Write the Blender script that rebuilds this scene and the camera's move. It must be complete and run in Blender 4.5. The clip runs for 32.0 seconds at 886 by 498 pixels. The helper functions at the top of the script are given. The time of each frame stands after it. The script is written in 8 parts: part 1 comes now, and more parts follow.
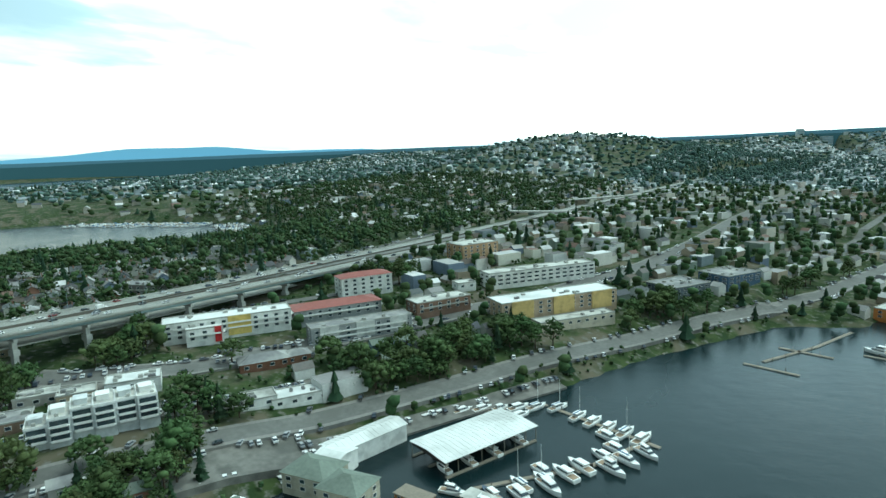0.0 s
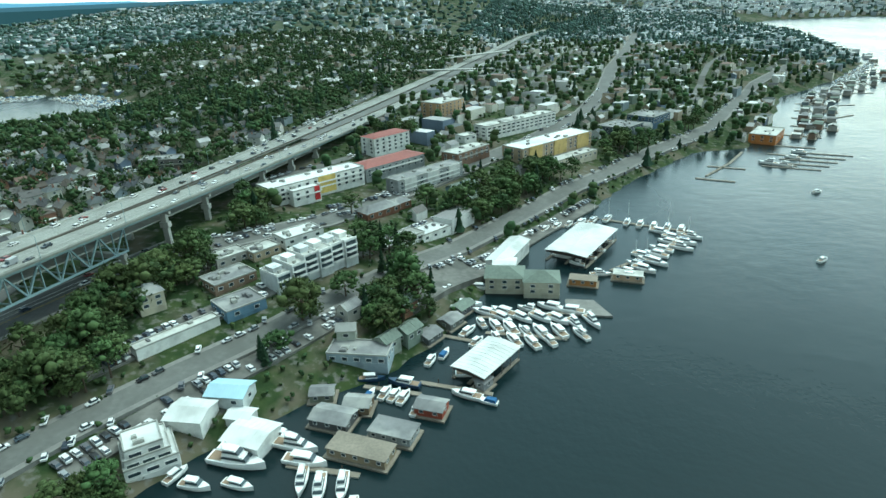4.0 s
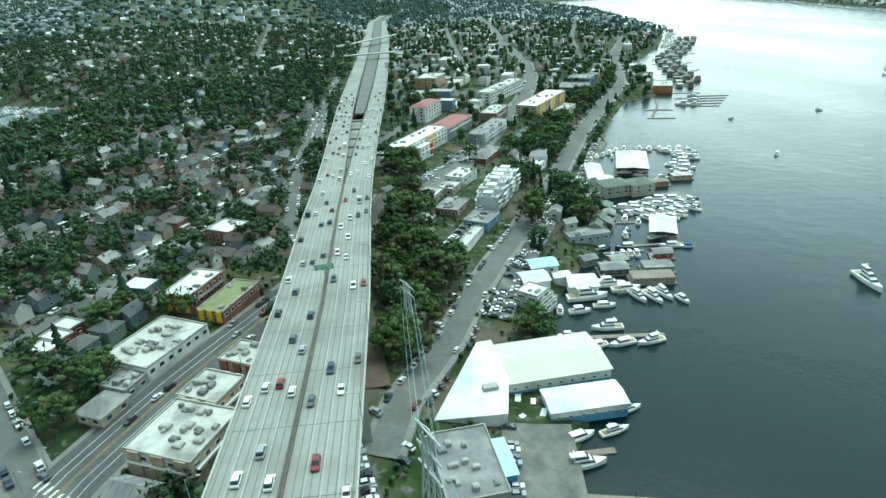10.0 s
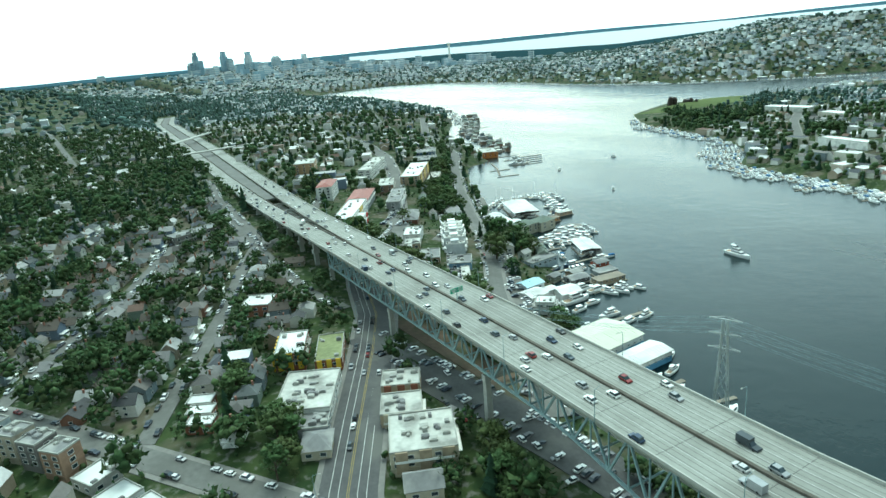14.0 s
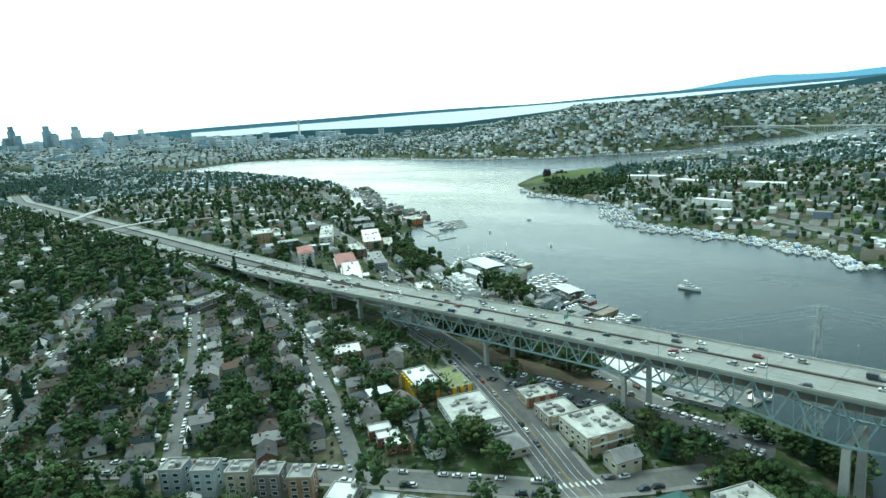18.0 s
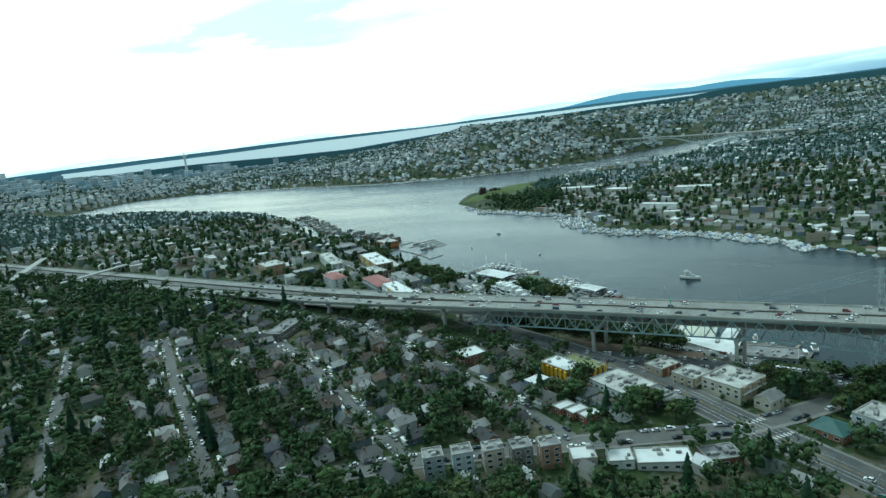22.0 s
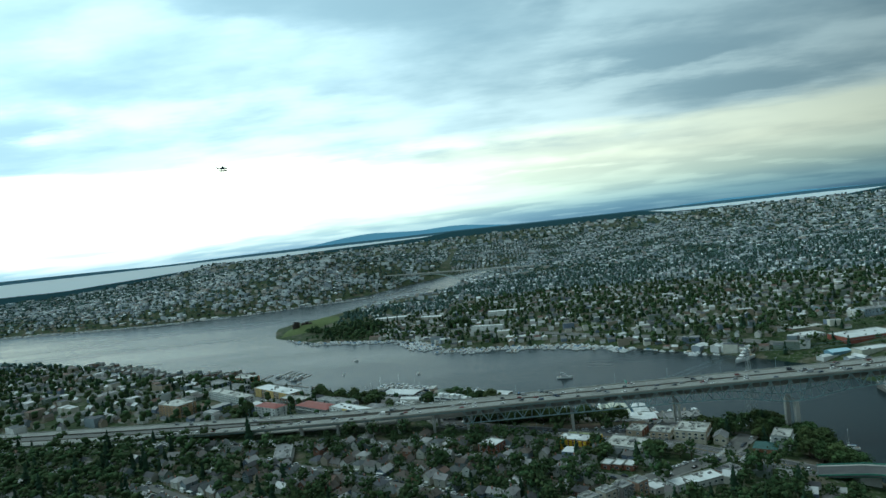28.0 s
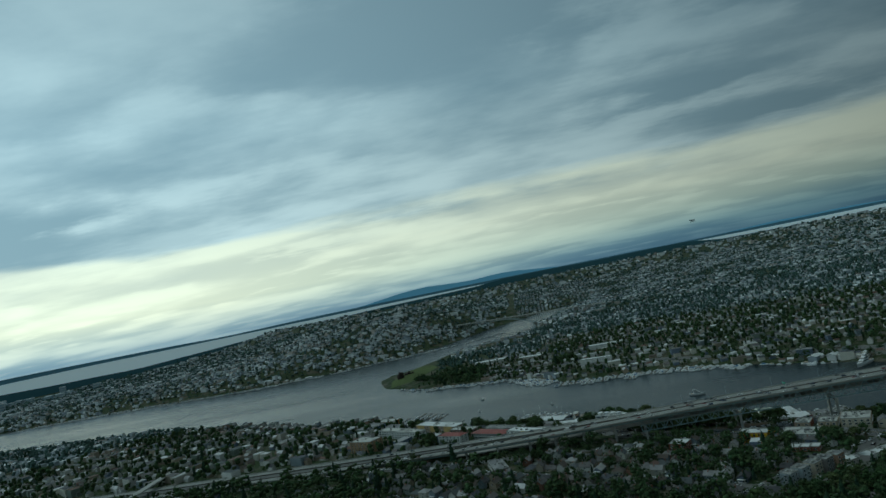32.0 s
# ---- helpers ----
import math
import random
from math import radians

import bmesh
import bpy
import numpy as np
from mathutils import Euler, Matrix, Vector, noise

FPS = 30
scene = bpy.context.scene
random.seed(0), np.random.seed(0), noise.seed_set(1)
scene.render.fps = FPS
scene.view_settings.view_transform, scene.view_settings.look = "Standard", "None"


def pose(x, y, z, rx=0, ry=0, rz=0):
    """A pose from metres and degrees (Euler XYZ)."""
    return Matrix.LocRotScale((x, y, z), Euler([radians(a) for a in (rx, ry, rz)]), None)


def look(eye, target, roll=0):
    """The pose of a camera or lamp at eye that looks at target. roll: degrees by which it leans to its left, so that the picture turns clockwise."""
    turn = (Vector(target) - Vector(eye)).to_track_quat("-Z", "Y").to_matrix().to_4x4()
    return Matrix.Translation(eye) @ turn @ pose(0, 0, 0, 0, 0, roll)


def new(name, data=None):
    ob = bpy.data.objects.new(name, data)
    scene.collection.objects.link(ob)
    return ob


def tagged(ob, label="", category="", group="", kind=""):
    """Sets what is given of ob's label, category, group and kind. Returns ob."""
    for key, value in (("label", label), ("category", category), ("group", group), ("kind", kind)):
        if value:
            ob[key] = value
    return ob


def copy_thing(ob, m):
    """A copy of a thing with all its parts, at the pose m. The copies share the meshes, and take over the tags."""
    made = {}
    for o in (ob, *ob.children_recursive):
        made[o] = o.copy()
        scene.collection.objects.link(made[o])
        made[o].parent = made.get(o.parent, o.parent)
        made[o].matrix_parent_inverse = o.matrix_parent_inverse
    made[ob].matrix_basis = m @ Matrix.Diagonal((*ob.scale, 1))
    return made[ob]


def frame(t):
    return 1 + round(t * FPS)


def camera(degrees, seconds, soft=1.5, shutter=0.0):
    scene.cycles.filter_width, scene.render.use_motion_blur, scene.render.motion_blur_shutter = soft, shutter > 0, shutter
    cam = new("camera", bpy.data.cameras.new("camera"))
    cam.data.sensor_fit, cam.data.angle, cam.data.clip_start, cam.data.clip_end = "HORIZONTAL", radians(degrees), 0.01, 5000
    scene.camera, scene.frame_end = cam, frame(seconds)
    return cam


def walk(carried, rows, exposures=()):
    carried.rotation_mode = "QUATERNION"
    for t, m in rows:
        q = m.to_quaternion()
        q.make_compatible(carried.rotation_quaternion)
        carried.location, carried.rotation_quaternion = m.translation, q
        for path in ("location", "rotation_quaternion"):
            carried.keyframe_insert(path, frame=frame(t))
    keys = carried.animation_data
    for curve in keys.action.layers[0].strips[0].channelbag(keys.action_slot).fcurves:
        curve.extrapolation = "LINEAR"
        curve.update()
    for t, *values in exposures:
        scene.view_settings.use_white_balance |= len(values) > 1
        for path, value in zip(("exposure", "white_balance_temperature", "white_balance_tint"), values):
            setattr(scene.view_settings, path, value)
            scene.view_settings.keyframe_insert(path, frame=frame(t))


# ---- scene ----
cam = camera(71.08, 32.0)
ROWS = [  # seconds, eye, yaw, pitch, roll
    (0.0, 6.44, -19.98, 129.32, 28.69, -9.06, -2.18),
    (0.5, -10.76, -36.99, 130.72, 25.32, -10.65, -0.17),
    (1.0, -28.22, -53.03, 131.55, 20.6, -12.11, -0.28),
    (1.5, -45.07, -69.93, 132.98, 21.0, -10.11, -1.47),
    (2.0, -61.58, -85.35, 134.34, 16.0, -14.03, -1.03),
    (2.5, -78.31, -99.66, 135.97, 10.18, -15.85, -0.37),
    (3.0, -95.99, -114.59, 138.71, 10.58, -15.98, -0.69),
    (3.5, -114.33, -130.11, 142.16, 10.23, -21.75, -1.53),
    (5.5, -182.99, -186.22, 155.34, 7.4, -23.32, -2.96),
    (6.0, -201.47, -199.16, 157.3, 6.49, -25.8, -2.66),
    (6.5, -220.31, -210.13, 157.79, 6.48, -26.46, -4.4),
    (7.0, -237.82, -217.94, 158.49, 4.28, -21.8, -2.7),
    (7.5, -256.02, -226.58, 159.92, 1.04, -17.82, -2.88),
    (8.0, -275.26, -234.89, 160.75, -1.59, -17.42, -2.3),
    (8.5, -294.05, -241.4, 160.9, -4.16, -18.01, -3.19),
    (9.0, -313.16, -246.89, 160.49, -6.64, -19.37, -2.57),
    (9.5, -333.05, -252.0, 159.94, -8.1, -23.28, -2.75),
    (10.0, -352.7, -254.74, 159.12, -10.16, -24.24, -3.05),
    (10.5, -372.66, -258.11, 159.33, -13.76, -23.65, -3.06),
    (11.0, -391.79, -261.12, 160.31, -16.4, -23.17, -2.97),
    (11.5, -410.88, -263.45, 161.33, -18.89, -21.78, -3.47),
    (12.0, -429.9, -265.4, 162.55, -21.97, -19.46, -3.45),
    (12.5, -449.11, -266.12, 163.74, -24.72, -18.39, -2.59),
    (13.0, -468.17, -265.38, 164.65, -27.35, -19.1, -2.61),
    (13.5, -488.37, -263.66, 165.5, -30.11, -18.35, -4.01),
    (14.0, -507.2, -261.69, 166.28, -32.9, -17.88, -5.11),
    (14.5, -525.84, -258.02, 167.11, -35.09, -18.7, -4.55),
    (16.5, -600.25, -234.27, 173.17, -45.65, -21.29, -3.6),
    (17.0, -618.06, -227.33, 174.27, -47.67, -18.44, -4.69),
    (17.5, -635.5, -219.15, 175.42, -49.26, -15.0, -3.57),
    (18.0, -654.08, -211.63, 177.55, -48.67, -12.36, -4.17),
    (18.5, -671.69, -202.33, 179.85, -49.48, -12.27, -5.47),
    (19.0, -689.51, -192.33, 181.75, -49.65, -11.96, -6.31),
    (19.5, -705.36, -180.81, 183.36, -53.09, -11.56, -6.61),
    (20.0, -721.12, -168.82, 185.04, -54.83, -12.06, -7.08),
    (20.5, -736.34, -156.12, 186.8, -56.62, -12.8, -6.21),
    (21.0, -751.96, -143.2, 188.83, -57.64, -13.62, -4.28),
    (21.5, -768.51, -130.05, 191.86, -58.47, -12.25, -5.05),
    (22.0, -785.38, -116.52, 195.1, -59.72, -11.24, -6.79),
    (22.5, -801.69, -102.73, 198.15, -60.4, -10.58, -7.23),
    (23.0, -816.86, -88.21, 200.71, -62.24, -11.04, -6.0),
    (23.5, -829.93, -72.59, 203.06, -65.93, -10.51, -6.4),
    (24.0, -841.69, -56.58, 205.25, -70.15, -9.51, -5.99),
    (24.5, -853.17, -39.72, 206.97, -75.95, -9.31, -6.26),
    (25.0, -865.5, -22.29, 208.14, -86.05, -6.17, -5.97),
    (25.5, -878.79, -5.95, 209.55, -89.38, -4.64, -4.07),
    (27.5, -932.02, 61.29, 216.56, -93.04, -3.26, -4.04),
    (28.0, -946.41, 77.93, 217.91, -86.36, -1.48, -6.17),
    (28.5, -961.43, 94.72, 219.33, -86.67, -0.27, -7.63),
    (29.0, -976.54, 111.73, 221.15, -86.92, -0.01, -8.33),
    (29.5, -991.92, 128.98, 223.39, -86.81, -0.29, -8.61),
    (30.0, -1007.62, 146.11, 225.71, -85.88, -0.75, -8.54),
    (30.5, -1023.42, 163.5, 227.84, -85.35, -0.35, -8.18),
    (31.0, -1039.35, 181.22, 229.52, -84.89, 0.72, -9.71),
    (31.5, -1055.46, 198.73, 230.69, -84.76, 1.83, -11.1),
    (32.0, -1072.24, 215.26, 230.87, -83.88, 3.65, -11.24),
]
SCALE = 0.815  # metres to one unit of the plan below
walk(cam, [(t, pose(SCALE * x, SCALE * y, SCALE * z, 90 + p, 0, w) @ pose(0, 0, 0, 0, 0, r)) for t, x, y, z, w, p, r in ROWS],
     exposures=[(0, 0.55, 5800, -14), (3.5, 0.75, 5800, -15), (6, 1.0, 5800, -15), (14, 0.95, 5900, -17), (18, 0.85, 5800, -16), (19, 0.4, 5750, -16), (20, 0.28, 5700, -16), (23, 0.14, 5400, -14), (24.5, 0.0, 5300, -12),
                (25.5, -0.05, 5300, -12), (28, -0.42, 5500, -13), (29, -1.3, 5500, -13), (30, -1.42, 5500, -13), (32, -1.45, 5500, -13)])

# ---- sky and sun ----
SUN_TURN, SUN_UP = 40.0, 64.0  # degrees from +y towards +x, and above the horizon


def overcast():
    world = bpy.data.worlds.new("overcast_sky")
    scene.world = world
    world.use_nodes = True
    n, k = world.node_tree.nodes, world.node_tree.links
    n.clear()
    out, bg = n.new("ShaderNodeOutputWorld"), n.new("ShaderNodeBackground")
    sky = n.new("ShaderNodeTexSky")
    sky.sky_type, sky.sun_disc = "NISHITA", False
    sky.sun_elevation, sky.sun_rotation = radians(SUN_UP), radians(SUN_TURN)
    geo, sep = n.new("ShaderNodeTexCoord"), n.new("ShaderNodeSeparateXYZ")
    k.new(geo.outputs["Generated"], sep.inputs[0])
    # the cloud deck is a plane overhead: way / (height + a little)
    up = n.new("ShaderNodeMath")
    up.operation, up.inputs[1].default_value = "ADD", 0.09
    k.new(sep.outputs["Z"], up.inputs[0])
    div = n.new("ShaderNodeVectorMath")
    div.operation = "DIVIDE"
    com = n.new("ShaderNodeCombineXYZ")
    for s in ("X", "Y", "Z"):
        k.new(up.outputs[0], com.inputs[s])
    k.new(geo.outputs["Generated"], div.inputs[0])
    k.new(com.outputs[0], div.inputs[1])
    flat = n.new("ShaderNodeMapping")
    flat.inputs["Scale"].default_value = (1.25, 0.75, 0)
    flat.inputs["Location"].default_value = (3.2, 1.4, 0)
    k.new(div.outputs[0], flat.inputs[0])

    def cloud(scale, detail, lo, hi):
        t, r = n.new("ShaderNodeTexNoise"), n.new("ShaderNodeMapRange")
        t.inputs["Scale"].default_value, t.inputs["Detail"].default_value = scale, detail
        t.inputs["Roughness"].default_value = 0.54
        k.new(flat.outputs[0], t.inputs["Vector"])
        r.interpolation_type = "SMOOTHSTEP"
        r.inputs["From Min"].default_value, r.inputs["From Max"].default_value = lo, hi
        k.new(t.outputs["Fac"], r.inputs["Value"])
        return r.outputs[0]

    # the deck's lower edge is ragged
    rag, edge = n.new("ShaderNodeTexNoise"), n.new("ShaderNodeMath")
    rag.inputs["Scale"].default_value, rag.inputs["Detail"].default_value = 0.9, 8
    k.new(flat.outputs[0], rag.inputs["Vector"])
    edge.operation, edge.inputs[1].default_value = "MULTIPLY_ADD", 0.09
    shift = n.new("ShaderNodeMath")
    shift.operation, shift.inputs[1].default_value = "ADD", -0.045
    k.new(sep.outputs["Z"], shift.inputs[0])
    k.new(rag.outputs["Fac"], edge.inputs[0])
    k.new(shift.outputs[0], edge.inputs[2])
    low_sky, level = n.new("ShaderNodeMapRange"), n.new("ShaderNodeMix")
    low_sky.inputs["From Min"].default_value, low_sky.inputs["From Max"].default_value = 0.04, 0.11
    k.new(sep.outputs["Z"], low_sky.inputs["Value"])
    k.new(low_sky.outputs[0], level.inputs[0])
    k.new(sep.outputs["Z"], level.inputs[2])
    k.new(edge.outputs[0], level.inputs[3])

    def ramp(stops):
        r = n.new("ShaderNodeValToRGB")
        e = r.color_ramp.elements
        e[0].position, e[0].color = stops[0][0], (*stops[0][1], 1)
        e[1].position, e[1].color = stops[-1][0], (*stops[-1][1], 1)
        for at, c in stops[1:-1]:
            e.new(at).color = (*c, 1)
        k.new(level.outputs[0], r.inputs[0])
        return r.outputs[0]

    def mix(fac, a, b, mode="MIX"):
        m = n.new("ShaderNodeMix")
        m.data_type, m.blend_type = "RGBA", mode
        for value, sock in ((fac, m.inputs["Factor"]), (a, m.inputs[6]), (b, m.inputs[7])):
            if hasattr(value, "links"):
                k.new(value, sock)
            elif isinstance(value, tuple):
                sock.default_value = (*value, 1)
            else:
                sock.default_value = value
        return m.outputs[2]

    light = ramp([(0.0, (0.80, 0.92, 1.0)), (0.010, (1.35, 1.38, 1.28)), (0.045, (2.5, 2.25, 1.7)), (0.125, (2.2, 2.05, 1.65)),
                  (0.148, (1.5, 1.6, 1.62)), (0.30, (1.30, 1.46, 1.54)), (0.5, (1.0, 1.14, 1.22)), (1.0, (1.15, 1.28, 1.36))])
    dark = ramp([(0.0, (0.50, 0.66, 0.80)), (0.015, (0.85, 0.98, 1.02)), (0.05, (1.9, 1.75, 1.35)), (0.122, (1.5, 1.45, 1.25)),
                 (0.140, (0.66, 0.82, 0.92)), (0.30, (0.64, 0.82, 0.95)), (0.5, (0.62, 0.77, 0.88)), (1.0, (0.85, 0.97, 1.05))])
    colour = mix(cloud(0.42, 7, 0.42, 0.60), dark, light)
    colour = mix(cloud(1.7, 8, 0.50, 0.66), colour, mix(0.7, colour, light))
    colour = mix(cloud(1.1, 8, 0.50, 0.70), colour, mix(0.4, colour, dark))
    # brighter to the south where the cloud is thin, dimmer to the north-west
    side = n.new("ShaderNodeVectorMath")
    side.operation = "DOT_PRODUCT"
    side.inputs[1].default_value = (0.35, 0.94, 0)
    k.new(geo.outputs["Generated"], side.inputs[0])
    glow = n.new("ShaderNodeMapRange")
    glow.inputs["From Min"].default_value, glow.inputs["From Max"].default_value = -0.3, 0.9
    glow.inputs["To Min"].default_value, glow.inputs["To Max"].default_value = 0.30, 1.40
    k.new(side.outputs["Value"], glow.inputs["Value"])
    colour = mix(1.0, colour, glow.outputs[0], "MULTIPLY")
    # blue rain haze low in the north-west
    west = n.new("ShaderNodeVectorMath")
    west.operation = "DOT_PRODUCT"
    west.inputs[1].default_value = (0.80, -0.60, 0)
    k.new(geo.outputs["Generated"], west.inputs[0])
    turn_in, low = n.new("ShaderNodeMapRange"), n.new("ShaderNodeMapRange")
    turn_in.inputs["From Min"].default_value, turn_in.inputs["From Max"].default_value = 0.45, 0.98
    k.new(west.outputs["Value"], turn_in.inputs["Value"])
    low.inputs["From Min"].default_value, low.inputs["From Max"].default_value = 0.09, 0.02
    k.new(sep.outputs["Z"], low.inputs["Value"])
    both = n.new("ShaderNodeMath")
    both.operation = "MULTIPLY"
    k.new(turn_in.outputs[0], both.inputs[0])
    k.new(low.outputs[0], both.inputs[1])
    colour = mix(both.outputs[0], colour, mix(1.0, colour, (0.40, 0.60, 0.78), "MULTIPLY"))
    blue = mix(1.0, sky.outputs[0], (0.12, 0.12, 0.12), "MULTIPLY")
    colour = mix(0.94, blue, colour)
    bg.inputs["Strength"].default_value = 1.0
    k.new(colour, bg.inputs["Color"])
    k.new(bg.outputs[0], out.inputs["Surface"])


overcast()
sun = new("sun", bpy.data.lights.new("sun", "SUN"))
sun.data.energy, sun.data.angle, sun.data.color = 1.3, radians(30), (1.0, 0.96, 0.90)
a, u = radians(SUN_TURN), radians(SUN_UP)
sun.matrix_world = look((0, 0, 900), (-math.sin(a) * math.cos(u), -math.cos(a) * math.cos(u), 900 - math.sin(u)))

# ---- materials ----
def surface(name, colour, rough=0.85, grain=1.0, vary=0.25, metal=0.0, spread="object", tint=0.0, relief=0.0, stain=None, spec=0.3):
    """A painted, mineral or leafy surface: two scales of noise, a shade of its own for each piece, and fine relief."""
    m = bpy.data.materials.new(name)
    m.use_nodes = True
    n, k = m.node_tree.nodes, m.node_tree.links
    p = n["Principled BSDF"]
    p.inputs["Roughness"].default_value, p.inputs["Metallic"].default_value = rough, metal
    p.inputs["Specular IOR Level"].default_value = spec
    at = n.new("ShaderNodeNewGeometry")

    def noise_at(scale, detail):
        t = n.new("ShaderNodeTexNoise")
        t.inputs["Scale"].default_value, t.inputs["Detail"].default_value = scale, detail
        k.new(at.outputs["Position"], t.inputs["Vector"])
        return t.outputs["Fac"]

    fine, broad = noise_at(grain, 4), noise_at(grain * 0.13, 3)
    add = n.new("ShaderNodeMath")
    add.operation = "ADD"
    k.new(fine, add.inputs[0])
    k.new(broad, add.inputs[1])
    span = n.new("ShaderNodeMapRange")
    span.inputs["From Min"].default_value, span.inputs["From Max"].default_value = 0.6, 1.4
    span.inputs["To Min"].default_value, span.inputs["To Max"].default_value = 1 - vary, 1 + vary
    k.new(add.outputs[0], span.inputs["Value"])
    hsv = n.new("ShaderNodeHueSaturation")
    hsv.inputs["Color"].default_value = (*colour, 1)
    k.new(span.outputs[0], hsv.inputs["Value"])
    if tint:
        if spread == "object":
            one = n.new("ShaderNodeObjectInfo").outputs["Random"]
        else:
            one = at.outputs["Random Per Island"]
        hue = n.new("ShaderNodeMapRange")
        hue.inputs["To Min"].default_value, hue.inputs["To Max"].default_value = 0.5 - tint * 0.09, 0.5 + tint * 0.06
        k.new(one, hue.inputs["Value"])
        k.new(hue.outputs[0], hsv.inputs["Hue"])
        val = n.new("ShaderNodeMath")
        val.operation = "MULTIPLY"
        shade = n.new("ShaderNodeMapRange")
        shade.inputs["To Min"].default_value, shade.inputs["To Max"].default_value = 1 - 0.6 * tint, 1 + 0.9 * tint
        frac = n.new("ShaderNodeMath")
        frac.operation, frac.inputs[1].default_value = "MULTIPLY", 7.31
        wrap = n.new("ShaderNodeMath")
        wrap.operation = "FRACT"
        k.new(one, frac.inputs[0])
        k.new(frac.outputs[0], wrap.inputs[0])
        k.new(wrap.outputs[0], shade.inputs["Value"])
        k.new(span.outputs[0], val.inputs[0])
        k.new(shade.outputs[0], val.inputs[1])
        k.new(val.outputs[0], hsv.inputs["Value"])
    colour_out = hsv.outputs[0]
    if stain:
        m2, sm = n.new("ShaderNodeMix"), n.new("ShaderNodeMapRange")
        m2.data_type = "RGBA"
        sm.inputs["From Min"].default_value, sm.inputs["From Max"].default_value = 0.48, 0.66
        k.new(noise_at(stain[1], 5), sm.inputs["Value"])
        k.new(sm.outputs[0], m2.inputs["Factor"])
        k.new(colour_out, m2.inputs[6])
        m2.inputs[7].default_value = (*stain[0], 1)
        colour_out = m2.outputs[2]
    k.new(colour_out, p.inputs["Base Color"])
    if relief:
        b = n.new("ShaderNodeBump")
        b.inputs["Strength"].default_value, b.inputs["Distance"].default_value = 0.6, relief
        k.new(fine, b.inputs["Height"])
        k.new(b.outputs[0], p.inputs["Normal"])
    return m


def island_palette(name, colours, rough=0.9, spread="island", grain=1.0):
    """Each loose piece (or object) takes one of several paints."""
    m = surface(name, (0.5, 0.5, 0.5), rough, grain, 0.18)
    n, k = m.node_tree.nodes, m.node_tree.links
    r = n.new("ShaderNodeValToRGB")
    r.color_ramp.interpolation = "CONSTANT"
    e = r.color_ramp.elements
    e[0].position, e[0].color = 0, (*colours[0], 1)
    e[1].position, e[1].color = 1 / len(colours), (*colours[1], 1)
    for i, c in enumerate(colours[2:], 2):
        e.new(i / len(colours)).color = (*c, 1)
    if spread == "island":
        one = n.new("ShaderNodeNewGeometry").outputs["Random Per Island"]
    else:
        one = n.new("ShaderNodeObjectInfo").outputs["Random"]
    k.new(one, r.inputs[0])
    hsv = next(x for x in n if x.type == "HUE_SAT")
    k.new(r.outputs[0], hsv.inputs["Color"])
    return m


def water_material():
    m = bpy.data.materials.new("lake_water")
    m.use_nodes = True
    n, k = m.node_tree.nodes, m.node_tree.links
    p = n["Principled BSDF"]
    p.inputs["Base Color"].default_value = (0.006, 0.016, 0.018, 1)
    p.inputs["Roughness"].default_value = 0.24
    p.inputs["IOR"].default_value = 1.333
    p.inputs["Specular IOR Level"].default_value = 0.3
    at = n.new("ShaderNodeNewGeometry")
    total = None
    for scale, size in ((0.5, 0.18), (0.12, 0.5), (0.012, 1.6)):
        t = n.new("ShaderNodeTexNoise")
        t.inputs["Scale"].default_value, t.inputs["Detail"].default_value = scale, 3
        k.new(at.outputs["Position"], t.inputs["Vector"])
        s = n.new("ShaderNodeMath")
        s.operation, s.inputs[1].default_value = "MULTIPLY_ADD", size
        s.inputs[2].default_value = 0
        k.new(t.outputs["Fac"], s.inputs[0])
        if total:
            k.new(total, s.inputs[2])
        total = s.outputs[0]
    b = n.new("ShaderNodeBump")
    b.inputs["Strength"].default_value, b.inputs["Distance"].default_value = 0.35, 1.0
    k.new(total, b.inputs["Height"])
    k.new(b.outputs[0], p.inputs["Normal"])
    # wind streaks roughen long patches
    t, r, st = n.new("ShaderNodeTexNoise"), n.new("ShaderNodeMapRange"), n.new("ShaderNodeMapping")
    st.inputs["Scale"].default_value = (0.010, 0.0028, 1)
    st.inputs["Rotation"].default_value = (0, 0, 0.5)
    t.inputs["Scale"].default_value, t.inputs["Detail"].default_value = 1, 4
    r.inputs["From Min"].default_value, r.inputs["From Max"].default_value = 0.35, 0.7
    r.inputs["To Min"].default_value, r.inputs["To Max"].default_value = 0.22, 0.29
    k.new(at.outputs["Position"], st.inputs[0])
    k.new(st.outputs[0], t.inputs["Vector"])
    k.new(t.outputs["Fac"], r.inputs["Value"])
    k.new(r.outputs[0], p.inputs["Roughness"])
    return m


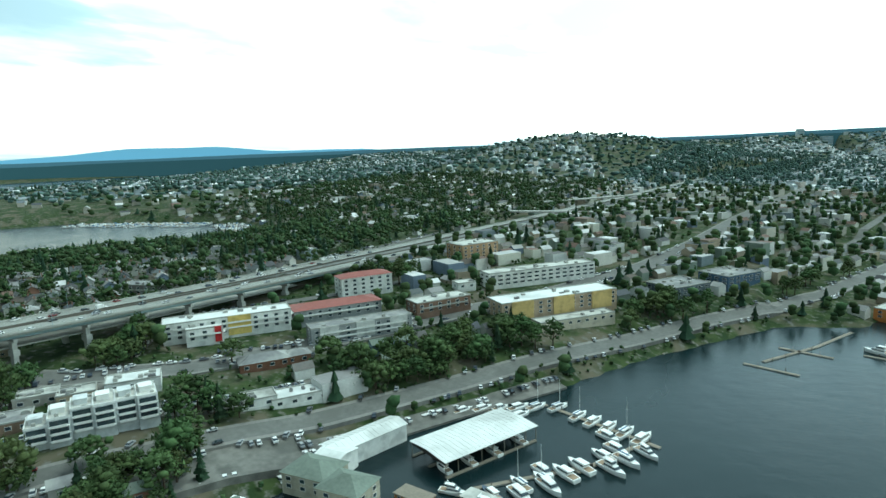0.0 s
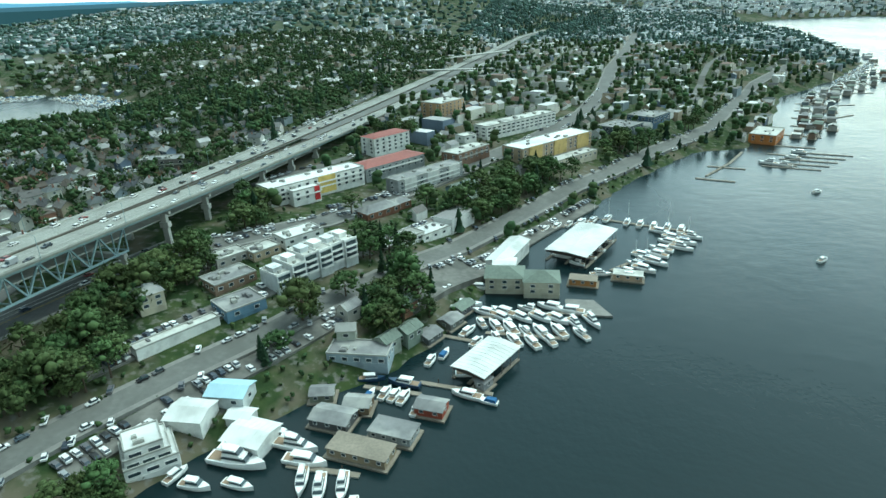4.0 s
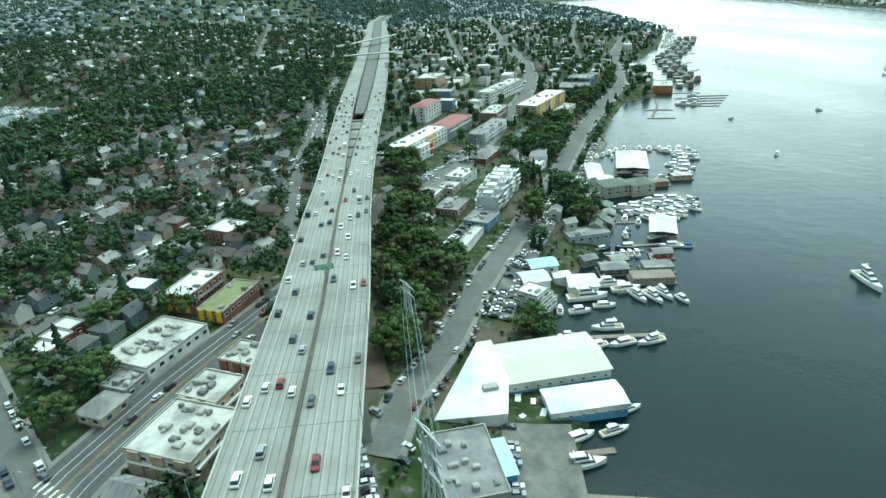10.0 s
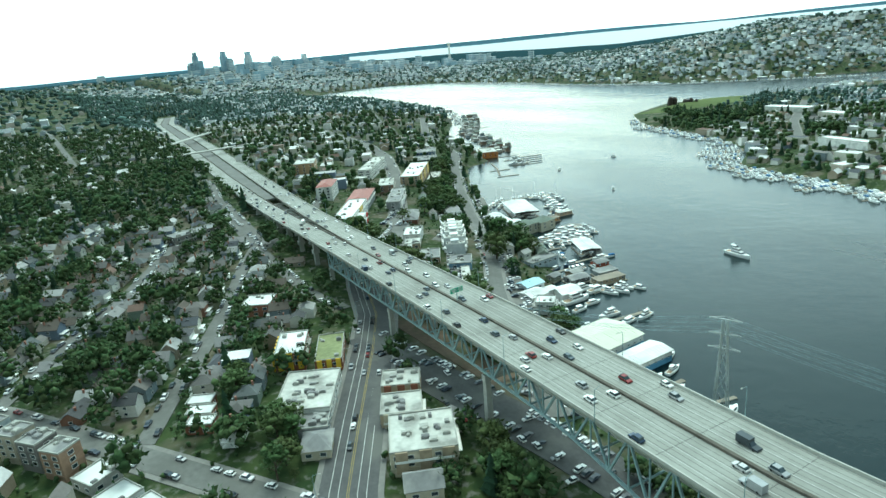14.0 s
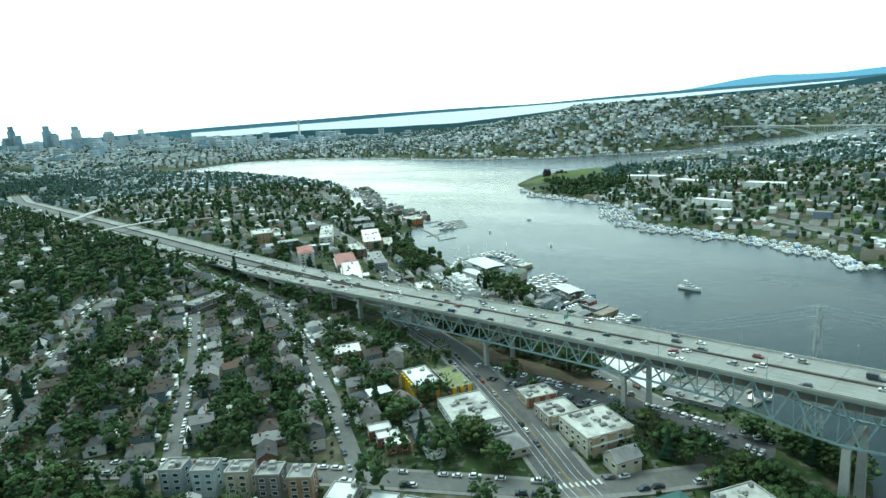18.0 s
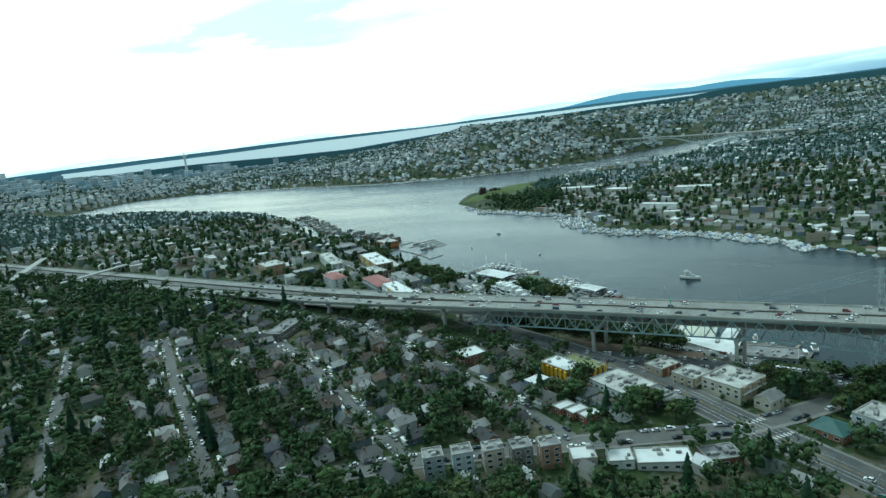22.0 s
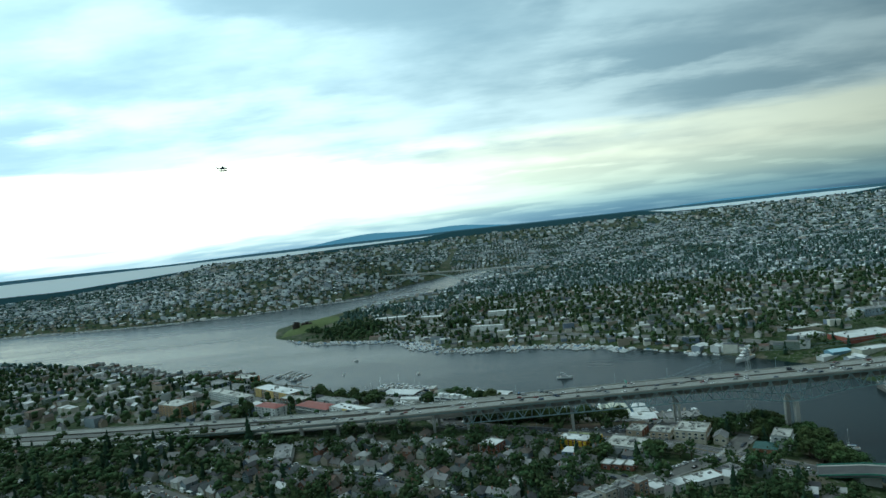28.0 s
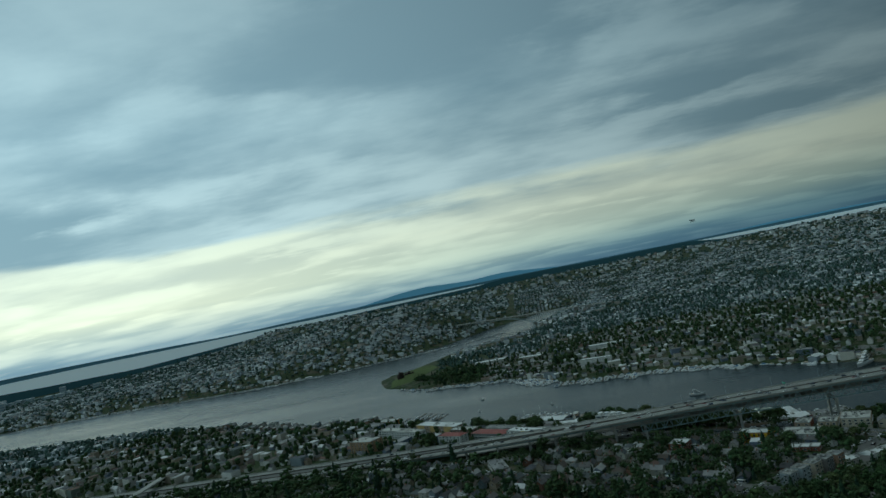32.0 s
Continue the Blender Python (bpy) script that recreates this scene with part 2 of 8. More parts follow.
def land_material():
    """Lawns, shrubbery, bare earth and gravel between the houses."""
    m = bpy.data.materials.new("land")
    m.use_nodes = True
    n, k = m.node_tree.nodes, m.node_tree.links
    p = n["Principled BSDF"]
    p.inputs["Roughness"].default_value = 0.95
    p.inputs["Specular IOR Level"].default_value = 0.1
    at = n.new("ShaderNodeNewGeometry")

    def noise_at(scale, lo, hi, detail=5):
        t, r = n.new("ShaderNodeTexNoise"), n.new("ShaderNodeMapRange")
        t.inputs["Scale"].default_value, t.inputs["Detail"].default_value = scale, detail
        k.new(at.outputs["Position"], t.inputs["Vector"])
        r.inputs["From Min"].default_value, r.inputs["From Max"].default_value = lo, hi
        k.new(t.outputs["Fac"], r.inputs["Value"])
        return r.outputs[0]

    def mix(f, a, b):
        x = n.new("ShaderNodeMix")
        x.data_type = "RGBA"
        k.new(f, x.inputs["Factor"])
        for v, s in ((a, x.inputs[6]), (b, x.inputs[7])):
            if isinstance(v, tuple):
                s.default_value = (*v, 1)
            else:
                k.new(v, s)
        return x.outputs[2]

    c = mix(noise_at(0.15, 0.4, 0.6), (0.026, 0.044, 0.017), (0.050, 0.070, 0.026))
    c = mix(noise_at(0.045, 0.50, 0.62), c, (0.110, 0.100, 0.070))
    c = mix(noise_at(0.30, 0.55, 0.70), c, (0.150, 0.145, 0.130))
    k.new(c, p.inputs["Base Color"])
    return m


M_LAND, M_WATER = land_material(), water_material()
M_DECK = surface("deck_concrete", (0.265, 0.27, 0.245), 0.9, 0.6, 0.14, stain=((0.20, 0.20, 0.18), 0.05), relief=0.01)
M_CONC = surface("pale_concrete", (0.36, 0.36, 0.33), 0.9, 0.7, 0.2, relief=0.01)
M_ASPH = surface("asphalt", (0.085, 0.085, 0.085), 0.92, 0.8, 0.25, stain=((0.13, 0.13, 0.12), 0.06))
M_PAVE = surface("pavement_concrete", (0.20, 0.195, 0.18), 0.92, 0.6, 0.25)
M_STREET = surface("street_concrete", (0.14, 0.14, 0.13), 0.92, 0.5, 0.25, stain=((0.12, 0.12, 0.11), 0.09))
M_LANE = surface("worn_lane_paint", (0.38, 0.38, 0.36), 0.85, 2.0, 0.3)
M_YARD = surface("yard_paving", (0.17, 0.165, 0.15), 0.95, 0.35, 0.35, stain=((0.10, 0.10, 0.09), 0.12))
M_LINE = surface("road_paint", (0.58, 0.58, 0.55), 0.8, 2.0, 0.2)
M_YELLOW = surface("yellow_road_paint", (0.34, 0.26, 0.08), 0.8, 2.0, 0.2)
M_RUST = surface("stained_median", (0.105, 0.095, 0.08), 0.95, 0.8, 0.3)
M_STEEL = surface("blue_grey_steel", (0.25, 0.34, 0.36), 0.6, 1.5, 0.15, metal=0.2)
M_JOINT = surface("dark_joint", (0.13, 0.13, 0.12), 0.9, 1.0, 0.2)
M_GREEN_SIGN = surface("green_sign_sheet", (0.02, 0.30, 0.16), 0.5, 2.0, 0.1)
M_BARK = surface("bark", (0.075, 0.055, 0.04), 0.95, 3.0, 0.3)
M_LEAF = surface("broad_leaves", (0.053, 0.082, 0.030), 0.8, 1.6, 0.5, relief=0.08, tint=0.4, spec=0.15)
M_PINE = surface("conifer_needles", (0.020, 0.040, 0.020), 0.85, 0.8, 0.4, tint=0.25, spec=0.15)
M_FAR_LEAF = surface("far_leaves", (0.044, 0.072, 0.030), 0.9, 0.9, 0.5, relief=0.10, tint=0.40, spread="island", spec=0.1)
M_FAR_PINE = surface("far_needles", (0.024, 0.046, 0.026), 0.9, 0.3, 0.35, tint=0.3, spread="island", spec=0.1)
# leaf green lifted towards blue: distance haze painted into the colour
M_HAZE_LEAF = surface("haze_paled_leaves", (0.070, 0.112, 0.098), 0.9, 0.2, 0.4, tint=0.45, spread="island", spec=0.1)
M_GALV = surface("galvanised_steel", (0.42, 0.45, 0.45), 0.6, 1.0, 0.15, metal=0.3)
M_GRASS = surface("park_lawn", (0.098, 0.125, 0.045), 0.95, 0.12, 0.35, spec=0.1)
M_WOOD = surface("weathered_planks", (0.23, 0.20, 0.16), 0.9, 1.2, 0.3)
M_GLASS = surface("window_glass", (0.035, 0.05, 0.06), 0.12, 0.4, 0.4, tint=0.4, spec=0.6)
M_WHITE = surface("white_paint", (0.78, 0.78, 0.75), 0.6, 0.8, 0.08)
M_HULL = surface("white_gelcoat", (0.80, 0.80, 0.78), 0.3, 0.8, 0.05, spec=0.5)
M_METAL_ROOF = surface("white_metal_roof", (0.66, 0.67, 0.65), 0.55, 0.25, 0.12, stain=((0.48, 0.49, 0.47), 0.07))
M_GRAVEL_ROOF = surface("pale_gravel_roof", (0.50, 0.50, 0.46), 0.95, 0.5, 0.22, stain=((0.24, 0.24, 0.22), 0.12))
M_GREY_ROOF = surface("grey_roof", (0.20, 0.20, 0.20), 0.95, 0.5, 0.25, stain=((0.33, 0.33, 0.31), 0.12))
WALLS = [(0.42, 0.40, 0.34), (0.55, 0.54, 0.50), (0.22, 0.26, 0.28), (0.30, 0.26, 0.20), (0.62, 0.60, 0.55), (0.24, 0.13, 0.09),
         (0.20, 0.24, 0.20), (0.36, 0.30, 0.22), (0.16, 0.20, 0.26), (0.68, 0.67, 0.63), (0.60, 0.58, 0.50)]
ROOFS = [(0.075, 0.075, 0.078), (0.12, 0.115, 0.11), (0.09, 0.095, 0.105), (0.16, 0.15, 0.14), (0.10, 0.085, 0.072), (0.24, 0.235, 0.23), (0.10, 0.11, 0.11), (0.32, 0.32, 0.31)]
M_WALL_FAR = island_palette("far_house_walls", [c for c in WALLS if c[0] < c[1] * 1.5] + [(0.66, 0.65, 0.62), (0.60, 0.60, 0.58), (0.52, 0.49, 0.42)])
M_ROOF_FAR = island_palette("far_house_roofs", ROOFS + [(0.42, 0.42, 0.41), (0.15, 0.10, 0.08), (0.55, 0.55, 0.54), (0.60, 0.60, 0.59)])
# house paints for the far hills, with haze mixed into walls and roofs
M_WALL_HAZE = island_palette("haze_paled_walls", [(0.66, 0.69, 0.69), (0.78, 0.80, 0.80), (0.46, 0.49, 0.50), (0.74, 0.76, 0.76), (0.50, 0.45, 0.40), (0.36, 0.40, 0.44)])
M_ROOF_HAZE = island_palette("haze_paled_roofs", [(0.12, 0.15, 0.17), (0.18, 0.20, 0.22), (0.13, 0.16, 0.18), (0.28, 0.31, 0.33), (0.72, 0.74, 0.74), (0.17, 0.15, 0.14), (0.15, 0.18, 0.20), (0.22, 0.24, 0.26)])
M_WALL_NEAR = island_palette("house_paint", WALLS, spread="object")
M_ROOF_NEAR = island_palette("roof_shingles", ROOFS, spread="object", grain=2.0)
M_CAR = island_palette("car_paint", [(0.75, 0.75, 0.74), (0.02, 0.02, 0.022), (0.30, 0.31, 0.32), (0.6, 0.6, 0.6), (0.05, 0.06, 0.07),
                                     (0.78, 0.78, 0.76), (0.03, 0.05, 0.09), (0.10, 0.10, 0.10), (0.74, 0.74, 0.73), (0.20, 0.03, 0.03), (0.5, 0.5, 0.5), (0.08, 0.10, 0.12), (0.70, 0.70, 0.68)], 0.3, "object")
M_CAR_FAR = island_palette("parked_car_paint", [(0.75, 0.75, 0.74), (0.03, 0.03, 0.032), (0.30, 0.31, 0.32), (0.6, 0.6, 0.6), (0.05, 0.06, 0.08), (0.12, 0.12, 0.13), (0.78, 0.78, 0.77), (0.70, 0.70, 0.68)], 0.35)
M_TYRE = surface("tyre_rubber", (0.02, 0.02, 0.02), 0.9)
_cache = {}


def paint(colour, rough=0.8):
    key = (*colour, rough)
    if key not in _cache:
        _cache[key] = surface("paint", colour, rough, 0.7, 0.14, stain=(tuple(c * 0.72 for c in colour), 0.22))
    return _cache[key]


# ---- the lie of the land ----
ROAD_Y = [-1500, -1000, -500, -200, -60, 40, 130, 220, 320, 480, 780, 1100, 1620, 2100, 3000]
ROAD_X = [-410, -400, -390, -377.6, -361.4, -352, -342.4, -333, -321.5, -301.8, -264.7, -227.2, -170, -60, 300]
ROAD_H = [81.6, 76.6, 69.3, 60.9, 55.3, 51.8, 47.7, 44, 41.1, 38.4, 35.2, 33.1, 30.7, 30, 30]


def road_x(y):
    return np.interp(y, ROAD_Y, ROAD_X)


def road_z(y):
    return np.interp(y, ROAD_Y, ROAD_H)


LAKE = [(-400, -198), (-340, -185), (-300, -130), (-272, -80), (-266, -30), (-258, -6), (-246, 15), (-219, 45), (-193, 68), (-175, 98),
        (-161, 145), (-157, 181), (-128, 241), (-95, 288), (-59, 357), (9, 454), (60, 470), (116, 581), (182, 763), (307, 916),
        (445, 1141), (482, 1375), (553, 1676), (534, 2022), (509, 2349), (811, 2700), (1167, 2780), (1300, 2450), (1300, 1850),
        (1210, 1450), (1200, 1200), (1270, 930), (1350, 730), (1470, 625), (1540, 550), (1730, 482), (1950, 380), (2300, 190), (2600, -20), (2600, -100), (2000, 60),
        (1593, 178), (1362, 236), (1225, 285), (1180, 405), (1067, 515), (895, 585), (812, 655), (720, 665), (560, 612), (449, 491), (365, 283), (300, 205),
        (203, 156), (190, 81), (165, 1), (140, -66), (96, -118), (40, -175), (-42, -260), (-128, -325), (-240, -345), (-420, -350),
        (-700, -330), (-1000, -420), (-1500, -300), (-1700, 300), (-1350, 780), (-940, 880), (-730, 760), (-675, 660), (-690, 560),
        (-790, 420), (-860, 260), (-840, 60), (-720, -110), (-600, -180), (-500, -195)]

FAR_LAKE = [(-2900, 1150), (-2850, 1700), (-3300, 2600), (-3700, 3900), (-4500, 4300), (-5200, 2600), (-4400, 1150)]
HORIZON = ([-180, -60, -10, 15, 40, 60, 90, 120, 180], [150, 140, 150, 166, 178, 196, 218, 226, 190])


def inside(px, py, poly):
    """Which points lie inside a closed outline, and how far each one is from it."""
    poly = np.array(poly, float)
    a, b = poly, np.roll(poly, -1, 0)
    within = np.zeros(px.shape, bool)
    near = np.full(px.shape, 1e9)
    for (ax, ay), (bx, by) in zip(a, b):
        within ^= ((ay > py) != (by > py)) & (px < (bx - ax) * (py - ay) / (by - ay + 1e-12) + ax)
        dx, dy = bx - ax, by - ay
        s = np.clip(((px - ax) * dx + (py - ay) * dy) / (dx * dx + dy * dy), 0, 1)
        near = np.minimum(near, np.hypot(px - ax - s * dx, py - ay - s * dy))
    return within, near


def bump(px, py, cx, cy, rx, ry, turn=0.0):
    c, s = math.cos(radians(turn)), math.sin(radians(turn))
    u, v = (px - cx) * c + (py - cy) * s, (py - cy) * c - (px - cx) * s
    return np.exp(-(u / rx) ** 2 - (v / ry) ** 2)


def height(px, py):
    """The land's height over the lake, and the lake's bed."""
    px, py = np.asarray(px, float), np.asarray(py, float)
    wet, near = inside(px, py, LAKE)
    top = 26 + 10 * np.clip(py / 500, -0.8, 1) + 0 * px
    top = top + 130 * bump(px, py, -760, 2600, 560, 800) + 22 * bump(px, py, -700, 1300, 300, 500)
    top = top + 118 * bump(px, py, 2100, 950, 620, 820) + 40 * bump(px, py, 900, -1300, 1500, 900)
    top = np.where((px > 100) & (py > 2500), np.minimum(top, 30), top)
    top = np.where((px > 240) & (px < 1050) & (py > 170) & (py < 720), 7, top)
    rise = np.where((px > 0) & (py < 800), 190.0, 95.0)
    d, az = np.hypot(px + 540, py - 60), np.degrees(np.arctan2(px + 540, py - 60))
    away = np.clip((d - 2700) / 2600, 0, 1) ** 1.3
    top = top * (1 - away) + (np.interp(az, *HORIZON) + np.interp(az, [20, 30, 36, 54, 60, 64, 68, 84, 90, 180], [-34, -70, -150, -160, -110, -50, -60, -62, -52, -60])) * away
    land = 1.5 + top * (1 - np.exp(-near / rise)) - 1.5 * np.exp(-near / 3)
    across = np.abs(px - road_x(py))
    cut = np.clip((py - 380) / 90, 0, 1) * np.clip((75 - across) / 35, 0, 1)
    land = land * (1 - cut) + (road_z(py) - 0.8) * cut
    yard = bump(px, py, -288, -58, 34, 42)
    land = land * (1 - yard) + 2.2 * yard
    pond, shore = inside(px, py, FAR_LAKE)
    land = np.where(pond, -3.0, np.minimum(land, 1 + shore * 0.12))
    return np.where(wet, -np.minimum(4.0, 0.3 + near * 0.15), land)

# ---- building blocks ----
def empty(name, m=None):
    ob = new(name)
    ob.empty_display_size = 1
    if m is not None:
        ob.matrix_world = m
    return ob


def link(name, mesh, parent=None, label="", at=None):
    ob = new(name, mesh)
    if parent is not None:
        ob.parent = parent
    if at is not None:
        ob.matrix_basis = at
    if label:
        ob["label"] = label
    return ob


def mesh_of(name, verts, faces, mats, index=None, smooth=False):
    me = bpy.data.meshes.new(name)
    me.from_pydata([tuple(v) for v in verts], [], [tuple(f) for f in faces])
    for m in mats if isinstance(mats, (list, tuple)) else [mats]:
        me.materials.append(m)
    if index is not None:
        me.polygons.foreach_set("material_index", np.asarray(index, np.int32))
    if smooth:
        me.polygons.foreach_set("use_smooth", np.ones(len(me.polygons), bool))
    me.update()
    return me


class Shape:
    """Collects boxes, prisms and loops into one mesh."""

    def __init__(self):
        self.v, self.f, self.i = [], [], []

    def add(self, verts, faces, slot=0, m=None):
        o = len(self.v)
        for p in verts:
            p = Vector(p)
            self.v.append(tuple(m @ p) if m is not None else tuple(p))
        self.f += [tuple(o + j for j in f) for f in faces]
        self.i += [slot] * len(faces)
        return self

    def box(self, x0, y0, z0, x1, y1, z1, slot=0, m=None, top=1.0):
        """A box whose upper face may be drawn in by the factor top."""
        cx, cy = (x0 + x1) / 2, (y0 + y1) / 2
        hx, hy = (x1 - x0) / 2, (y1 - y0) / 2
        v = [(cx + a * hx, cy + b * hy, z0) for a, b in ((-1, -1), (1, -1), (1, 1), (-1, 1))]
        v += [(cx + a * hx * top, cy + b * hy * top, z1) for a, b in ((-1, -1), (1, -1), (1, 1), (-1, 1))]
        return self.add(v, [(3, 2, 1, 0), (4, 5, 6, 7), (0, 1, 5, 4), (1, 2, 6, 5), (2, 3, 7, 6), (3, 0, 4, 7)], slot, m)

    def prism(self, outline, z0, z1, slot=0, m=None):
        n = len(outline)
        v = [(x, y, z0) for x, y in outline] + [(x, y, z1) for x, y in outline]
        f = [tuple(range(n - 1, -1, -1)), tuple(range(n, 2 * n))] + [(i, (i + 1) % n, n + (i + 1) % n, n + i) for i in range(n)]
        return self.add(v, f, slot, m)

    def beam(self, a, b, w, h, slot=0):
        """A square beam from a to b."""
        a, b = Vector(a), Vector(b)
        d = (b - a).normalized()
        s = d.cross(Vector((0, 0, 1)))
        s = (s if s.length > 1e-3 else Vector((1, 0, 0))).normalized()
        u = s.cross(d)
        v = [e + s * (i * w / 2) + u * (j * h / 2) for e in (a, b) for i, j in ((-1, -1), (1, -1), (1, 1), (-1, 1))]
        return self.add(v, [(0, 1, 2, 3), (7, 6, 5, 4), (4, 5, 1, 0), (5, 6, 2, 1), (6, 7, 3, 2), (7, 4, 0, 3)], slot)

    def tube(self, a, b, ra, rb, n=7, slot=0):
        a, b = Vector(a), Vector(b)
        d = (b - a).normalized()
        s = d.cross(Vector((0.3, 0.2, 1)) if abs(d.z) < 0.95 else Vector((1, 0, 0))).normalized()
        u = s.cross(d)
        ring = [(math.cos(2 * math.pi * i / n), math.sin(2 * math.pi * i / n)) for i in range(n)]
        v = [a + (s * c + u * t) * ra for c, t in ring] + [b + (s * c + u * t) * rb for c, t in ring]
        f = [(i, (i + 1) % n, n + (i + 1) % n, n + i) for i in range(n)] + [tuple(range(n - 1, -1, -1)), tuple(range(n, 2 * n))]
        return self.add(v, f, slot)

    def gable(self, x0, y0, x1, y1, z, rise, over=0.5, slot=0, m=None, thick=0.25):
        """A gable roof, its ridge along x, with eaves."""
        x0, x1, y0, y1 = x0 - over, x1 + over, y0 - over, y1 + over
        c = (y0 + y1) / 2
        v = [(x0, y0, z), (x1, y0, z), (x1, c, z + rise), (x0, c, z + rise), (x1, y1, z), (x0, y1, z)]
        v += [(x, y, q - thick) for x, y, q in v]
        f = [(0, 1, 2, 3), (3, 2, 4, 5), (7, 6, 9, 8), (8, 9, 11, 10), (0, 6, 7, 1), (4, 10, 11, 5), (0, 3, 9, 6), (3, 5, 11, 9), (1, 7, 8, 2), (2, 8, 10, 4)]
        return self.add(v, f, slot, m)

    def hip(self, x0, y0, x1, y1, z, rise, over=0.5, slot=0, m=None):
        x0, x1, y0, y1 = x0 - over, x1 + over, y0 - over, y1 + over
        c, r = (y0 + y1) / 2, min((y1 - y0) / 2, (x1 - x0) / 2 - 0.3)
        v = [(x0, y0, z), (x1, y0, z), (x1, y1, z), (x0, y1, z), (x0 + r, c, z + rise), (x1 - r, c, z + rise)]
        return self.add(v, [(0, 1, 5, 4), (1, 2, 5), (2, 3, 4, 5), (3, 0, 4), (3, 2, 1, 0)], slot, m)

    def mesh(self, name, mats, smooth=False):
        return mesh_of(name, self.v, self.f, mats, self.i if isinstance(mats, (list, tuple)) else None, smooth)


def part(name, shape, material, parent, label="", at=None):
    return link(name, shape.mesh(name, material), parent, label, at)


def ground_grid():
    """The lines of the ground's grid: close where the camera passes, wide far off."""
    def lines(parts):
        out = []
        for a, b, s in parts:
            out += list(np.arange(a, b, s))
        return np.array(out + [parts[-1][1]])
    gx = lines([(-6100, -1500, 100), (-1500, -760, 20), (-760, 140, 9), (140, 700, 20), (700, 2600, 40), (2600, 5100, 100)])
    gy = lines([(-5400, -1400, 100), (-1400, -460, 30), (-460, 520, 9), (520, 1300, 20), (1300, 3000, 45), (3000, 5700, 100)])
    return gx, gy


GX, GY = ground_grid()
GRID = height(*np.meshgrid(GX, GY))


def gz(x, y):
    """The height of the built ground at a place."""
    i, j = int(np.clip(np.searchsorted(GX, x) - 1, 0, len(GX) - 2)), int(np.clip(np.searchsorted(GY, y) - 1, 0, len(GY) - 2))
    a, b = (x - GX[i]) / (GX[i + 1] - GX[i]), (y - GY[j]) / (GY[j + 1] - GY[j])
    return float((GRID[j, i] * (1 - a) + GRID[j, i + 1] * a) * (1 - b) + (GRID[j + 1, i] * (1 - a) + GRID[j + 1, i + 1] * a) * b)


def gz_many(x, y):
    i, j = np.clip(np.searchsorted(GX, x) - 1, 0, len(GX) - 2), np.clip(np.searchsorted(GY, y) - 1, 0, len(GY) - 2)
    a, b = (x - GX[i]) / (GX[i + 1] - GX[i]), (y - GY[j]) / (GY[j + 1] - GY[j])
    return (GRID[j, i] * (1 - a) + GRID[j, i + 1] * a) * (1 - b) + (GRID[j + 1, i] * (1 - a) + GRID[j + 1, i + 1] * a) * b


def build_ground():
    nx, ny = len(GX), len(GY)
    xx, yy = np.meshgrid(GX, GY)
    v = np.stack([xx.ravel(), yy.ravel(), GRID.ravel()], 1)
    a = (np.arange(ny - 1)[:, None] * nx + np.arange(nx - 1)).ravel()
    f = np.stack([a, a + 1, a + nx + 1, a + nx], 1)
    me = bpy.data.meshes.new("ground")
    me.vertices.add(len(v))
    me.vertices.foreach_set("co", v.ravel())
    me.loops.add(f.size)
    me.loops.foreach_set("vertex_index", f.ravel().astype(np.int32))
    me.polygons.add(len(f))
    me.polygons.foreach_set("loop_start", (np.arange(len(f)) * 4).astype(np.int32))
    me.polygons.foreach_set("use_smooth", np.ones(len(f), bool))
    me.update(calc_edges=True)
    me.materials.append(M_LAND)
    tagged(link("ground", me), "wooded city hillsides with lawns and bare earth", "ground", kind="structure")
    w = Shape().add([(-6100, -5400, 0), (5100, -5400, 0), (5100, 5700, 0), (-6100, 5700, 0)], [(0, 1, 2, 3)])
    tagged(link("water", w.mesh("water", M_WATER)), "dark grey-green lake with fine ripples", "lake", kind="structure")


build_ground()


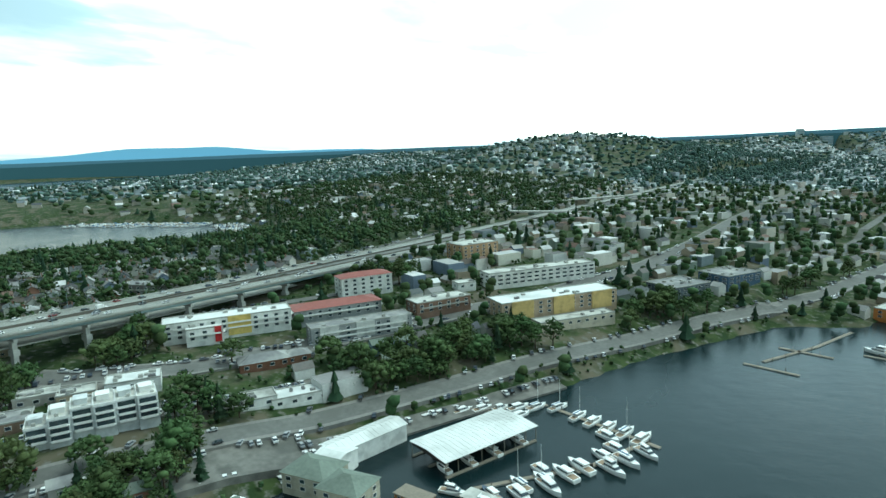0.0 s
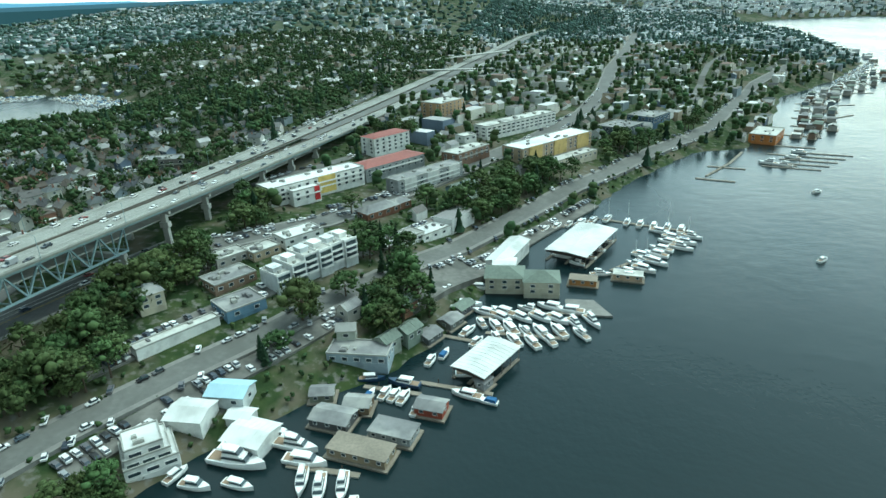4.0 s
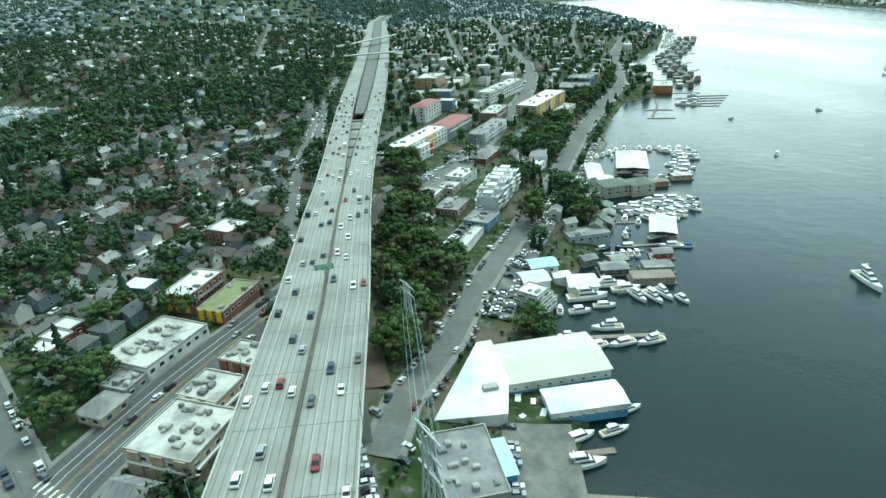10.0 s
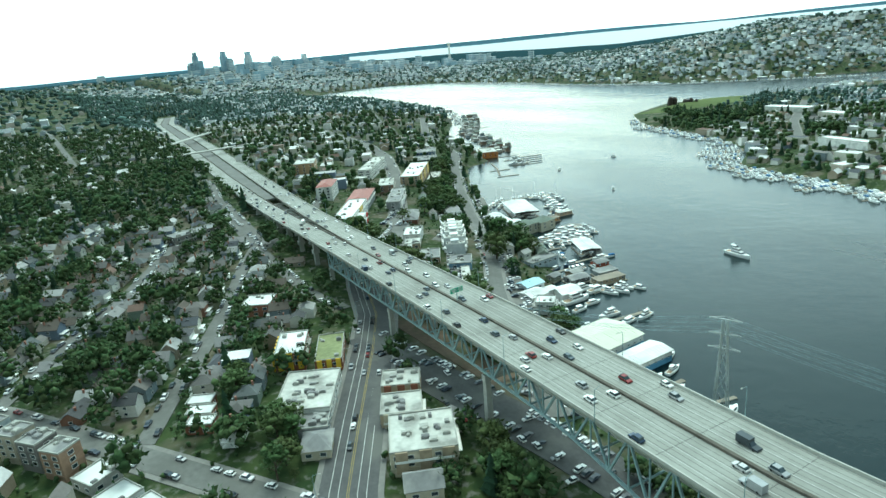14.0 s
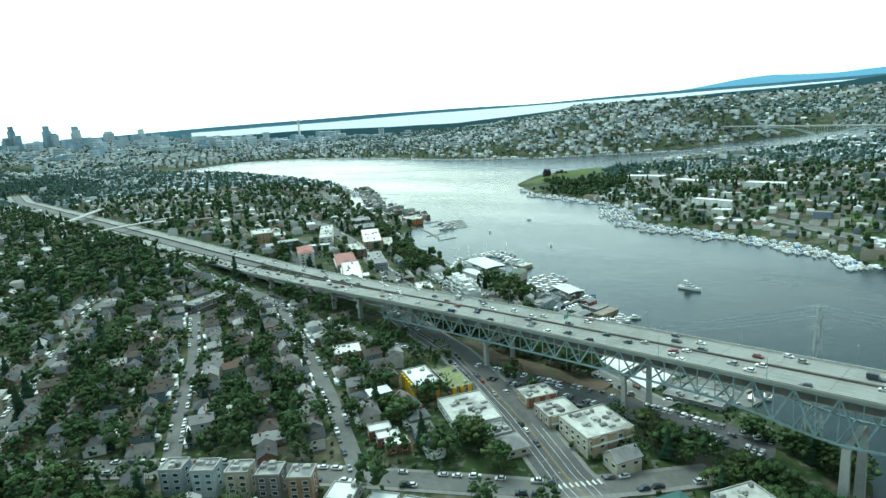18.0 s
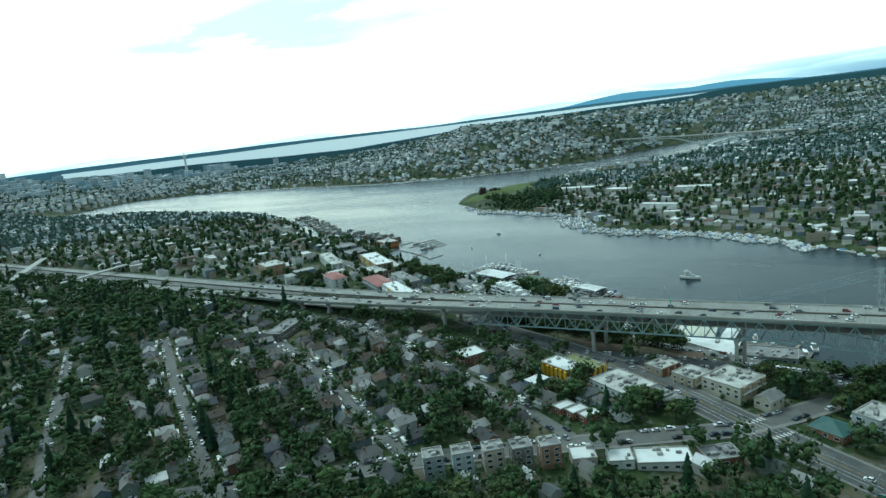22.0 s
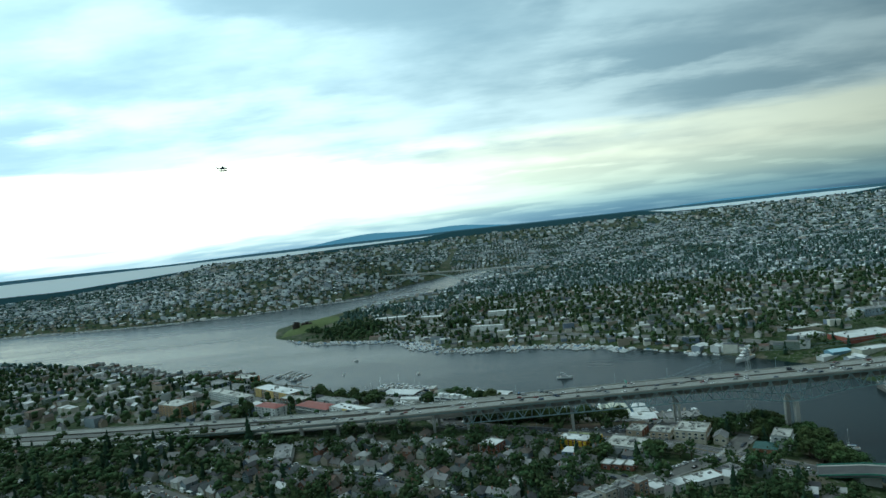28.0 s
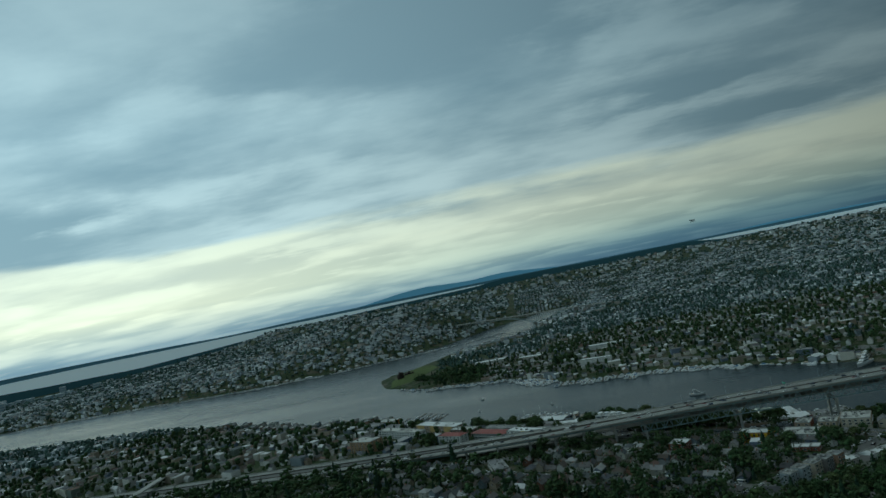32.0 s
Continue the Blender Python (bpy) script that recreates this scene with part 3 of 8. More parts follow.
# ---- the far distance ----
def backdrop():
    """Plain rings of far land, sound and mountains at the edge of sight."""
    cx, cy, n = -540.0, 60.0, 240
    def horizon(az):  # azimuth in degrees from +y towards +x
        return float(np.interp(az, *HORIZON))
    def ring(name, r, lo, hi, a0, a1, mat, label):
        v, f = [], []
        for i in range(n + 1):
            az = a0 + (a1 - a0) * i / n
            s, c = math.sin(radians(az)), math.cos(radians(az))
            h = horizon(az)
            v += [(cx + r * s, cy + r * c, lo(az, h)), (cx + r * s, cy + r * c, hi(az, h))]
        f = [(2 * i, 2 * i + 2, 2 * i + 3, 2 * i + 1) for i in range(n)]
        tagged(link(name, mesh_of(name, v, f, mat)), label, "backdrop", kind="structure")
    def rough(az, amp, freq, seed):
        return amp * noise.fractal(Vector((az * freq, seed, 0.3)), 1.0, 2.0, 5)
    # aerial haze is painted here: blued base colour plus a glow of its own
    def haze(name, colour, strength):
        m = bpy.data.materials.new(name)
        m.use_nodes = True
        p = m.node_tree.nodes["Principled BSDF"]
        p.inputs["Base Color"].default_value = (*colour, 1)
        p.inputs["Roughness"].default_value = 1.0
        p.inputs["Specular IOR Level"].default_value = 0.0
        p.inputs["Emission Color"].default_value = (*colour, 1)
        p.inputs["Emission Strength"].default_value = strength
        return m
    near = haze("far_land_painted_haze", (0.035, 0.075, 0.090), 0.45)
    land = haze("haze_blue_shore", (0.075, 0.145, 0.190), 0.42)
    # sky reflection on the sound is put into this pale glowing colour
    sea = haze("sky_pale_sound", (0.54, 0.61, 0.64), 0.7)
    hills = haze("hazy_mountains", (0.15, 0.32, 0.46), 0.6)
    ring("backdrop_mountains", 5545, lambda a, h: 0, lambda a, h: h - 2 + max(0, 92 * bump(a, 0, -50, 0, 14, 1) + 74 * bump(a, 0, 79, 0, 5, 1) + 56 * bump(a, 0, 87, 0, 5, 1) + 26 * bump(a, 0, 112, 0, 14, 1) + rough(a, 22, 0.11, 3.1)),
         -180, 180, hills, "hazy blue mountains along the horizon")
    ring("backdrop_far_shore", 5535, lambda a, h: 0, lambda a, h: h + 11 + 12 * bump(a, 0, 40, 0, 16, 1) + rough(a, 7, 0.06, 8.2) - 9 * bump(a, 0, 60, 0, 4, 1), -180, 180, land, "wooded shore across the sound, painted in blue haze")
    ring("backdrop_sound", 5525, lambda a, h: 0, lambda a, h: h - 10 + rough(a, 4, 0.09, 5.0), 28, 128, sea, "open water far off, painted pale with reflected sky")
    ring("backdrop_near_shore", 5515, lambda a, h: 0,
         lambda a, h: h + float(np.interp(a, [-180, 20, 31, 38, 45, 52, 58, 63, 68, 74, 84, 87, 105, 108, 121, 125, 180], [-20, -18, -58, -66, -92, -112, -86, -62, -46, -34, -22, 2, 2, -32, -48, -4, -10])) + rough(a, 6, 0.10, 1.4), -180, 180, near, "wooded far hills with blue haze painted in")


backdrop()


# ---- the freeway bridge ----
HALF = 16.4


def gap(y):
    return float(np.interp(y, [90, 180, 350, 520, 900, 3000], [0.0, 1.6, 6.0, 8.0, 10.0, 10.0]))


def road_way(y, off):
    """A place on the freeway, off metres across from its middle, and its bearing."""
    x = float(road_x(y))
    d = (float(road_x(y + 6)) - float(road_x(y - 6))) / 12
    c = 1 / math.hypot(1, d)
    return Vector((x + off * c, y - off * d * c, float(road_z(y))))


def strip(name, y0, y1, step, lo, hi, z0, z1, mat, parent, label="", side=None):
    """A ribbon of the freeway with thickness, between two offsets."""
    sh, ys = Shape(), np.arange(y0, y1 + 0.01, step)
    v, f = [], []
    for y in ys:
        a, b = (lo(y) if callable(lo) else lo), (hi(y) if callable(hi) else hi)
        p, q = road_way(y, a), road_way(y, b)
        v += [p + Vector((0, 0, z0)), q + Vector((0, 0, z0)), q + Vector((0, 0, z1)), p + Vector((0, 0, z1))]
    for i in range(len(ys) - 1):
        o = 4 * i
        f += [(o + k, o + (k + 1) % 4, o + 4 + (k + 1) % 4, o + 4 + k) for k in range(4)]
    f = [tuple(reversed(q)) for q in f] + [(0, 1, 2, 3), tuple(4 * (len(ys) - 1) + k for k in (3, 2, 1, 0))]
    sh.add(v, f)
    return part(name, sh, mat, parent, label)


def build_bridge():
    top = tagged(empty("freeway_bridge"), "long steel deck-truss freeway bridge with concrete roadway", "bridge")
    south = 1900
    for s, nm in ((-1, "carriageway"), (1, "carriageway")):
        inner, outer = (lambda y, s=s: s * (0.3 + gap(y))), (lambda y, s=s: s * (HALF + gap(y)))
        lo, hi = (outer, inner) if s < 0 else (inner, outer)
        deck = strip(nm, -1400, south, 10, lo, hi, -0.9, 0, M_DECK, top, "pale ribbed concrete road deck")
        for edge in (outer, inner):
            if edge is inner:
                strip("barrier", -1400, south, 10, (lambda y, e=edge: e(y) - 0.25), (lambda y, e=edge: e(y) + 0.25), 0, 0.85, M_RUST, deck, "stained median barrier")
            else:
                strip("barrier", -1400, south, 10, (lambda y, e=edge: e(y) - 0.22), (lambda y, e=edge: e(y) + 0.22), 0, 1.0, M_CONC, deck, "pale concrete edge barrier")
        # lane lines and the long dark seams between the slabs
        for lane in (1, 2, 3):
            off = (lambda y, s=s, l=lane: s * (gap(y) + 1.0 + 3.75 * l))
            strip("lane_line", -900, 900, 10, (lambda y, o=off: o(y) - 0.09), (lambda y, o=off: o(y) + 0.09), 0.0, 0.012, M_LANE, deck, "worn white lane line")
        for seam in range(1, 9):
            off = (lambda y, s=s, l=seam: s * (gap(y) + 0.6 + 1.85 * l))
            strip("slab_seam", -500, 560, 12, (lambda y, o=off: o(y) - 0.10), (lambda y, o=off: o(y) + 0.10), 0.0, 0.006, M_JOINT, deck, "dark seam along the deck slabs")
        strip("edge_girder", -1400, 430, 10, (lambda y, s=s: s * (13.4 + gap(y)) - 0.4), (lambda y, s=s: s * (13.4 + gap(y)) + 0.4), -2.9, -0.9, M_STEEL, top, "steel plate girder")
    strip("express_lane", 330, 1900, 10, lambda y: -gap(y) + 1.2, lambda y: gap(y) - 1.2, -1.9, -0.3, M_STREET, top, "sunken express lanes between the carriageways")
    # cross joints
    for y in np.arange(-420, 420, 24.4):
        strip("expansion_joint", y, y + 0.3, 0.3, -HALF + 0.5, HALF - 0.5, 0.0, 0.008, M_JOINT, top, "dark expansion joint") if gap(y) < 0.1 else None
    # the truss
    panel, first = 8.1, 112.0
    rest = Shape()

    def depth(y):
        d = 12.2
        for pier in (-183.0, -352.0):
            d += 7.5 * math.exp(-((y - pier) / 34) ** 2)
        return d

    count = 0
    for k in range(104):
        ya, yb = first - k * panel, first - (k + 1) * panel
        for off in (-12.5, 12.5):
            ta, tb = road_way(ya, off) + Vector((0, 0, -2.6)), road_way(yb, off) + Vector((0, 0, -2.6))
            ba, bb = road_way(ya, off) + Vector((0, 0, -2.6 - depth(ya))), road_way(yb, off) + Vector((0, 0, -2.6 - depth(yb)))
            members = [("top_chord", ta, tb, 0.8, 0.9), ("bottom_chord", ba, bb, 0.8, 0.9), ("vertical", ta, ba, 0.45, 0.45),
                       ("diagonal", ba if k % 2 else ta, tb if k % 2 else bb, 0.7, 0.7)]
            for nm, p, q, w, h in members:
                if yb > -290:
                    part(nm, Shape().beam(p, q, w, h), M_STEEL, top)
                else:
                    rest.beam(p, q, w, h)
        if k % 2 == 0:
            p, q = road_way(ya, -12.5) + Vector((0, 0, -3)), road_way(ya, 12.5) + Vector((0, 0, -3))
            lower = Vector((0, 0, -depth(ya) + 0.6))
            if yb > -290:
                part("floor_beam", Shape().beam(p, q, 0.5, 1.4), M_STEEL, top)
                part("cross_strut", Shape().beam(p + lower, q + lower, 0.5, 0.6), M_STEEL, top)
            else:
                rest.beam(p, q, 0.5, 1.4).beam(p + lower, q + lower, 0.5, 0.6)
    far = part("truss_work", rest, M_STEEL, top, "blue-grey steel truss members")
    far["kind"] = "stuff"
    # two streets cross over the road far to the south
    for ax, ay, bx, by in ((-322, 900, -186, 1066), (-334, 762, -188, 772)):
        part("overpass", Shape().beam((ax, ay, 43.5), (bx, by, 43.5), 11, 1.8), M_CONC, top, "street overpass across the freeway")
    # lower deck of the express lanes
    strip("lower_deck", -1400, 330, 10, -9.5, 9.5, -8.6, -7.9, M_CONC, top, "lower express-lane deck")
    # piers: twin tapered columns, with a cap
    for y in (108.0, 10.0, -85.0, -183.0, -352.0, -450.0, -560.0, -680.0):
        base = gz(float(road_x(y)), y)
        head = float(road_z(y)) - 2.6 - depth(y) - 0.5
        pier = empty("pier")
        pier.parent = top
        for off in (-12.5, 12.5):
            p = road_way(y, off)
            w = 2.6 if y < -100 else 1.7
            part("column", Shape().box(p.x - w, p.y - w * 0.8, min(base, 0) - 2.5, p.x + w, p.y + w * 0.8, head, top=0.72), M_CONC, pier)
        a, b = road_way(y, -14), road_way(y, 14)
        part("pier_cap", Shape().beam((a.x, a.y, head - 1.2), (b.x, b.y, head - 1.2), 2.6, 2.4), M_CONC, pier)
    for y in (141.0, 176.0, 208.0, 237.0, 275.0, 312.0):
        bent = empty("bent")
        bent.parent = top
        head = float(road_z(y)) - 3.0
        for off in (-11.5 - gap(y), 11.5 + gap(y)):
            p = road_way(y, off)
            part("column", Shape().box(p.x - 1.5, p.y - 1.2, gz(p.x, p.y) - 1.5, p.x + 1.5, p.y + 1.2, head - 1.5), M_CONC, bent)
            part("corbel", Shape().box(p.x - 2.4, p.y - 1.6, head - 9.0, p.x + 2.4, p.y + 1.6, head - 6.0), M_CONC, bent)
        a, b = road_way(y, -15.5 - gap(y)), road_way(y, 15.5 + gap(y))
        part("cap_beam", Shape().beam((a.x, a.y, head - 0.75), (b.x, b.y, head - 0.75), 1.8, 1.6), M_CONC, bent)


build_bridge()


# ---- streets ----
def ribbon(path, width, lift, step=6.0):
    """Left and right edges of a street that follows the ground."""
    pts = []
    for (ax, ay), (bx, by) in zip(path, path[1:]):
        n = max(1, int(math.hypot(bx - ax, by - ay) / step))
        pts += [(ax + (bx - ax) * i / n, ay + (by - ay) * i / n) for i in range(n)]
    pts.append(path[-1])
    sh, v, f = Shape(), [], []
    for i, (x, y) in enumerate(pts):
        (ax, ay), (bx, by) = pts[max(0, i - 1)], pts[min(len(pts) - 1, i + 1)]
        l = math.hypot(bx - ax, by - ay) or 1
        nx, ny = -(by - ay) / l * width / 2, (bx - ax) / l * width / 2
        c = max(gz(x, y), 0.8) + lift
        l_, r_ = (max(gz(x + k * nx, y + k * ny), 0.8) + lift for k in (1, -1))
        v += [(x + nx, y + ny, l_ - 1.6), (x + nx, y + ny, max(l_, c - 0.4)), (x, y, c + 0.05), (x - nx, y - ny, max(r_, c - 0.4)), (x - nx, y - ny, r_ - 1.6)]
    for i in range(len(pts) - 1):
        o = 5 * i
        f += [(o + j, o + j + 1, o + j + 6, o + j + 5) for j in range(4)]
    return sh.add(v, f)


STREETS = [  # width, paving, path
    ("road_lakeside", 11, M_STREET, [(-348, -95), (-338, -69), (-324, -46), (-310, -24), (-293, 7), (-271, 42), (-245, 78), (-216, 123), (-181, 182), (-144, 247), (-106, 311), (-31, 427), (39, 523), (90, 640), (150, 780), (260, 960)]),
    ("road_avenue", 15, M_STREET, [(-318, 140), (-299, 148), (-259, 189), (-221, 255), (-184, 321), (-140, 400), (-90, 510), (-61, 622), (-34, 822), (20, 1100), (90, 1500)]),
    ("road_boulevard", 21, M_ASPH, [(-474, -152), (-462, -125), (-443, -87), (-412, -40), (-383, 5), (-361, 42), (-345, 85), (-322, 138)]),
    ("road_cross", 11, M_STREET, [(-680, 240), (-620, 160), (-576, 95), (-541, 48), (-513, 3), (-487, -38), (-455, -88), (-427, -113), (-398, -135)]),
    ("road_hill", 8.5, M_STREET, [(-496, -12), (-456, 56), (-428, 108), (-399, 170), (-365, 232), (-352, 385)]),
    ("road_hill_2", 8.5, M_STREET, [(-545, 62), (-513, 113), (-475, 171), (-440, 236), (-405, 300)]),
    ("road_hill_3", 8, M_STREET, [(-604, 140), (-560, 210), (-510, 290), (-450, 380)]),
    ("road_hill_4", 8, M_STREET, [(-655, 210), (-600, 295), (-545, 375), (-490, 460)]),
    ("road_arterial", 8.5, M_STREET, [(-372, 60), (-380, 100), (-378, 160), (-374, 230), (-366, 310), (-352, 400), (-338, 480), (-330, 600)]),
    ("road_cut", 8, M_STREET, [(-330, 232), (-270, 330), (-235, 400)]),
    ("road_ridge", 9, M_STREET, [(-449, 820), (-449, 991), (-450, 1250), (-455, 1500)]),
    ("road_slope", 8, M_STREET, [(-150, 640), (-110, 900), (-60, 1200)]),
    ("road_slope_2", 8, M_STREET, [(60, 700), (120, 900), (230, 1150)]),
    ("road_far_shore", 12, M_STREET, [(-60, -330), (60, -235), (140, -140), (215, -40), (270, 60), (330, 150), (520, 260), (800, 380)]),
]
for nm, w, m, path in STREETS:
    tagged(part(nm, ribbon(path, w, 0.42), m, None), "grey city street between houses and trees", "street", kind="structure")
    if w > 9:
        tagged(part(nm + "_pavement", ribbon(path, w + 4.4, 0.30), M_PAVE, None), "concrete pavement along a street", "pavement", kind="structure")
tagged(part("ground_rail_bank", ribbon([(426, 128), (387, 50), (335, -11), (268, -75), (205, -136)], 16, 0.5), M_GRASS, None), "green grassy bank along an old railway", "bank", kind="structure")
M_EARTH = surface("bare_earth", (0.115, 0.085, 0.060), 0.95, 0.5, 0.3, stain=((0.06, 0.07, 0.035), 0.10))
tagged(part("ground_bare_earth", ribbon([(-350, 58), (-351, 20), (-350, -17), (-349, -60)], 17, 0.33), M_EARTH, None), "bare brown earth on the bank below the bridge", "bare earth", kind="structure")
# lane paint on the boulevard
for off, m in ((-0.35, M_YELLOW), (0.35, M_YELLOW), (-6.6, M_LINE), (6.6, M_LINE), (-3.4, M_LINE), (3.4, M_LINE)):
    path = STREETS[2][3]
    moved = []
    for i, (x, y) in enumerate(path):
        (ax, ay), (bx, by) = path[max(0, i - 1)], path[min(len(path) - 1, i + 1)]
        l = math.hypot(bx - ax, by - ay)
        moved.append((x - (by - ay) / l * off, y + (bx - ax) / l * off))
    tagged(part("road_marking", ribbon(moved, 0.2, 0.50), m, None), "painted line on the asphalt", "road marking", kind="structure")
# zebra crossings at the junction
for ax, ay, bx, by in ((-453, -87, -437, -100), (-461, -102, -445, -114)):
    crossing = tagged(empty("crosswalk"), "white painted zebra crossing on asphalt", "crosswalk")
    for i in range(9):
        x, y = ax + (bx - ax) * i / 8, ay + (by - ay) * i / 8
        part("stripe", Shape().box(-0.5, -2.0, 0, 0.5, 2.0, 0.02), M_LINE, crossing, at=pose(x, y, gz(x, y) + 0.56, 0, 0, -32))
# paved yards along the lakeside road
YARDS = []
for nm, path, w in (("pavement_yard", [(-283, -8), (-262, 32), (-235, 72), (-205, 118)], 12), ("pavement_yard_2", [(-168, 168), (-132, 232), (-95, 292)], 12),
                    ("pavement_yard_3", [(-307, 30), (-290, 60), (-262, 102), (-238, 140)], 13), ("pavement_yard_4", [(-222, 165), (-190, 220)], 14), ("pavement_yard_5", [(-290, -80), (-300, -125)], 26),
                    ("pavement_yard_6", [(-200, 112), (-186, 140), (-166, 170)], 24), ("pavement_yard_7", [(-258, 205), (-222, 240)], 20), ("pavement_yard_8", [(-312, 112), (-292, 142), (-275, 165)], 22), ("pavement_yard_9", [(-300, 178), (-318, 205), (-300, 250)], 14),
                    ("pavement_yard_10", [(-225, 160), (-250, 140)], 14)):
    YARDS.append((path, w))
    tagged(part(nm, ribbon(path, w, 0.26), M_YARD, None), "worn grey yard paving beside the road", "pavement", kind="structure")

# ---- large buildings ----
TAKEN = []  # centre and reach of what stands on the ground


def window_mesh(w, h, slot=M_GLASS):
    s = Shape()
    s.box(-w / 2, -0.10, -h / 2, w / 2, 0.05, -h / 2 + 0.12, 0).box(-w / 2, -0.10, h / 2 - 0.12, w / 2, 0.05, h / 2, 0)
    s.box(-w / 2, -0.10, -h / 2, -w / 2 + 0.12, 0.05, h / 2, 0).box(w / 2 - 0.12, -0.10, -h / 2, w / 2, 0.05, h / 2, 0)
    s.box(-w / 2 + 0.1, -0.02, -h / 2 + 0.1, w / 2 - 0.1, 0.02, h / 2 - 0.1, 1)
    return s.mesh("window", [M_WHITE, slot])


WINDOWS = {}


def windows(parent, length, width, levels, first, storey, gap_x, size, sides="nsew"):
    """Rows of windows on the walls of a block that stands at the parent's origin."""
    if size not in WINDOWS:
        WINDOWS[size] = window_mesh(*size)
    for side in sides:
        run, depth = (length, width) if side in "ns" else (width, length)
        n = max(1, int((run - 1.5) / gap_x))
        for k in range(levels):
            for i in range(n):
                u = (i + 0.5) / n * run - run / 2
                z = first + k * storey
                at = {"s": pose(u, -depth / 2 - 0.04, z), "n": pose(u, depth / 2 + 0.04, z, 0, 0, 180),
                      "e": pose(depth / 2 + 0.04, u, z, 0, 0, 90), "w": pose(-depth / 2 - 0.04, u, z, 0, 0, -90)}[side]
                link("window", WINDOWS[size], parent, at=at)


def stand(name, x, y, turn, reach, z=None):
    b = gz(x, y) if z is None else z
    TAKEN.append((x, y, reach))
    return empty(name, pose(x, y, b, 0, 0, turn)), b


def block(name, label, x, y, length, width, turn, roof_z, wall, roof, category="building", gap_x=4.2, size=(2.5, 1.8), storey=3.0,
          kind="flat", rise=3.0, bits=6, sides="nsew", base=None, second=None, bays=(-0.33, 0.02, 0.36)):
    """A block of flats, offices or a shed: wall, roof with parapet or gable, windows, roof plant."""
    top, b = stand(name, x, y, turn, max(length, width) * 0.55, base)
    tagged(top, label, category)
    h = max(4.0, roof_z - b)
    lx, wy = length / 2, width / 2
    s = Shape().box(-lx, -wy, -4, lx, wy, h)
    levels = max(1, int((h - 0.6) / storey))
    low = h - 0.6 - levels * storey
    if kind != "gable" and gap_x:
        for k in range(levels):  # a slab edge at each storey
            z = low + k * storey
            s.box(-lx - 0.14, -wy - 0.14, z - 0.16, lx + 0.14, wy + 0.14, z + 0.06)
    part("wall", s, paint(wall), top)
    if name == "apartment_building" and 0 < gap_x <= 4.0 and max(length, width) > 13:
        for k in range(1, levels):  # stacked balconies along both long fronts
            z = low + k * storey
            for f, run, deep in ((0, lx, wy), (90, wy, lx), (180, lx, wy)):
                e = run * 0.86
                prof = [(-deep, z), (-deep - 1.5, z), (-deep - 1.5, z + 0.95), (-deep - 1.4, z + 0.95), (-deep - 1.4, z + 0.16), (-deep, z + 0.16)]
                b2 = Shape().add([(-e, y1, z1) for y1, z1 in prof] + [(e, y1, z1) for y1, z1 in prof],
                                 [(0, 1, 2, 3, 4, 5), (11, 10, 9, 8, 7, 6)] + [(i, i + 6, (i + 1) % 6 + 6, (i + 1) % 6) for i in range(6)])
                part("balcony", b2, M_WHITE if sum(wall) > 0.9 else M_CONC, top, at=pose(0, 0, 0, 0, 0, f))
    if second:  # a bay of another colour stands proud of the wall
        for u in bays:
            part("bay", Shape().box(u * length - length * 0.09, -wy - 0.7, 1.0, u * length + length * 0.09, -wy, h + 0.4), paint(second), top)
            part("bay", Shape().box(u * length - length * 0.09, wy, 1.0, u * length + length * 0.09, wy + 0.7, h + 0.4), paint(second), top)
    if kind == "flat":
        part("roof", Shape().box(-lx + 0.3, -wy + 0.3, h - 0.2, lx - 0.3, wy - 0.3, h + 0.12), roof, top)
        p = Shape().box(-lx - 0.1, -wy - 0.1, h, lx + 0.1, -wy + 0.3, h + 0.7).box(-lx - 0.1, wy - 0.3, h, lx + 0.1, wy + 0.1, h + 0.7)
        p.box(-lx - 0.1, -wy + 0.3, h, -lx + 0.3, wy - 0.3, h + 0.7).box(lx - 0.3, -wy + 0.3, h, lx + 0.1, wy - 0.3, h + 0.7)
        part("parapet", p, M_CONC, top)
        rnd = random.Random(int(x * 7 + y))
        for _ in range(bits):
            u, v = rnd.uniform(-0.4, 0.4) * length, rnd.uniform(-0.38, 0.38) * width
            a, c, t = rnd.uniform(0.6, 1.8), rnd.uniform(0.6, 1.4), rnd.uniform(0.6, 1.6)
            part("roof_unit", Shape().box(u - a, v - c, h + 0.1, u + a, v + c, h + 0.1 + t).box(u - a * 0.7, v - c * 0.7, h + 0.1 + t, u + a * 0.7, v + c * 0.7, h + 0.3 + t), M_CONC if rnd.random() < 0.6 else M_GREY_ROOF, top)
    elif kind == "gable":
        g = Shape().add([(-lx, -wy, h), (-lx, wy, h), (-lx, 0, h + rise), (lx, -wy, h), (lx, wy, h), (lx, 0, h + rise)], [(0, 2, 1), (3, 4, 5)])
        part("gable_wall", g, paint(wall), top)
        part("roof", Shape().gable(-lx, -wy, lx, wy, h + 0.15, rise, 0.6), roof, top)
        rib = Shape()
        for i in range(int(length / 2.4)):
            u = -lx + 1.2 + 2.4 * i
            rib.beam((u, -wy - 0.5, h + 0.17), (u, -0.05, h + rise + 0.22), 0.12, 0.1).beam((u, wy + 0.5, h + 0.17), (u, 0.05, h + rise + 0.22), 0.12, 0.1)
        part("roof_seams", rib, roof, top)
    else:
        part("roof", Shape().hip(-lx, -wy, lx, wy, h, rise, 0.7), roof, top)
    if gap_x:
        gap_x = max(gap_x, 5.8) if y > 140 else max(gap_x, 4.2)
        levels = max(1, int((h - 0.6) / storey))
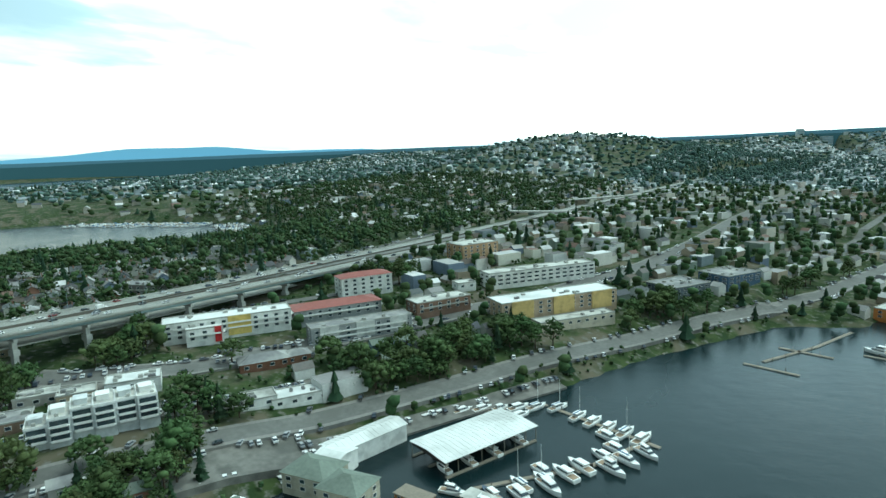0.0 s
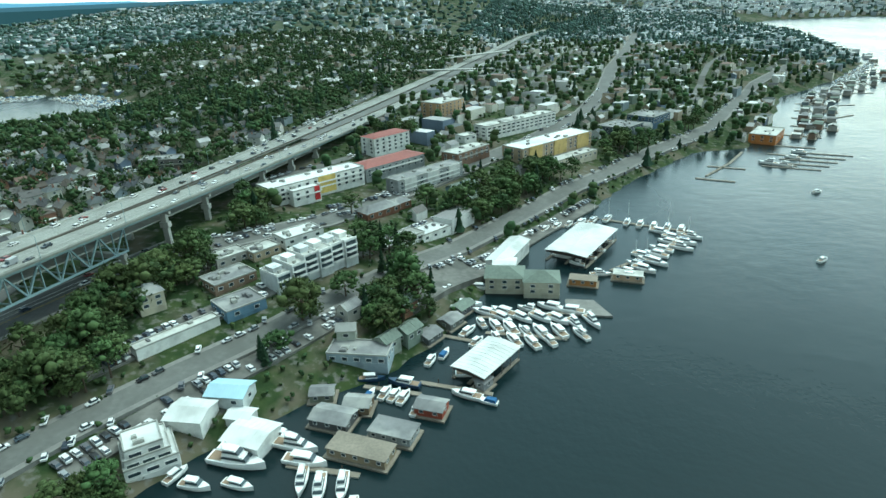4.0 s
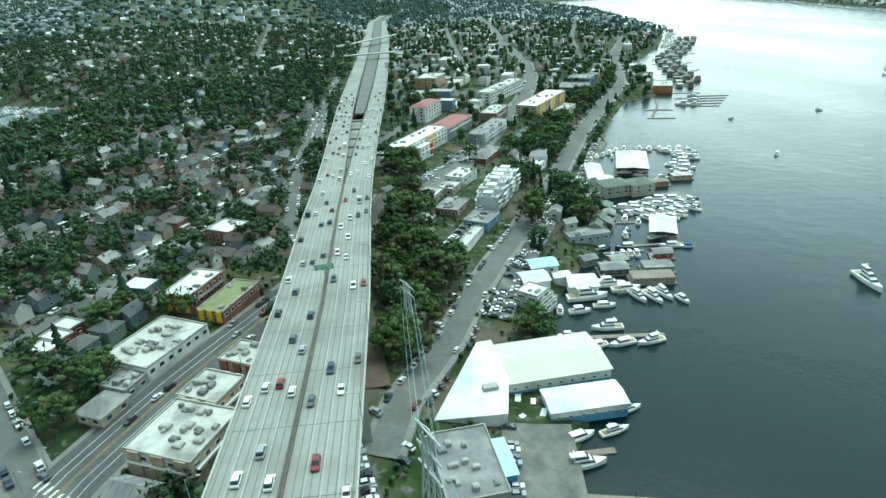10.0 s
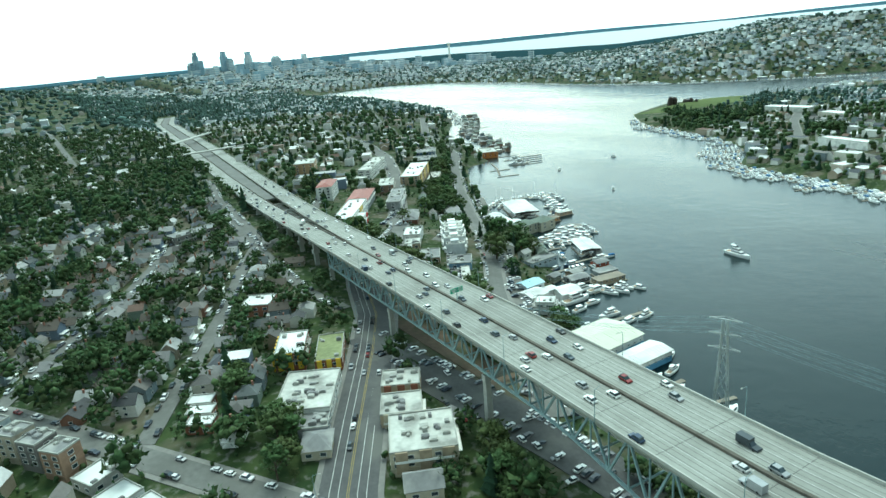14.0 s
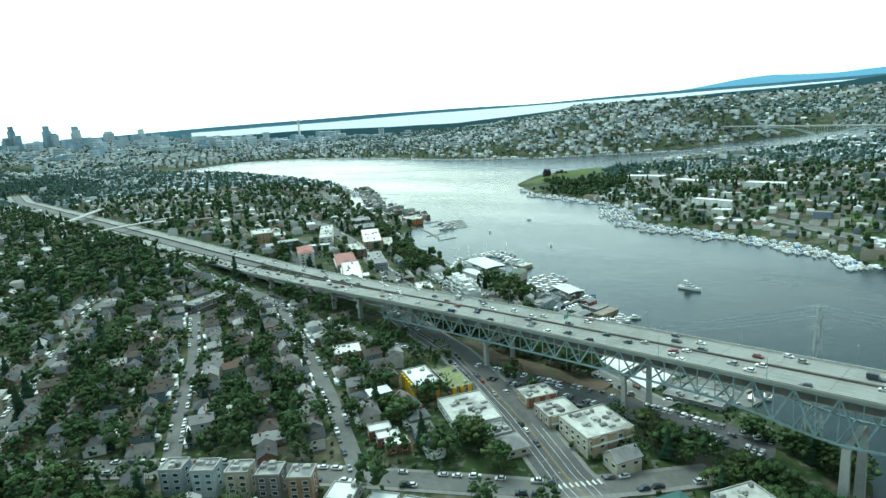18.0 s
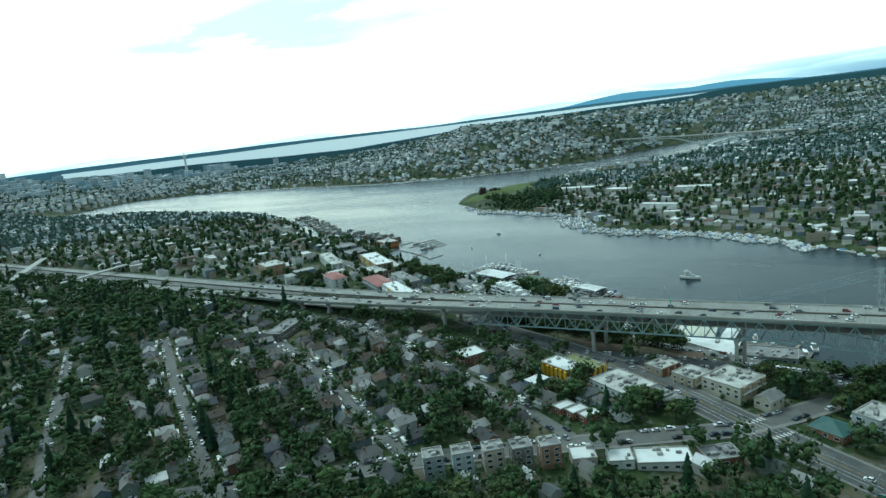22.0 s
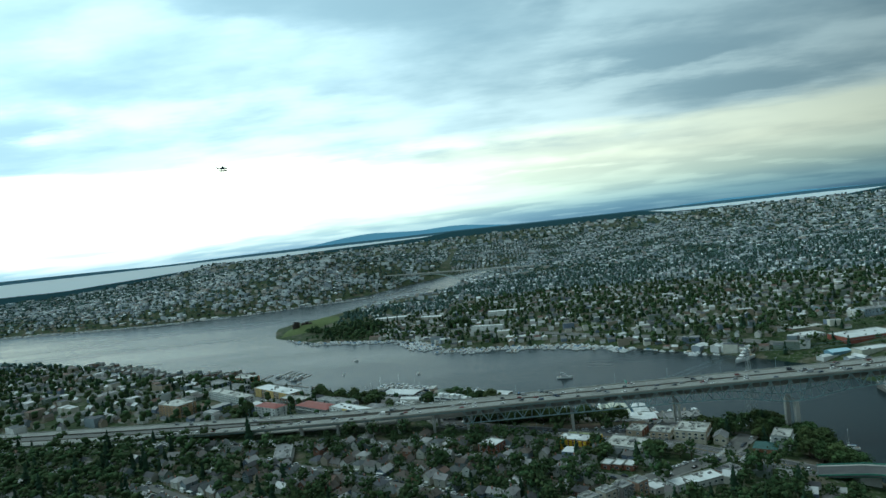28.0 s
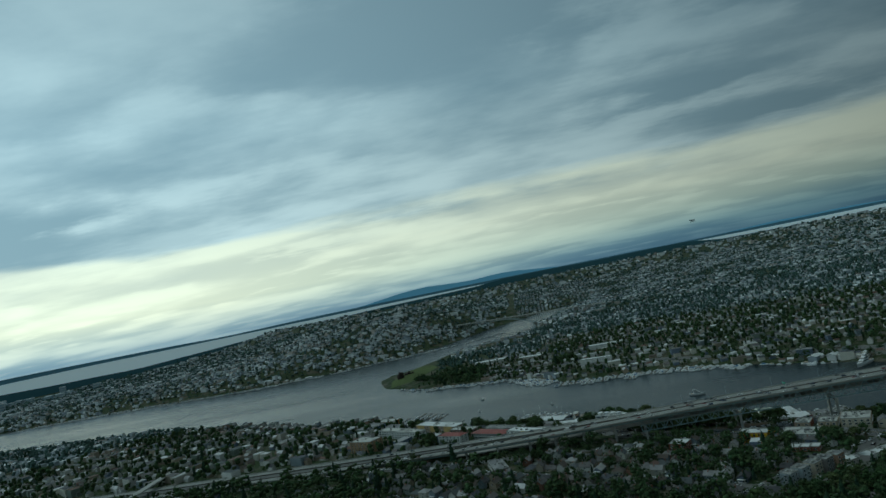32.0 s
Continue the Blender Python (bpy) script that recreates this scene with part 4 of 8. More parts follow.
        windows(top, length, width, levels, h - 0.6 - (levels - 0.5) * storey, storey, gap_x, size, sides)
    return top


TAN, CREAM, BRICK, WHITE, GREYW = (0.42, 0.34, 0.24), (0.52, 0.47, 0.36), (0.26, 0.11, 0.07), (0.72, 0.72, 0.69), (0.30, 0.31, 0.31)
M_RED_ROOF = surface("red_metal_roof", (0.24, 0.075, 0.06), 0.6, 0.4, 0.2)
M_TEAL_ROOF = surface("teal_roof", (0.05, 0.11, 0.10), 0.6, 0.5, 0.2)
M_SAGE_ROOF = surface("sage_shingles", (0.16, 0.19, 0.16), 0.9, 0.9, 0.25)
M_CREAM_ROOF = surface("cream_metal_roof", (0.56, 0.57, 0.46), 0.6, 0.25, 0.1, stain=((0.58, 0.58, 0.48), 0.08))
M_BLUE_ROOF = surface("pale_blue_metal_roof", (0.42, 0.60, 0.68), 0.5, 0.3, 0.12)
M_LAWN_ROOF = surface("planted_roof", (0.22, 0.24, 0.12), 0.95, 0.5, 0.35)
WIDE, TALL, BAND = (2.9, 1.9), (1.3, 1.7), (4.0, 1.6)

block("apartment_building", "four-storey tan apartment block with pale gravel roof", -409, -84, 25, 25, -29, 30, CREAM, M_GRAVEL_ROOF, gap_x=3.6, bits=16, second=TAN)
block("apartment_building", "tan apartment block with stepped gravel roofs", -404, -60, 17, 16, -31, 28.5, TAN, M_GRAVEL_ROOF, gap_x=4, bits=9, second=CREAM)
block("apartment_building", "brown apartment block with stepped gravel roofs", -393, -41, 17, 14, -33, 28, TAN, M_GRAVEL_ROOF, gap_x=4, bits=9, second=BRICK)
block("apartment_building", "white four-storey apartment block with cluttered white roof", -430, -24, 24, 33, -33, 29.5, WHITE, M_GRAVEL_ROOF, gap_x=3.6, bits=22)
yellow = block("apartment_building", "yellow and dark red apartment block with white roof", -421, 17, 14, 25, -28, 34, BRICK, M_METAL_ROOF, gap_x=3.4, bits=4, second=(0.72, 0.48, 0.05))
for k in range(6):
    part("yellow_bay", Shape().box(-8.3, -12.0 + 4.1 * k, 0.5, -7.0, -12.0 + 4.1 * k + 2.4, 33.6 - gz(-421, 17)), paint((0.62, 0.40, 0.03)), yellow)
block("apartment_building", "dark red and yellow block with planted green roof", -405, 8, 13, 29, -28, 29.5, BRICK, M_LAWN_ROOF, gap_x=3.4, bits=4, second=(0.72, 0.48, 0.05))
block("apartment_building", "brick flats with a bright white flat roof", -414, 88, 17, 17, -35, 33.5, BRICK, M_METAL_ROOF, gap_x=4.2, bits=2)
block("apartment_building", "long white apartment block with red and yellow panels", -281, 234, 72, 17, 52, 37.5, WHITE, M_METAL_ROOF, gap_x=3.6, bits=8, second=(0.66, 0.50, 0.16), bays=(0.08,))
block("apartment_building", "white wing with a yellow and a red panel", -282, 217, 20, 12, 52, 34.5, WHITE, M_METAL_ROOF, gap_x=3.6, bits=2, second=(0.50, 0.04, 0.04), bays=(0.36,))
block("apartment_building", "grey block with red metal roof and white balconies", -243, 288, 56, 20, 54, 35, GREYW, M_RED_ROOF, gap_x=4, bits=3, kind="hip", rise=2.6)
block("apartment_building", "long grey and brown block of flats", -212, 272, 62, 13, 54, 31, GREYW, M_GREY_ROOF, gap_x=4, bits=6, second=(0.55, 0.55, 0.53))
block("apartment_building", "brown brick block with flat roof", -190, 330, 40, 16, 58, 33, (0.22, 0.14, 0.10), M_GRAVEL_ROOF, gap_x=4, bits=6)
block("office_building", "white concrete office block with window bands", -155, 427, 92, 16, 50, 38, WHITE, M_GRAVEL_ROOF, gap_x=4.2, size=BAND, bits=10)
block("office_building", "white stair tower of an office block", -196, 380, 14, 12, 50, 33, WHITE, M_GRAVEL_ROOF, gap_x=5, bits=2)
block("apartment_building", "orange and cream block with bright white roofs", -126, 374, 88, 22, 50, 31, (0.44, 0.34, 0.24), M_METAL_ROOF, gap_x=4.2, bits=8, second=(0.60, 0.44, 0.18))
block("apartment_building", "cream terrace of flats below a white-roofed block", -108, 362, 56, 12, 50, 20, (0.55, 0.50, 0.40), M_GRAVEL_ROOF, gap_x=4.2, bits=3)
block("office_building", "dark glass office block with grey roof", -58, 462, 36, 28, 55, 25, (0.10, 0.12, 0.14), M_GREY_ROOF, gap_x=4, size=BAND, bits=8)
block("office_building", "blue glass office block with grey roof", -26, 505, 36, 28, 55, 27, (0.08, 0.13, 0.20), M_GREY_ROOF, gap_x=4, size=BAND, bits=8)
block("apartment_building", "tan brick block with pale roof", -228, 462, 38, 24, 62, 49, (0.42, 0.28, 0.16), M_GRAVEL_ROOF, gap_x=4.2, bits=4)
block("apartment_building", "white block with red tiled roof", -256, 338, 38, 16, 56, 43, WHITE, M_RED_ROOF, gap_x=4.2, kind="hip", rise=2.6)


def stepped_flats():
    """Glazed flats in staggered bays, with curved balconies on each floor and a cluttered white roof."""
    x, y, turn, n, run, deep = -245.0, 126.5, 58, 6, 8.2, 14.0
    top, b = stand("apartment_building", x, y, turn, 29)
    tagged(top, "white glazed apartment block with staggered bays and stacked balconies", "building")
    rnd = random.Random(41)
    pale = paint((0.60, 0.62, 0.62))
    for i in range(n):
        u = (i - (n - 1) / 2) * run
        out = 1.3 if i % 2 else 0.0
        h = gz(-239, 123) + (11.6 if i < 2 else 13.6) - b - (2.6 if i == 0 else 0)
        wy = deep / 2 + out
        part("bay", Shape().box(u - run / 2 + 0.05, -wy, -4, u + run / 2 - 0.05, wy, h), pale, top)
        part("roof", Shape().box(u - run / 2 + 0.4, -wy + 0.4, h, u + run / 2 - 0.4, wy - 0.4, h + 0.15), M_GRAVEL_ROOF, top)
        rim = Shape().box(u - run / 2, -wy, h, u + run / 2, -wy + 0.3, h + 0.9).box(u - run / 2, wy - 0.3, h, u + run / 2, wy, h + 0.9)
        part("parapet", rim.box(u - run / 2, -wy + 0.3, h, u - run / 2 + 0.3, wy - 0.3, h + 0.9), M_WHITE, top)
        part("penthouse", Shape().box(u - 2.6, -2.4, h, u + 2.2, 3.2, h + 2.5).box(u - 2.9, -2.8, h + 2.5, u + 2.5, 3.6, h + 2.75), M_WHITE if i % 2 else pale, top)
        for _ in range(2):
            p, q = u + rnd.uniform(-3, 3), rnd.uniform(3.8, 6.0) * rnd.choice((-1, 1))
            part("roof_unit", Shape().box(p - 0.7, q - 0.6, h + 0.1, p + 0.7, q + 0.6, h + rnd.uniform(0.9, 1.7)), M_CONC, top)
        for k in range(int((h - 0.8) / 3.0)):
            z = h - 3.0 * (k + 1)
            for s in (-1, 1):
                part("glazing", Shape().box(u - run * 0.40, s * wy - 0.06, z + 0.35, u + run * 0.40, s * wy + 0.06, z + 2.5), M_GLASS, top)
                e = s * wy
                slab = Shape().prism([(u - run * 0.46, e), (u - run * 0.36, e + s * 1.7), (u + run * 0.36, e + s * 1.7), (u + run * 0.46, e)][::s], z - 0.12, z + 0.12)
                slab.prism([(u - run * 0.37, e + s * 1.6), (u - run * 0.36, e + s * 1.7), (u + run * 0.36, e + s * 1.7), (u + run * 0.37, e + s * 1.6)][::s], z + 0.12, z + 1.0)
                part("balcony", slab, M_WHITE, top)


stepped_flats()
block("workshop", "low grey building with a blue painted front", -266, 89, 19, 16, 52, 15, (0.16, 0.26, 0.36), M_GREY_ROOF, gap_x=6, bits=5)
block("apartment_building", "white block with pale blue roof units", -263, 158, 24, 14, 52, 27.5, WHITE, M_METAL_ROOF, gap_x=4, bits=6)
block("shop", "white flat-roofed shop building", -195, 197, 28, 13, 54, 13, WHITE, M_METAL_ROOF, gap_x=5, bits=3)
block("shop", "low white shop wing", -207, 182, 16, 12, 54, 11, WHITE, M_GRAVEL_ROOF, gap_x=5, bits=3)
block("waterfront_house", "cream waterfront hall with sage hip roof", -149, 153, 20, 16, 2, 9, (0.45, 0.42, 0.33), M_SAGE_ROOF, kind="hip", rise=3.5, gap_x=4, base=1.2)
block("waterfront_house", "cream waterfront hall with sage hip roof on piles", -130, 149, 18, 15, 2, 9, (0.45, 0.42, 0.33), M_SAGE_ROOF, kind="hip", rise=3.5, gap_x=4, base=1.2)
block("boat_shed", "long white metal boat shed", -149, 186, 38, 12, 72, 8, WHITE, M_METAL_ROOF, kind="gable", rise=1.6, gap_x=0, base=1.2)
block("boat_shed", "white metal boat shed by the hall", -150, 166, 12, 16, 0, 8, WHITE, M_METAL_ROOF, kind="gable", rise=1.6, gap_x=0, base=1.2)
for k in range(3):  # three stacked tiers with dark window bands between white sills
    tier = block("office_tier", "tier of a white waterfront office with dark window bands", -261 - 0.4 * k, 6 - 0.4 * k, 17 - 2.6 * k, 17 - 2.6 * k, 40, 6.2 + 2.9 * k, WHITE, M_METAL_ROOF, gap_x=3.5, size=BAND, bits=2 if k == 2 else 0, category="office building", base=2.4 if k == 0 else 6.2 + 2.9 * (k - 1) - 1.2)
block("boat_shed", "white fabric-roofed boat shed", -255, 24, 14, 13, 0, 6, WHITE, M_METAL_ROOF, kind="gable", rise=1.6, gap_x=0)
block("boat_shed", "white boat shed over the water", -230, 19, 15, 14, -12, 5.5, WHITE, M_METAL_ROOF, kind="gable", rise=1.6, gap_x=0, base=1.0)
block("boat_shed", "small white shed beside the workshop", -238, 28, 9, 7, -5, 6, WHITE, M_METAL_ROOF, kind="gable", rise=1.0, gap_x=0, base=1.0)
block("workshop", "workshop with pale blue metal roof", -246, 37, 15, 11, 0, 10, (0.55, 0.58, 0.58), M_BLUE_ROOF, kind="gable", rise=1.8, gap_x=5)
block("shed", "long low white roadside building", -281, 62, 36, 6, 56, 9, WHITE, M_GRAVEL_ROOF, gap_x=0, bits=2)
block("house", "tall cream gabled house with bay windows", -304, 80, 11, 11, 50, 28, CREAM, M_GREY_ROOF, kind="hip", rise=3.5, gap_x=3.4, category="house")
block("shop", "brown flat-roofed shop row", -280, 108, 22, 15, 56, 20, (0.24, 0.17, 0.12), M_GREY_ROOF, gap_x=4.5, bits=6)
block("shop", "grey flat-roofed shop row", -290, 128, 18, 12, 56, 23, (0.36, 0.34, 0.30), M_GRAVEL_ROOF, gap_x=4.5, bits=5)
block("shop", "low tan building with roof vents", -276, 138, 16, 12, 56, 23, TAN, M_GRAVEL_ROOF, gap_x=4.5, bits=6)
block("restaurant", "sprawling brown timber restaurant with many low roofs", -232, 212, 26, 13, 54, 16, (0.22, 0.11, 0.07), M_GREY_ROOF, gap_x=4, bits=5, kind="hip", rise=3)
block("restaurant", "brown timber wing with deck", -222, 226, 14, 10, 54, 15, (0.26, 0.14, 0.09), M_GREY_ROOF, gap_x=4, kind="hip", rise=2.5)
for x, y, w, t, c in [(-216, 95, 9, 60, (0.62, 0.60, 0.54)), (-193, 108, 9, 60, (0.26, 0.13, 0.09)), (-213, 80, 8, 10, (0.40, 0.42, 0.36)), (-188, 90, 10, 60, (0.20, 0.24, 0.20)), (-195, 80, 9, 60, (0.30, 0.33, 0.28)), (-190, 258, 9, 54, (0.22, 0.30, 0.36)), (-182, 270, 10, 54, (0.20, 0.28, 0.38)), (-176, 248, 9, 54, (0.42, 0.36, 0.28))]:
    block("house", "small waterside house with pitched roof", x, y, w, w * 0.8, t, gz(x, y) + 6, c, M_SAGE_ROOF if x > -196 else M_GREY_ROOF, kind="gable", rise=2.4, gap_x=4, category="house")
for x, y, c in [(-553, 39, (0.30, 0.34, 0.36)), (-545, 27, (0.40, 0.46, 0.48)), (-537, 14, (0.48, 0.42, 0.33)), (-530, 2, (0.20, 0.19, 0.18)), (-523, -10, (0.34, 0.22, 0.15))]:
    block("townhouse", "narrow flat-roofed townhouse with balconies", x, y, 10, 9.5, -53, gz(x, y) + 12, c, M_GREY_ROOF, gap_x=3.2, bits=3, category="house")
block("restaurant", "orange waterfront building with pale roof on a pier", 88, 505, 42, 24, 62, 9, (0.50, 0.20, 0.06), M_GRAVEL_ROOF, gap_x=5, bits=3, base=1.2)
def boat_hall(label, x, y, length, width, turn, eave, rise, wall, roof):
    """A boatyard hall: gable roof, a row of windows under the eaves, and a blue painted base."""
    top = block("warehouse", label, x, y, length, width, turn, eave, wall, roof, kind="gable", rise=rise, gap_x=4.2, size=(1.4, 1.1), storey=4.6, base=1.2, category="warehouse")
    lx, wy = length / 2 + 0.06, width / 2 + 0.06
    part("blue_base", Shape().box(-lx, -wy, -2, lx, wy, 2.2), paint((0.13, 0.30, 0.46)), top, "blue painted lower wall")
    for e in (-wy - 0.7, wy + 0.7):
        part("eaves_gutter", Shape().beam((-lx, e, eave - 1.15), (lx, e, eave - 1.15), 0.25, 0.25), M_CONC, top)


boat_hall("boatyard warehouse with cream metal roof and blue base", -272, -46, 43, 28, -1, 7.6, 1.9, (0.74, 0.74, 0.68), M_CREAM_ROOF)
boat_hall("small boatyard shed with pale roof and blue base", -268, -73, 30, 14, -3, 6.4, 1.2, (0.74, 0.74, 0.70), M_METAL_ROOF)
shed = tagged(empty("warehouse"), "wedge-shaped white-roofed boatyard shed", "warehouse")
part("wall", Shape().prism([(-327, -77), (-301, -80), (-294.5, -60), (-294, -32), (-300, -32)], -2, 10.5), paint(WHITE), shed)
part("roof", Shape().prism([(-327.6, -77.4), (-300.6, -80.6), (-294.1, -60), (-293.6, -31.6), (-300.2, -31.6)], 10.5, 10.85), M_METAL_ROOF, shed)
part("roof_unit", Shape().box(-306, -66, 10.85, -300, -63, 12.3), M_CONC, shed, "roof plant with vents")
TAKEN.append((-308, -58, 22))
block("workshop", "old boatyard building with dirty grey roof", -321, -102, 20, 32, 0, 6.5, GREYW, M_GREY_ROOF, gap_x=5, bits=10)
block("workshop", "shed with a bright blue roof edge", -308, -100, 4, 17, 0, 5, (0.10, 0.26, 0.50), M_BLUE_ROOF, kind="gable", rise=0.8, gap_x=0)
block("apartment_building", "brick block with teal hip roof", -435, -133, 15, 17, -30, 18.5, (0.30, 0.15, 0.09), M_TEAL_ROOF, kind="hip", rise=3.5, gap_x=3.4)
block("apartment_building", "modern pale block with glazed corner and white roof", -420, -153, 20, 14, -32, 22.5, (0.50, 0.50, 0.48), M_GRAVEL_ROOF, gap_x=3.2, size=WIDE, bits=6)
block("apartment_building", "tall grey block with white flat roof", -514, -24, 12, 12, -62, 28, (0.40, 0.38, 0.35), M_METAL_ROOF, gap_x=3.4, bits=2)
block("apartment_building", "white block with white flat roof", -509, -41, 12, 12, -66, 22.5, WHITE, M_METAL_ROOF, gap_x=3.6, bits=2)
block("apartment_building", "long white block with white flat roof", -501, -60, 26, 14, -69, 25, (0.60, 0.59, 0.55), M_METAL_ROOF, gap_x=3.4, bits=5)
block("apartment_building", "brick corner building with cluttered roof", -487, -84, 17, 13, -58, 20, (0.28, 0.12, 0.08), M_GREY_ROOF, gap_x=3.6, bits=8)
block("house", "gabled corner house by the boulevard", -441, -58, 11, 13, -30, 26, CREAM, M_GREY_ROOF, kind="hip", rise=3, gap_x=3.6, category="house")
block("house", "dark flat-roofed house with white skylights", -437, -46, 12, 11, -30, 27.5, GREYW, M_GREY_ROOF, gap_x=3.6, category="house", bits=9)
block("house", "cream gabled building beside the parking lot", -421, -103, 13, 10, -28, 25, CREAM, M_GREY_ROOF, kind="gable", rise=3.5, gap_x=3.6, category="house")
block("apartment_building", "grey terrace of waterside flats", -205, 72, 26, 12, 0, 9, (0.30, 0.36, 0.40), M_GREY_ROOF, gap_x=3.4, bits=5)
block("apartment_building", "dark grey flats among trees", -407, 274, 40, 15, 14, 39, (0.18, 0.17, 0.16), M_GREY_ROOF, gap_x=3.6, bits=6)
for i, (x, y, t) in enumerate([(-470, 0, -33), (-473, -8, -33), (-476, -16, -33)]):
    block("townhouse", "brick townhouse with a bright white stepped roof", x + i, y, 11, 7.5, t, 25.5 - i * 0.9, BRICK, M_METAL_ROOF, gap_x=3.4, category="house", bits=0)

for x, y, l, w, a, z, c, lab in [(642, 332, 84, 30, 88, 14, (0.60, 0.60, 0.55), "long pale industrial hall beyond the park"), (586, 221, 60, 26, 72, 13, (0.50, 0.46, 0.40), "tan industrial hall beyond the park"), (301, 84, 66, 16, 74, 9, WHITE, "long white waterside office with a dome"),
                            (445, 47, 68, 24, 82, 16, WHITE, "white warehouse below the hillside"), (2412, 1525, 210, 40, 65, 72, (0.70, 0.72, 0.72), "long white block on the far hillside"), (2585, 1380, 130, 46, 80, 82, (0.74, 0.76, 0.76), "white terraced block on the far hillside"), (1945, 820, 90, 36, 60, 52, (0.70, 0.72, 0.72), "white block above the far bank")]:
    block("warehouse" if x < 1000 else "apartment_building", lab, x, y, l, w, a, max(z, gz(x, y) + 8), c, M_METAL_ROOF, gap_x=0, bits=0)


block("warehouse", "red brick store with a broad white roof by the north shore", -84, -418, 74, 40, 100, 14, (0.30, 0.10, 0.07), M_METAL_ROOF, gap_x=0, bits=5)
block("office_building", "white two-storey office on the north shore", -46, -366, 34, 24, 100, 13, WHITE, M_METAL_ROOF, gap_x=5, bits=3)
block("office_building", "dark red office block beside the old railway", 12, -390, 52, 20, 100, 17, (0.26, 0.10, 0.08), M_GRAVEL_ROOF, gap_x=5, size=BAND, bits=4)
block("warehouse", "low pale shed beside the store", -146, -392, 44, 18, 100, 8, (0.55, 0.55, 0.45), M_METAL_ROOF, gap_x=0, bits=2)
block("workshop", "small hall with blue roof on the north shore", -126, -360, 26, 16, 100, 6, (0.16, 0.28, 0.36), M_BLUE_ROOF, kind="gable", rise=2, gap_x=0)
block("apartment_building", "blue-grey flats on the north hillside", 40, -520, 70, 22, 95, 34, (0.36, 0.44, 0.50), M_GREY_ROOF, gap_x=5, bits=4)
block("apartment_building", "pale blue flats stepping up the north hillside", -10, -575, 60, 22, 95, 40, (0.42, 0.50, 0.54), M_GREY_ROOF, gap_x=5, bits=4)
block("waterfront_house", "long waterside pavilion with pale roof on piles", -336, -338, 46, 18, -8, 12, (0.30, 0.30, 0.28), M_METAL_ROOF, gap_x=4.5, size=BAND, storey=4, bits=3, base=1.0)
block("waterfront_house", "small dark boathouse below the bridge", -262, -336, 22, 12, -8, 7, (0.16, 0.15, 0.14), M_GREY_ROOF, gap_x=5, bits=0, base=1.0)

# ---- houses ----
def make_house(kind, length, width, storeys, rise, porch):
    top = empty("house")
    h = storeys * 2.9
    lx, wy = length / 2, width / 2
    body = Shape().box(-lx, -wy, -3, lx, wy, h)
    if kind == "gable":
        body.add([(-lx, -wy, h), (-lx, wy, h), (-lx, 0, h + rise), (lx, -wy, h), (lx, wy, h), (lx, 0, h + rise)], [(0, 2, 1), (3, 4, 5)])
    part("wall", body, M_WALL_NEAR, top)
    r = Shape()
    if kind == "gable":
        r.gable(-lx, -wy, lx, wy, h + 0.2, rise, 0.6)
        r.gable(-1.6, -wy * 0.2, 1.6, wy * 0.62, h + rise * 0.55, 1.1, 0.3, m=pose(lx * 0.1, 0, 0, 0, 0, 90))
    else:
        r.hip(-lx, -wy, lx, wy, h, rise, 0.6)
    part("roof", r, M_ROOF_NEAR, top)
    part("chimney", Shape().box(lx * 0.4, wy * 0.2, h, lx * 0.4 + 0.8, wy * 0.2 + 0.7, h + rise + 0.9).box(lx * 0.4 - 0.1, wy * 0.2 - 0.1, h + rise + 0.9, lx * 0.4 + 0.9, wy * 0.2 + 0.8, h + rise + 1.05), paint((0.28, 0.14, 0.10)), top)
    if porch:
        p = Shape().box(-lx - 2.2, -wy * 0.7, 0, -lx, wy * 0.7, 0.5).box(-lx - 2.4, -wy * 0.75, 2.6, -lx, wy * 0.75, 2.85)
        for v in (-0.65, 0.65):
            p.box(-lx - 2.1, v * wy - 0.12, 0.5, -lx - 1.86, v * wy + 0.12, 2.6)
        part("porch", p, M_WHITE, top)
    windows(top, length, width, storeys, h - 1.4 - (storeys - 1) * 2.9, 2.9, 5.5, (1.7, 1.4), "sn")
    windows(top, length, width, 1, h - 1.4, 2.9, 9, (1.7, 1.4), "e")
    return tagged(top, "gabled timber house with dark shingle roof" if kind == "gable" else "timber house with hip roof of dark shingles", "house", "hillside houses")


HOUSES = [make_house("gable", 11, 8, 2, 3.2, True), make_house("gable", 9.5, 7.5, 2, 3.6, False), make_house("hip", 10, 9, 2, 2.6, True),
          make_house("gable", 13, 8.5, 1, 3.0, True), make_house("hip", 11.5, 9.5, 1, 3.0, False)]
for hs in HOUSES:
    hs["used"] = 0
rnd = random.Random(5)


def path_points(path, step):
    out = []
    for (ax, ay), (bx, by) in zip(path, path[1:]):
        l = math.hypot(bx - ax, by - ay)
        out += [(ax + (bx - ax) * d / l, ay + (by - ay) * d / l, (bx - ax) / l, (by - ay) / l) for d in np.arange(0, l, step)]
    return out


ROAD_SAMPLES = np.array([(x, y, w / 2) for _, w, _, p in STREETS for x, y, _, _ in path_points(p, 4)])


def free(x, y, reach, streets=True):
    if height(x, y) < 0.8 or (abs(x - float(road_x(y))) < HALF + gap(y) + reach + 3 and -1000 < y < 2000):
        return False
    if any((x - a) ** 2 + (y - b) ** 2 < (c + reach) ** 2 for a, b, c in TAKEN):
        return False
    return not streets or bool((np.hypot(ROAD_SAMPLES[:, 0] - x, ROAD_SAMPLES[:, 1] - y) > ROAD_SAMPLES[:, 2] + reach).all())


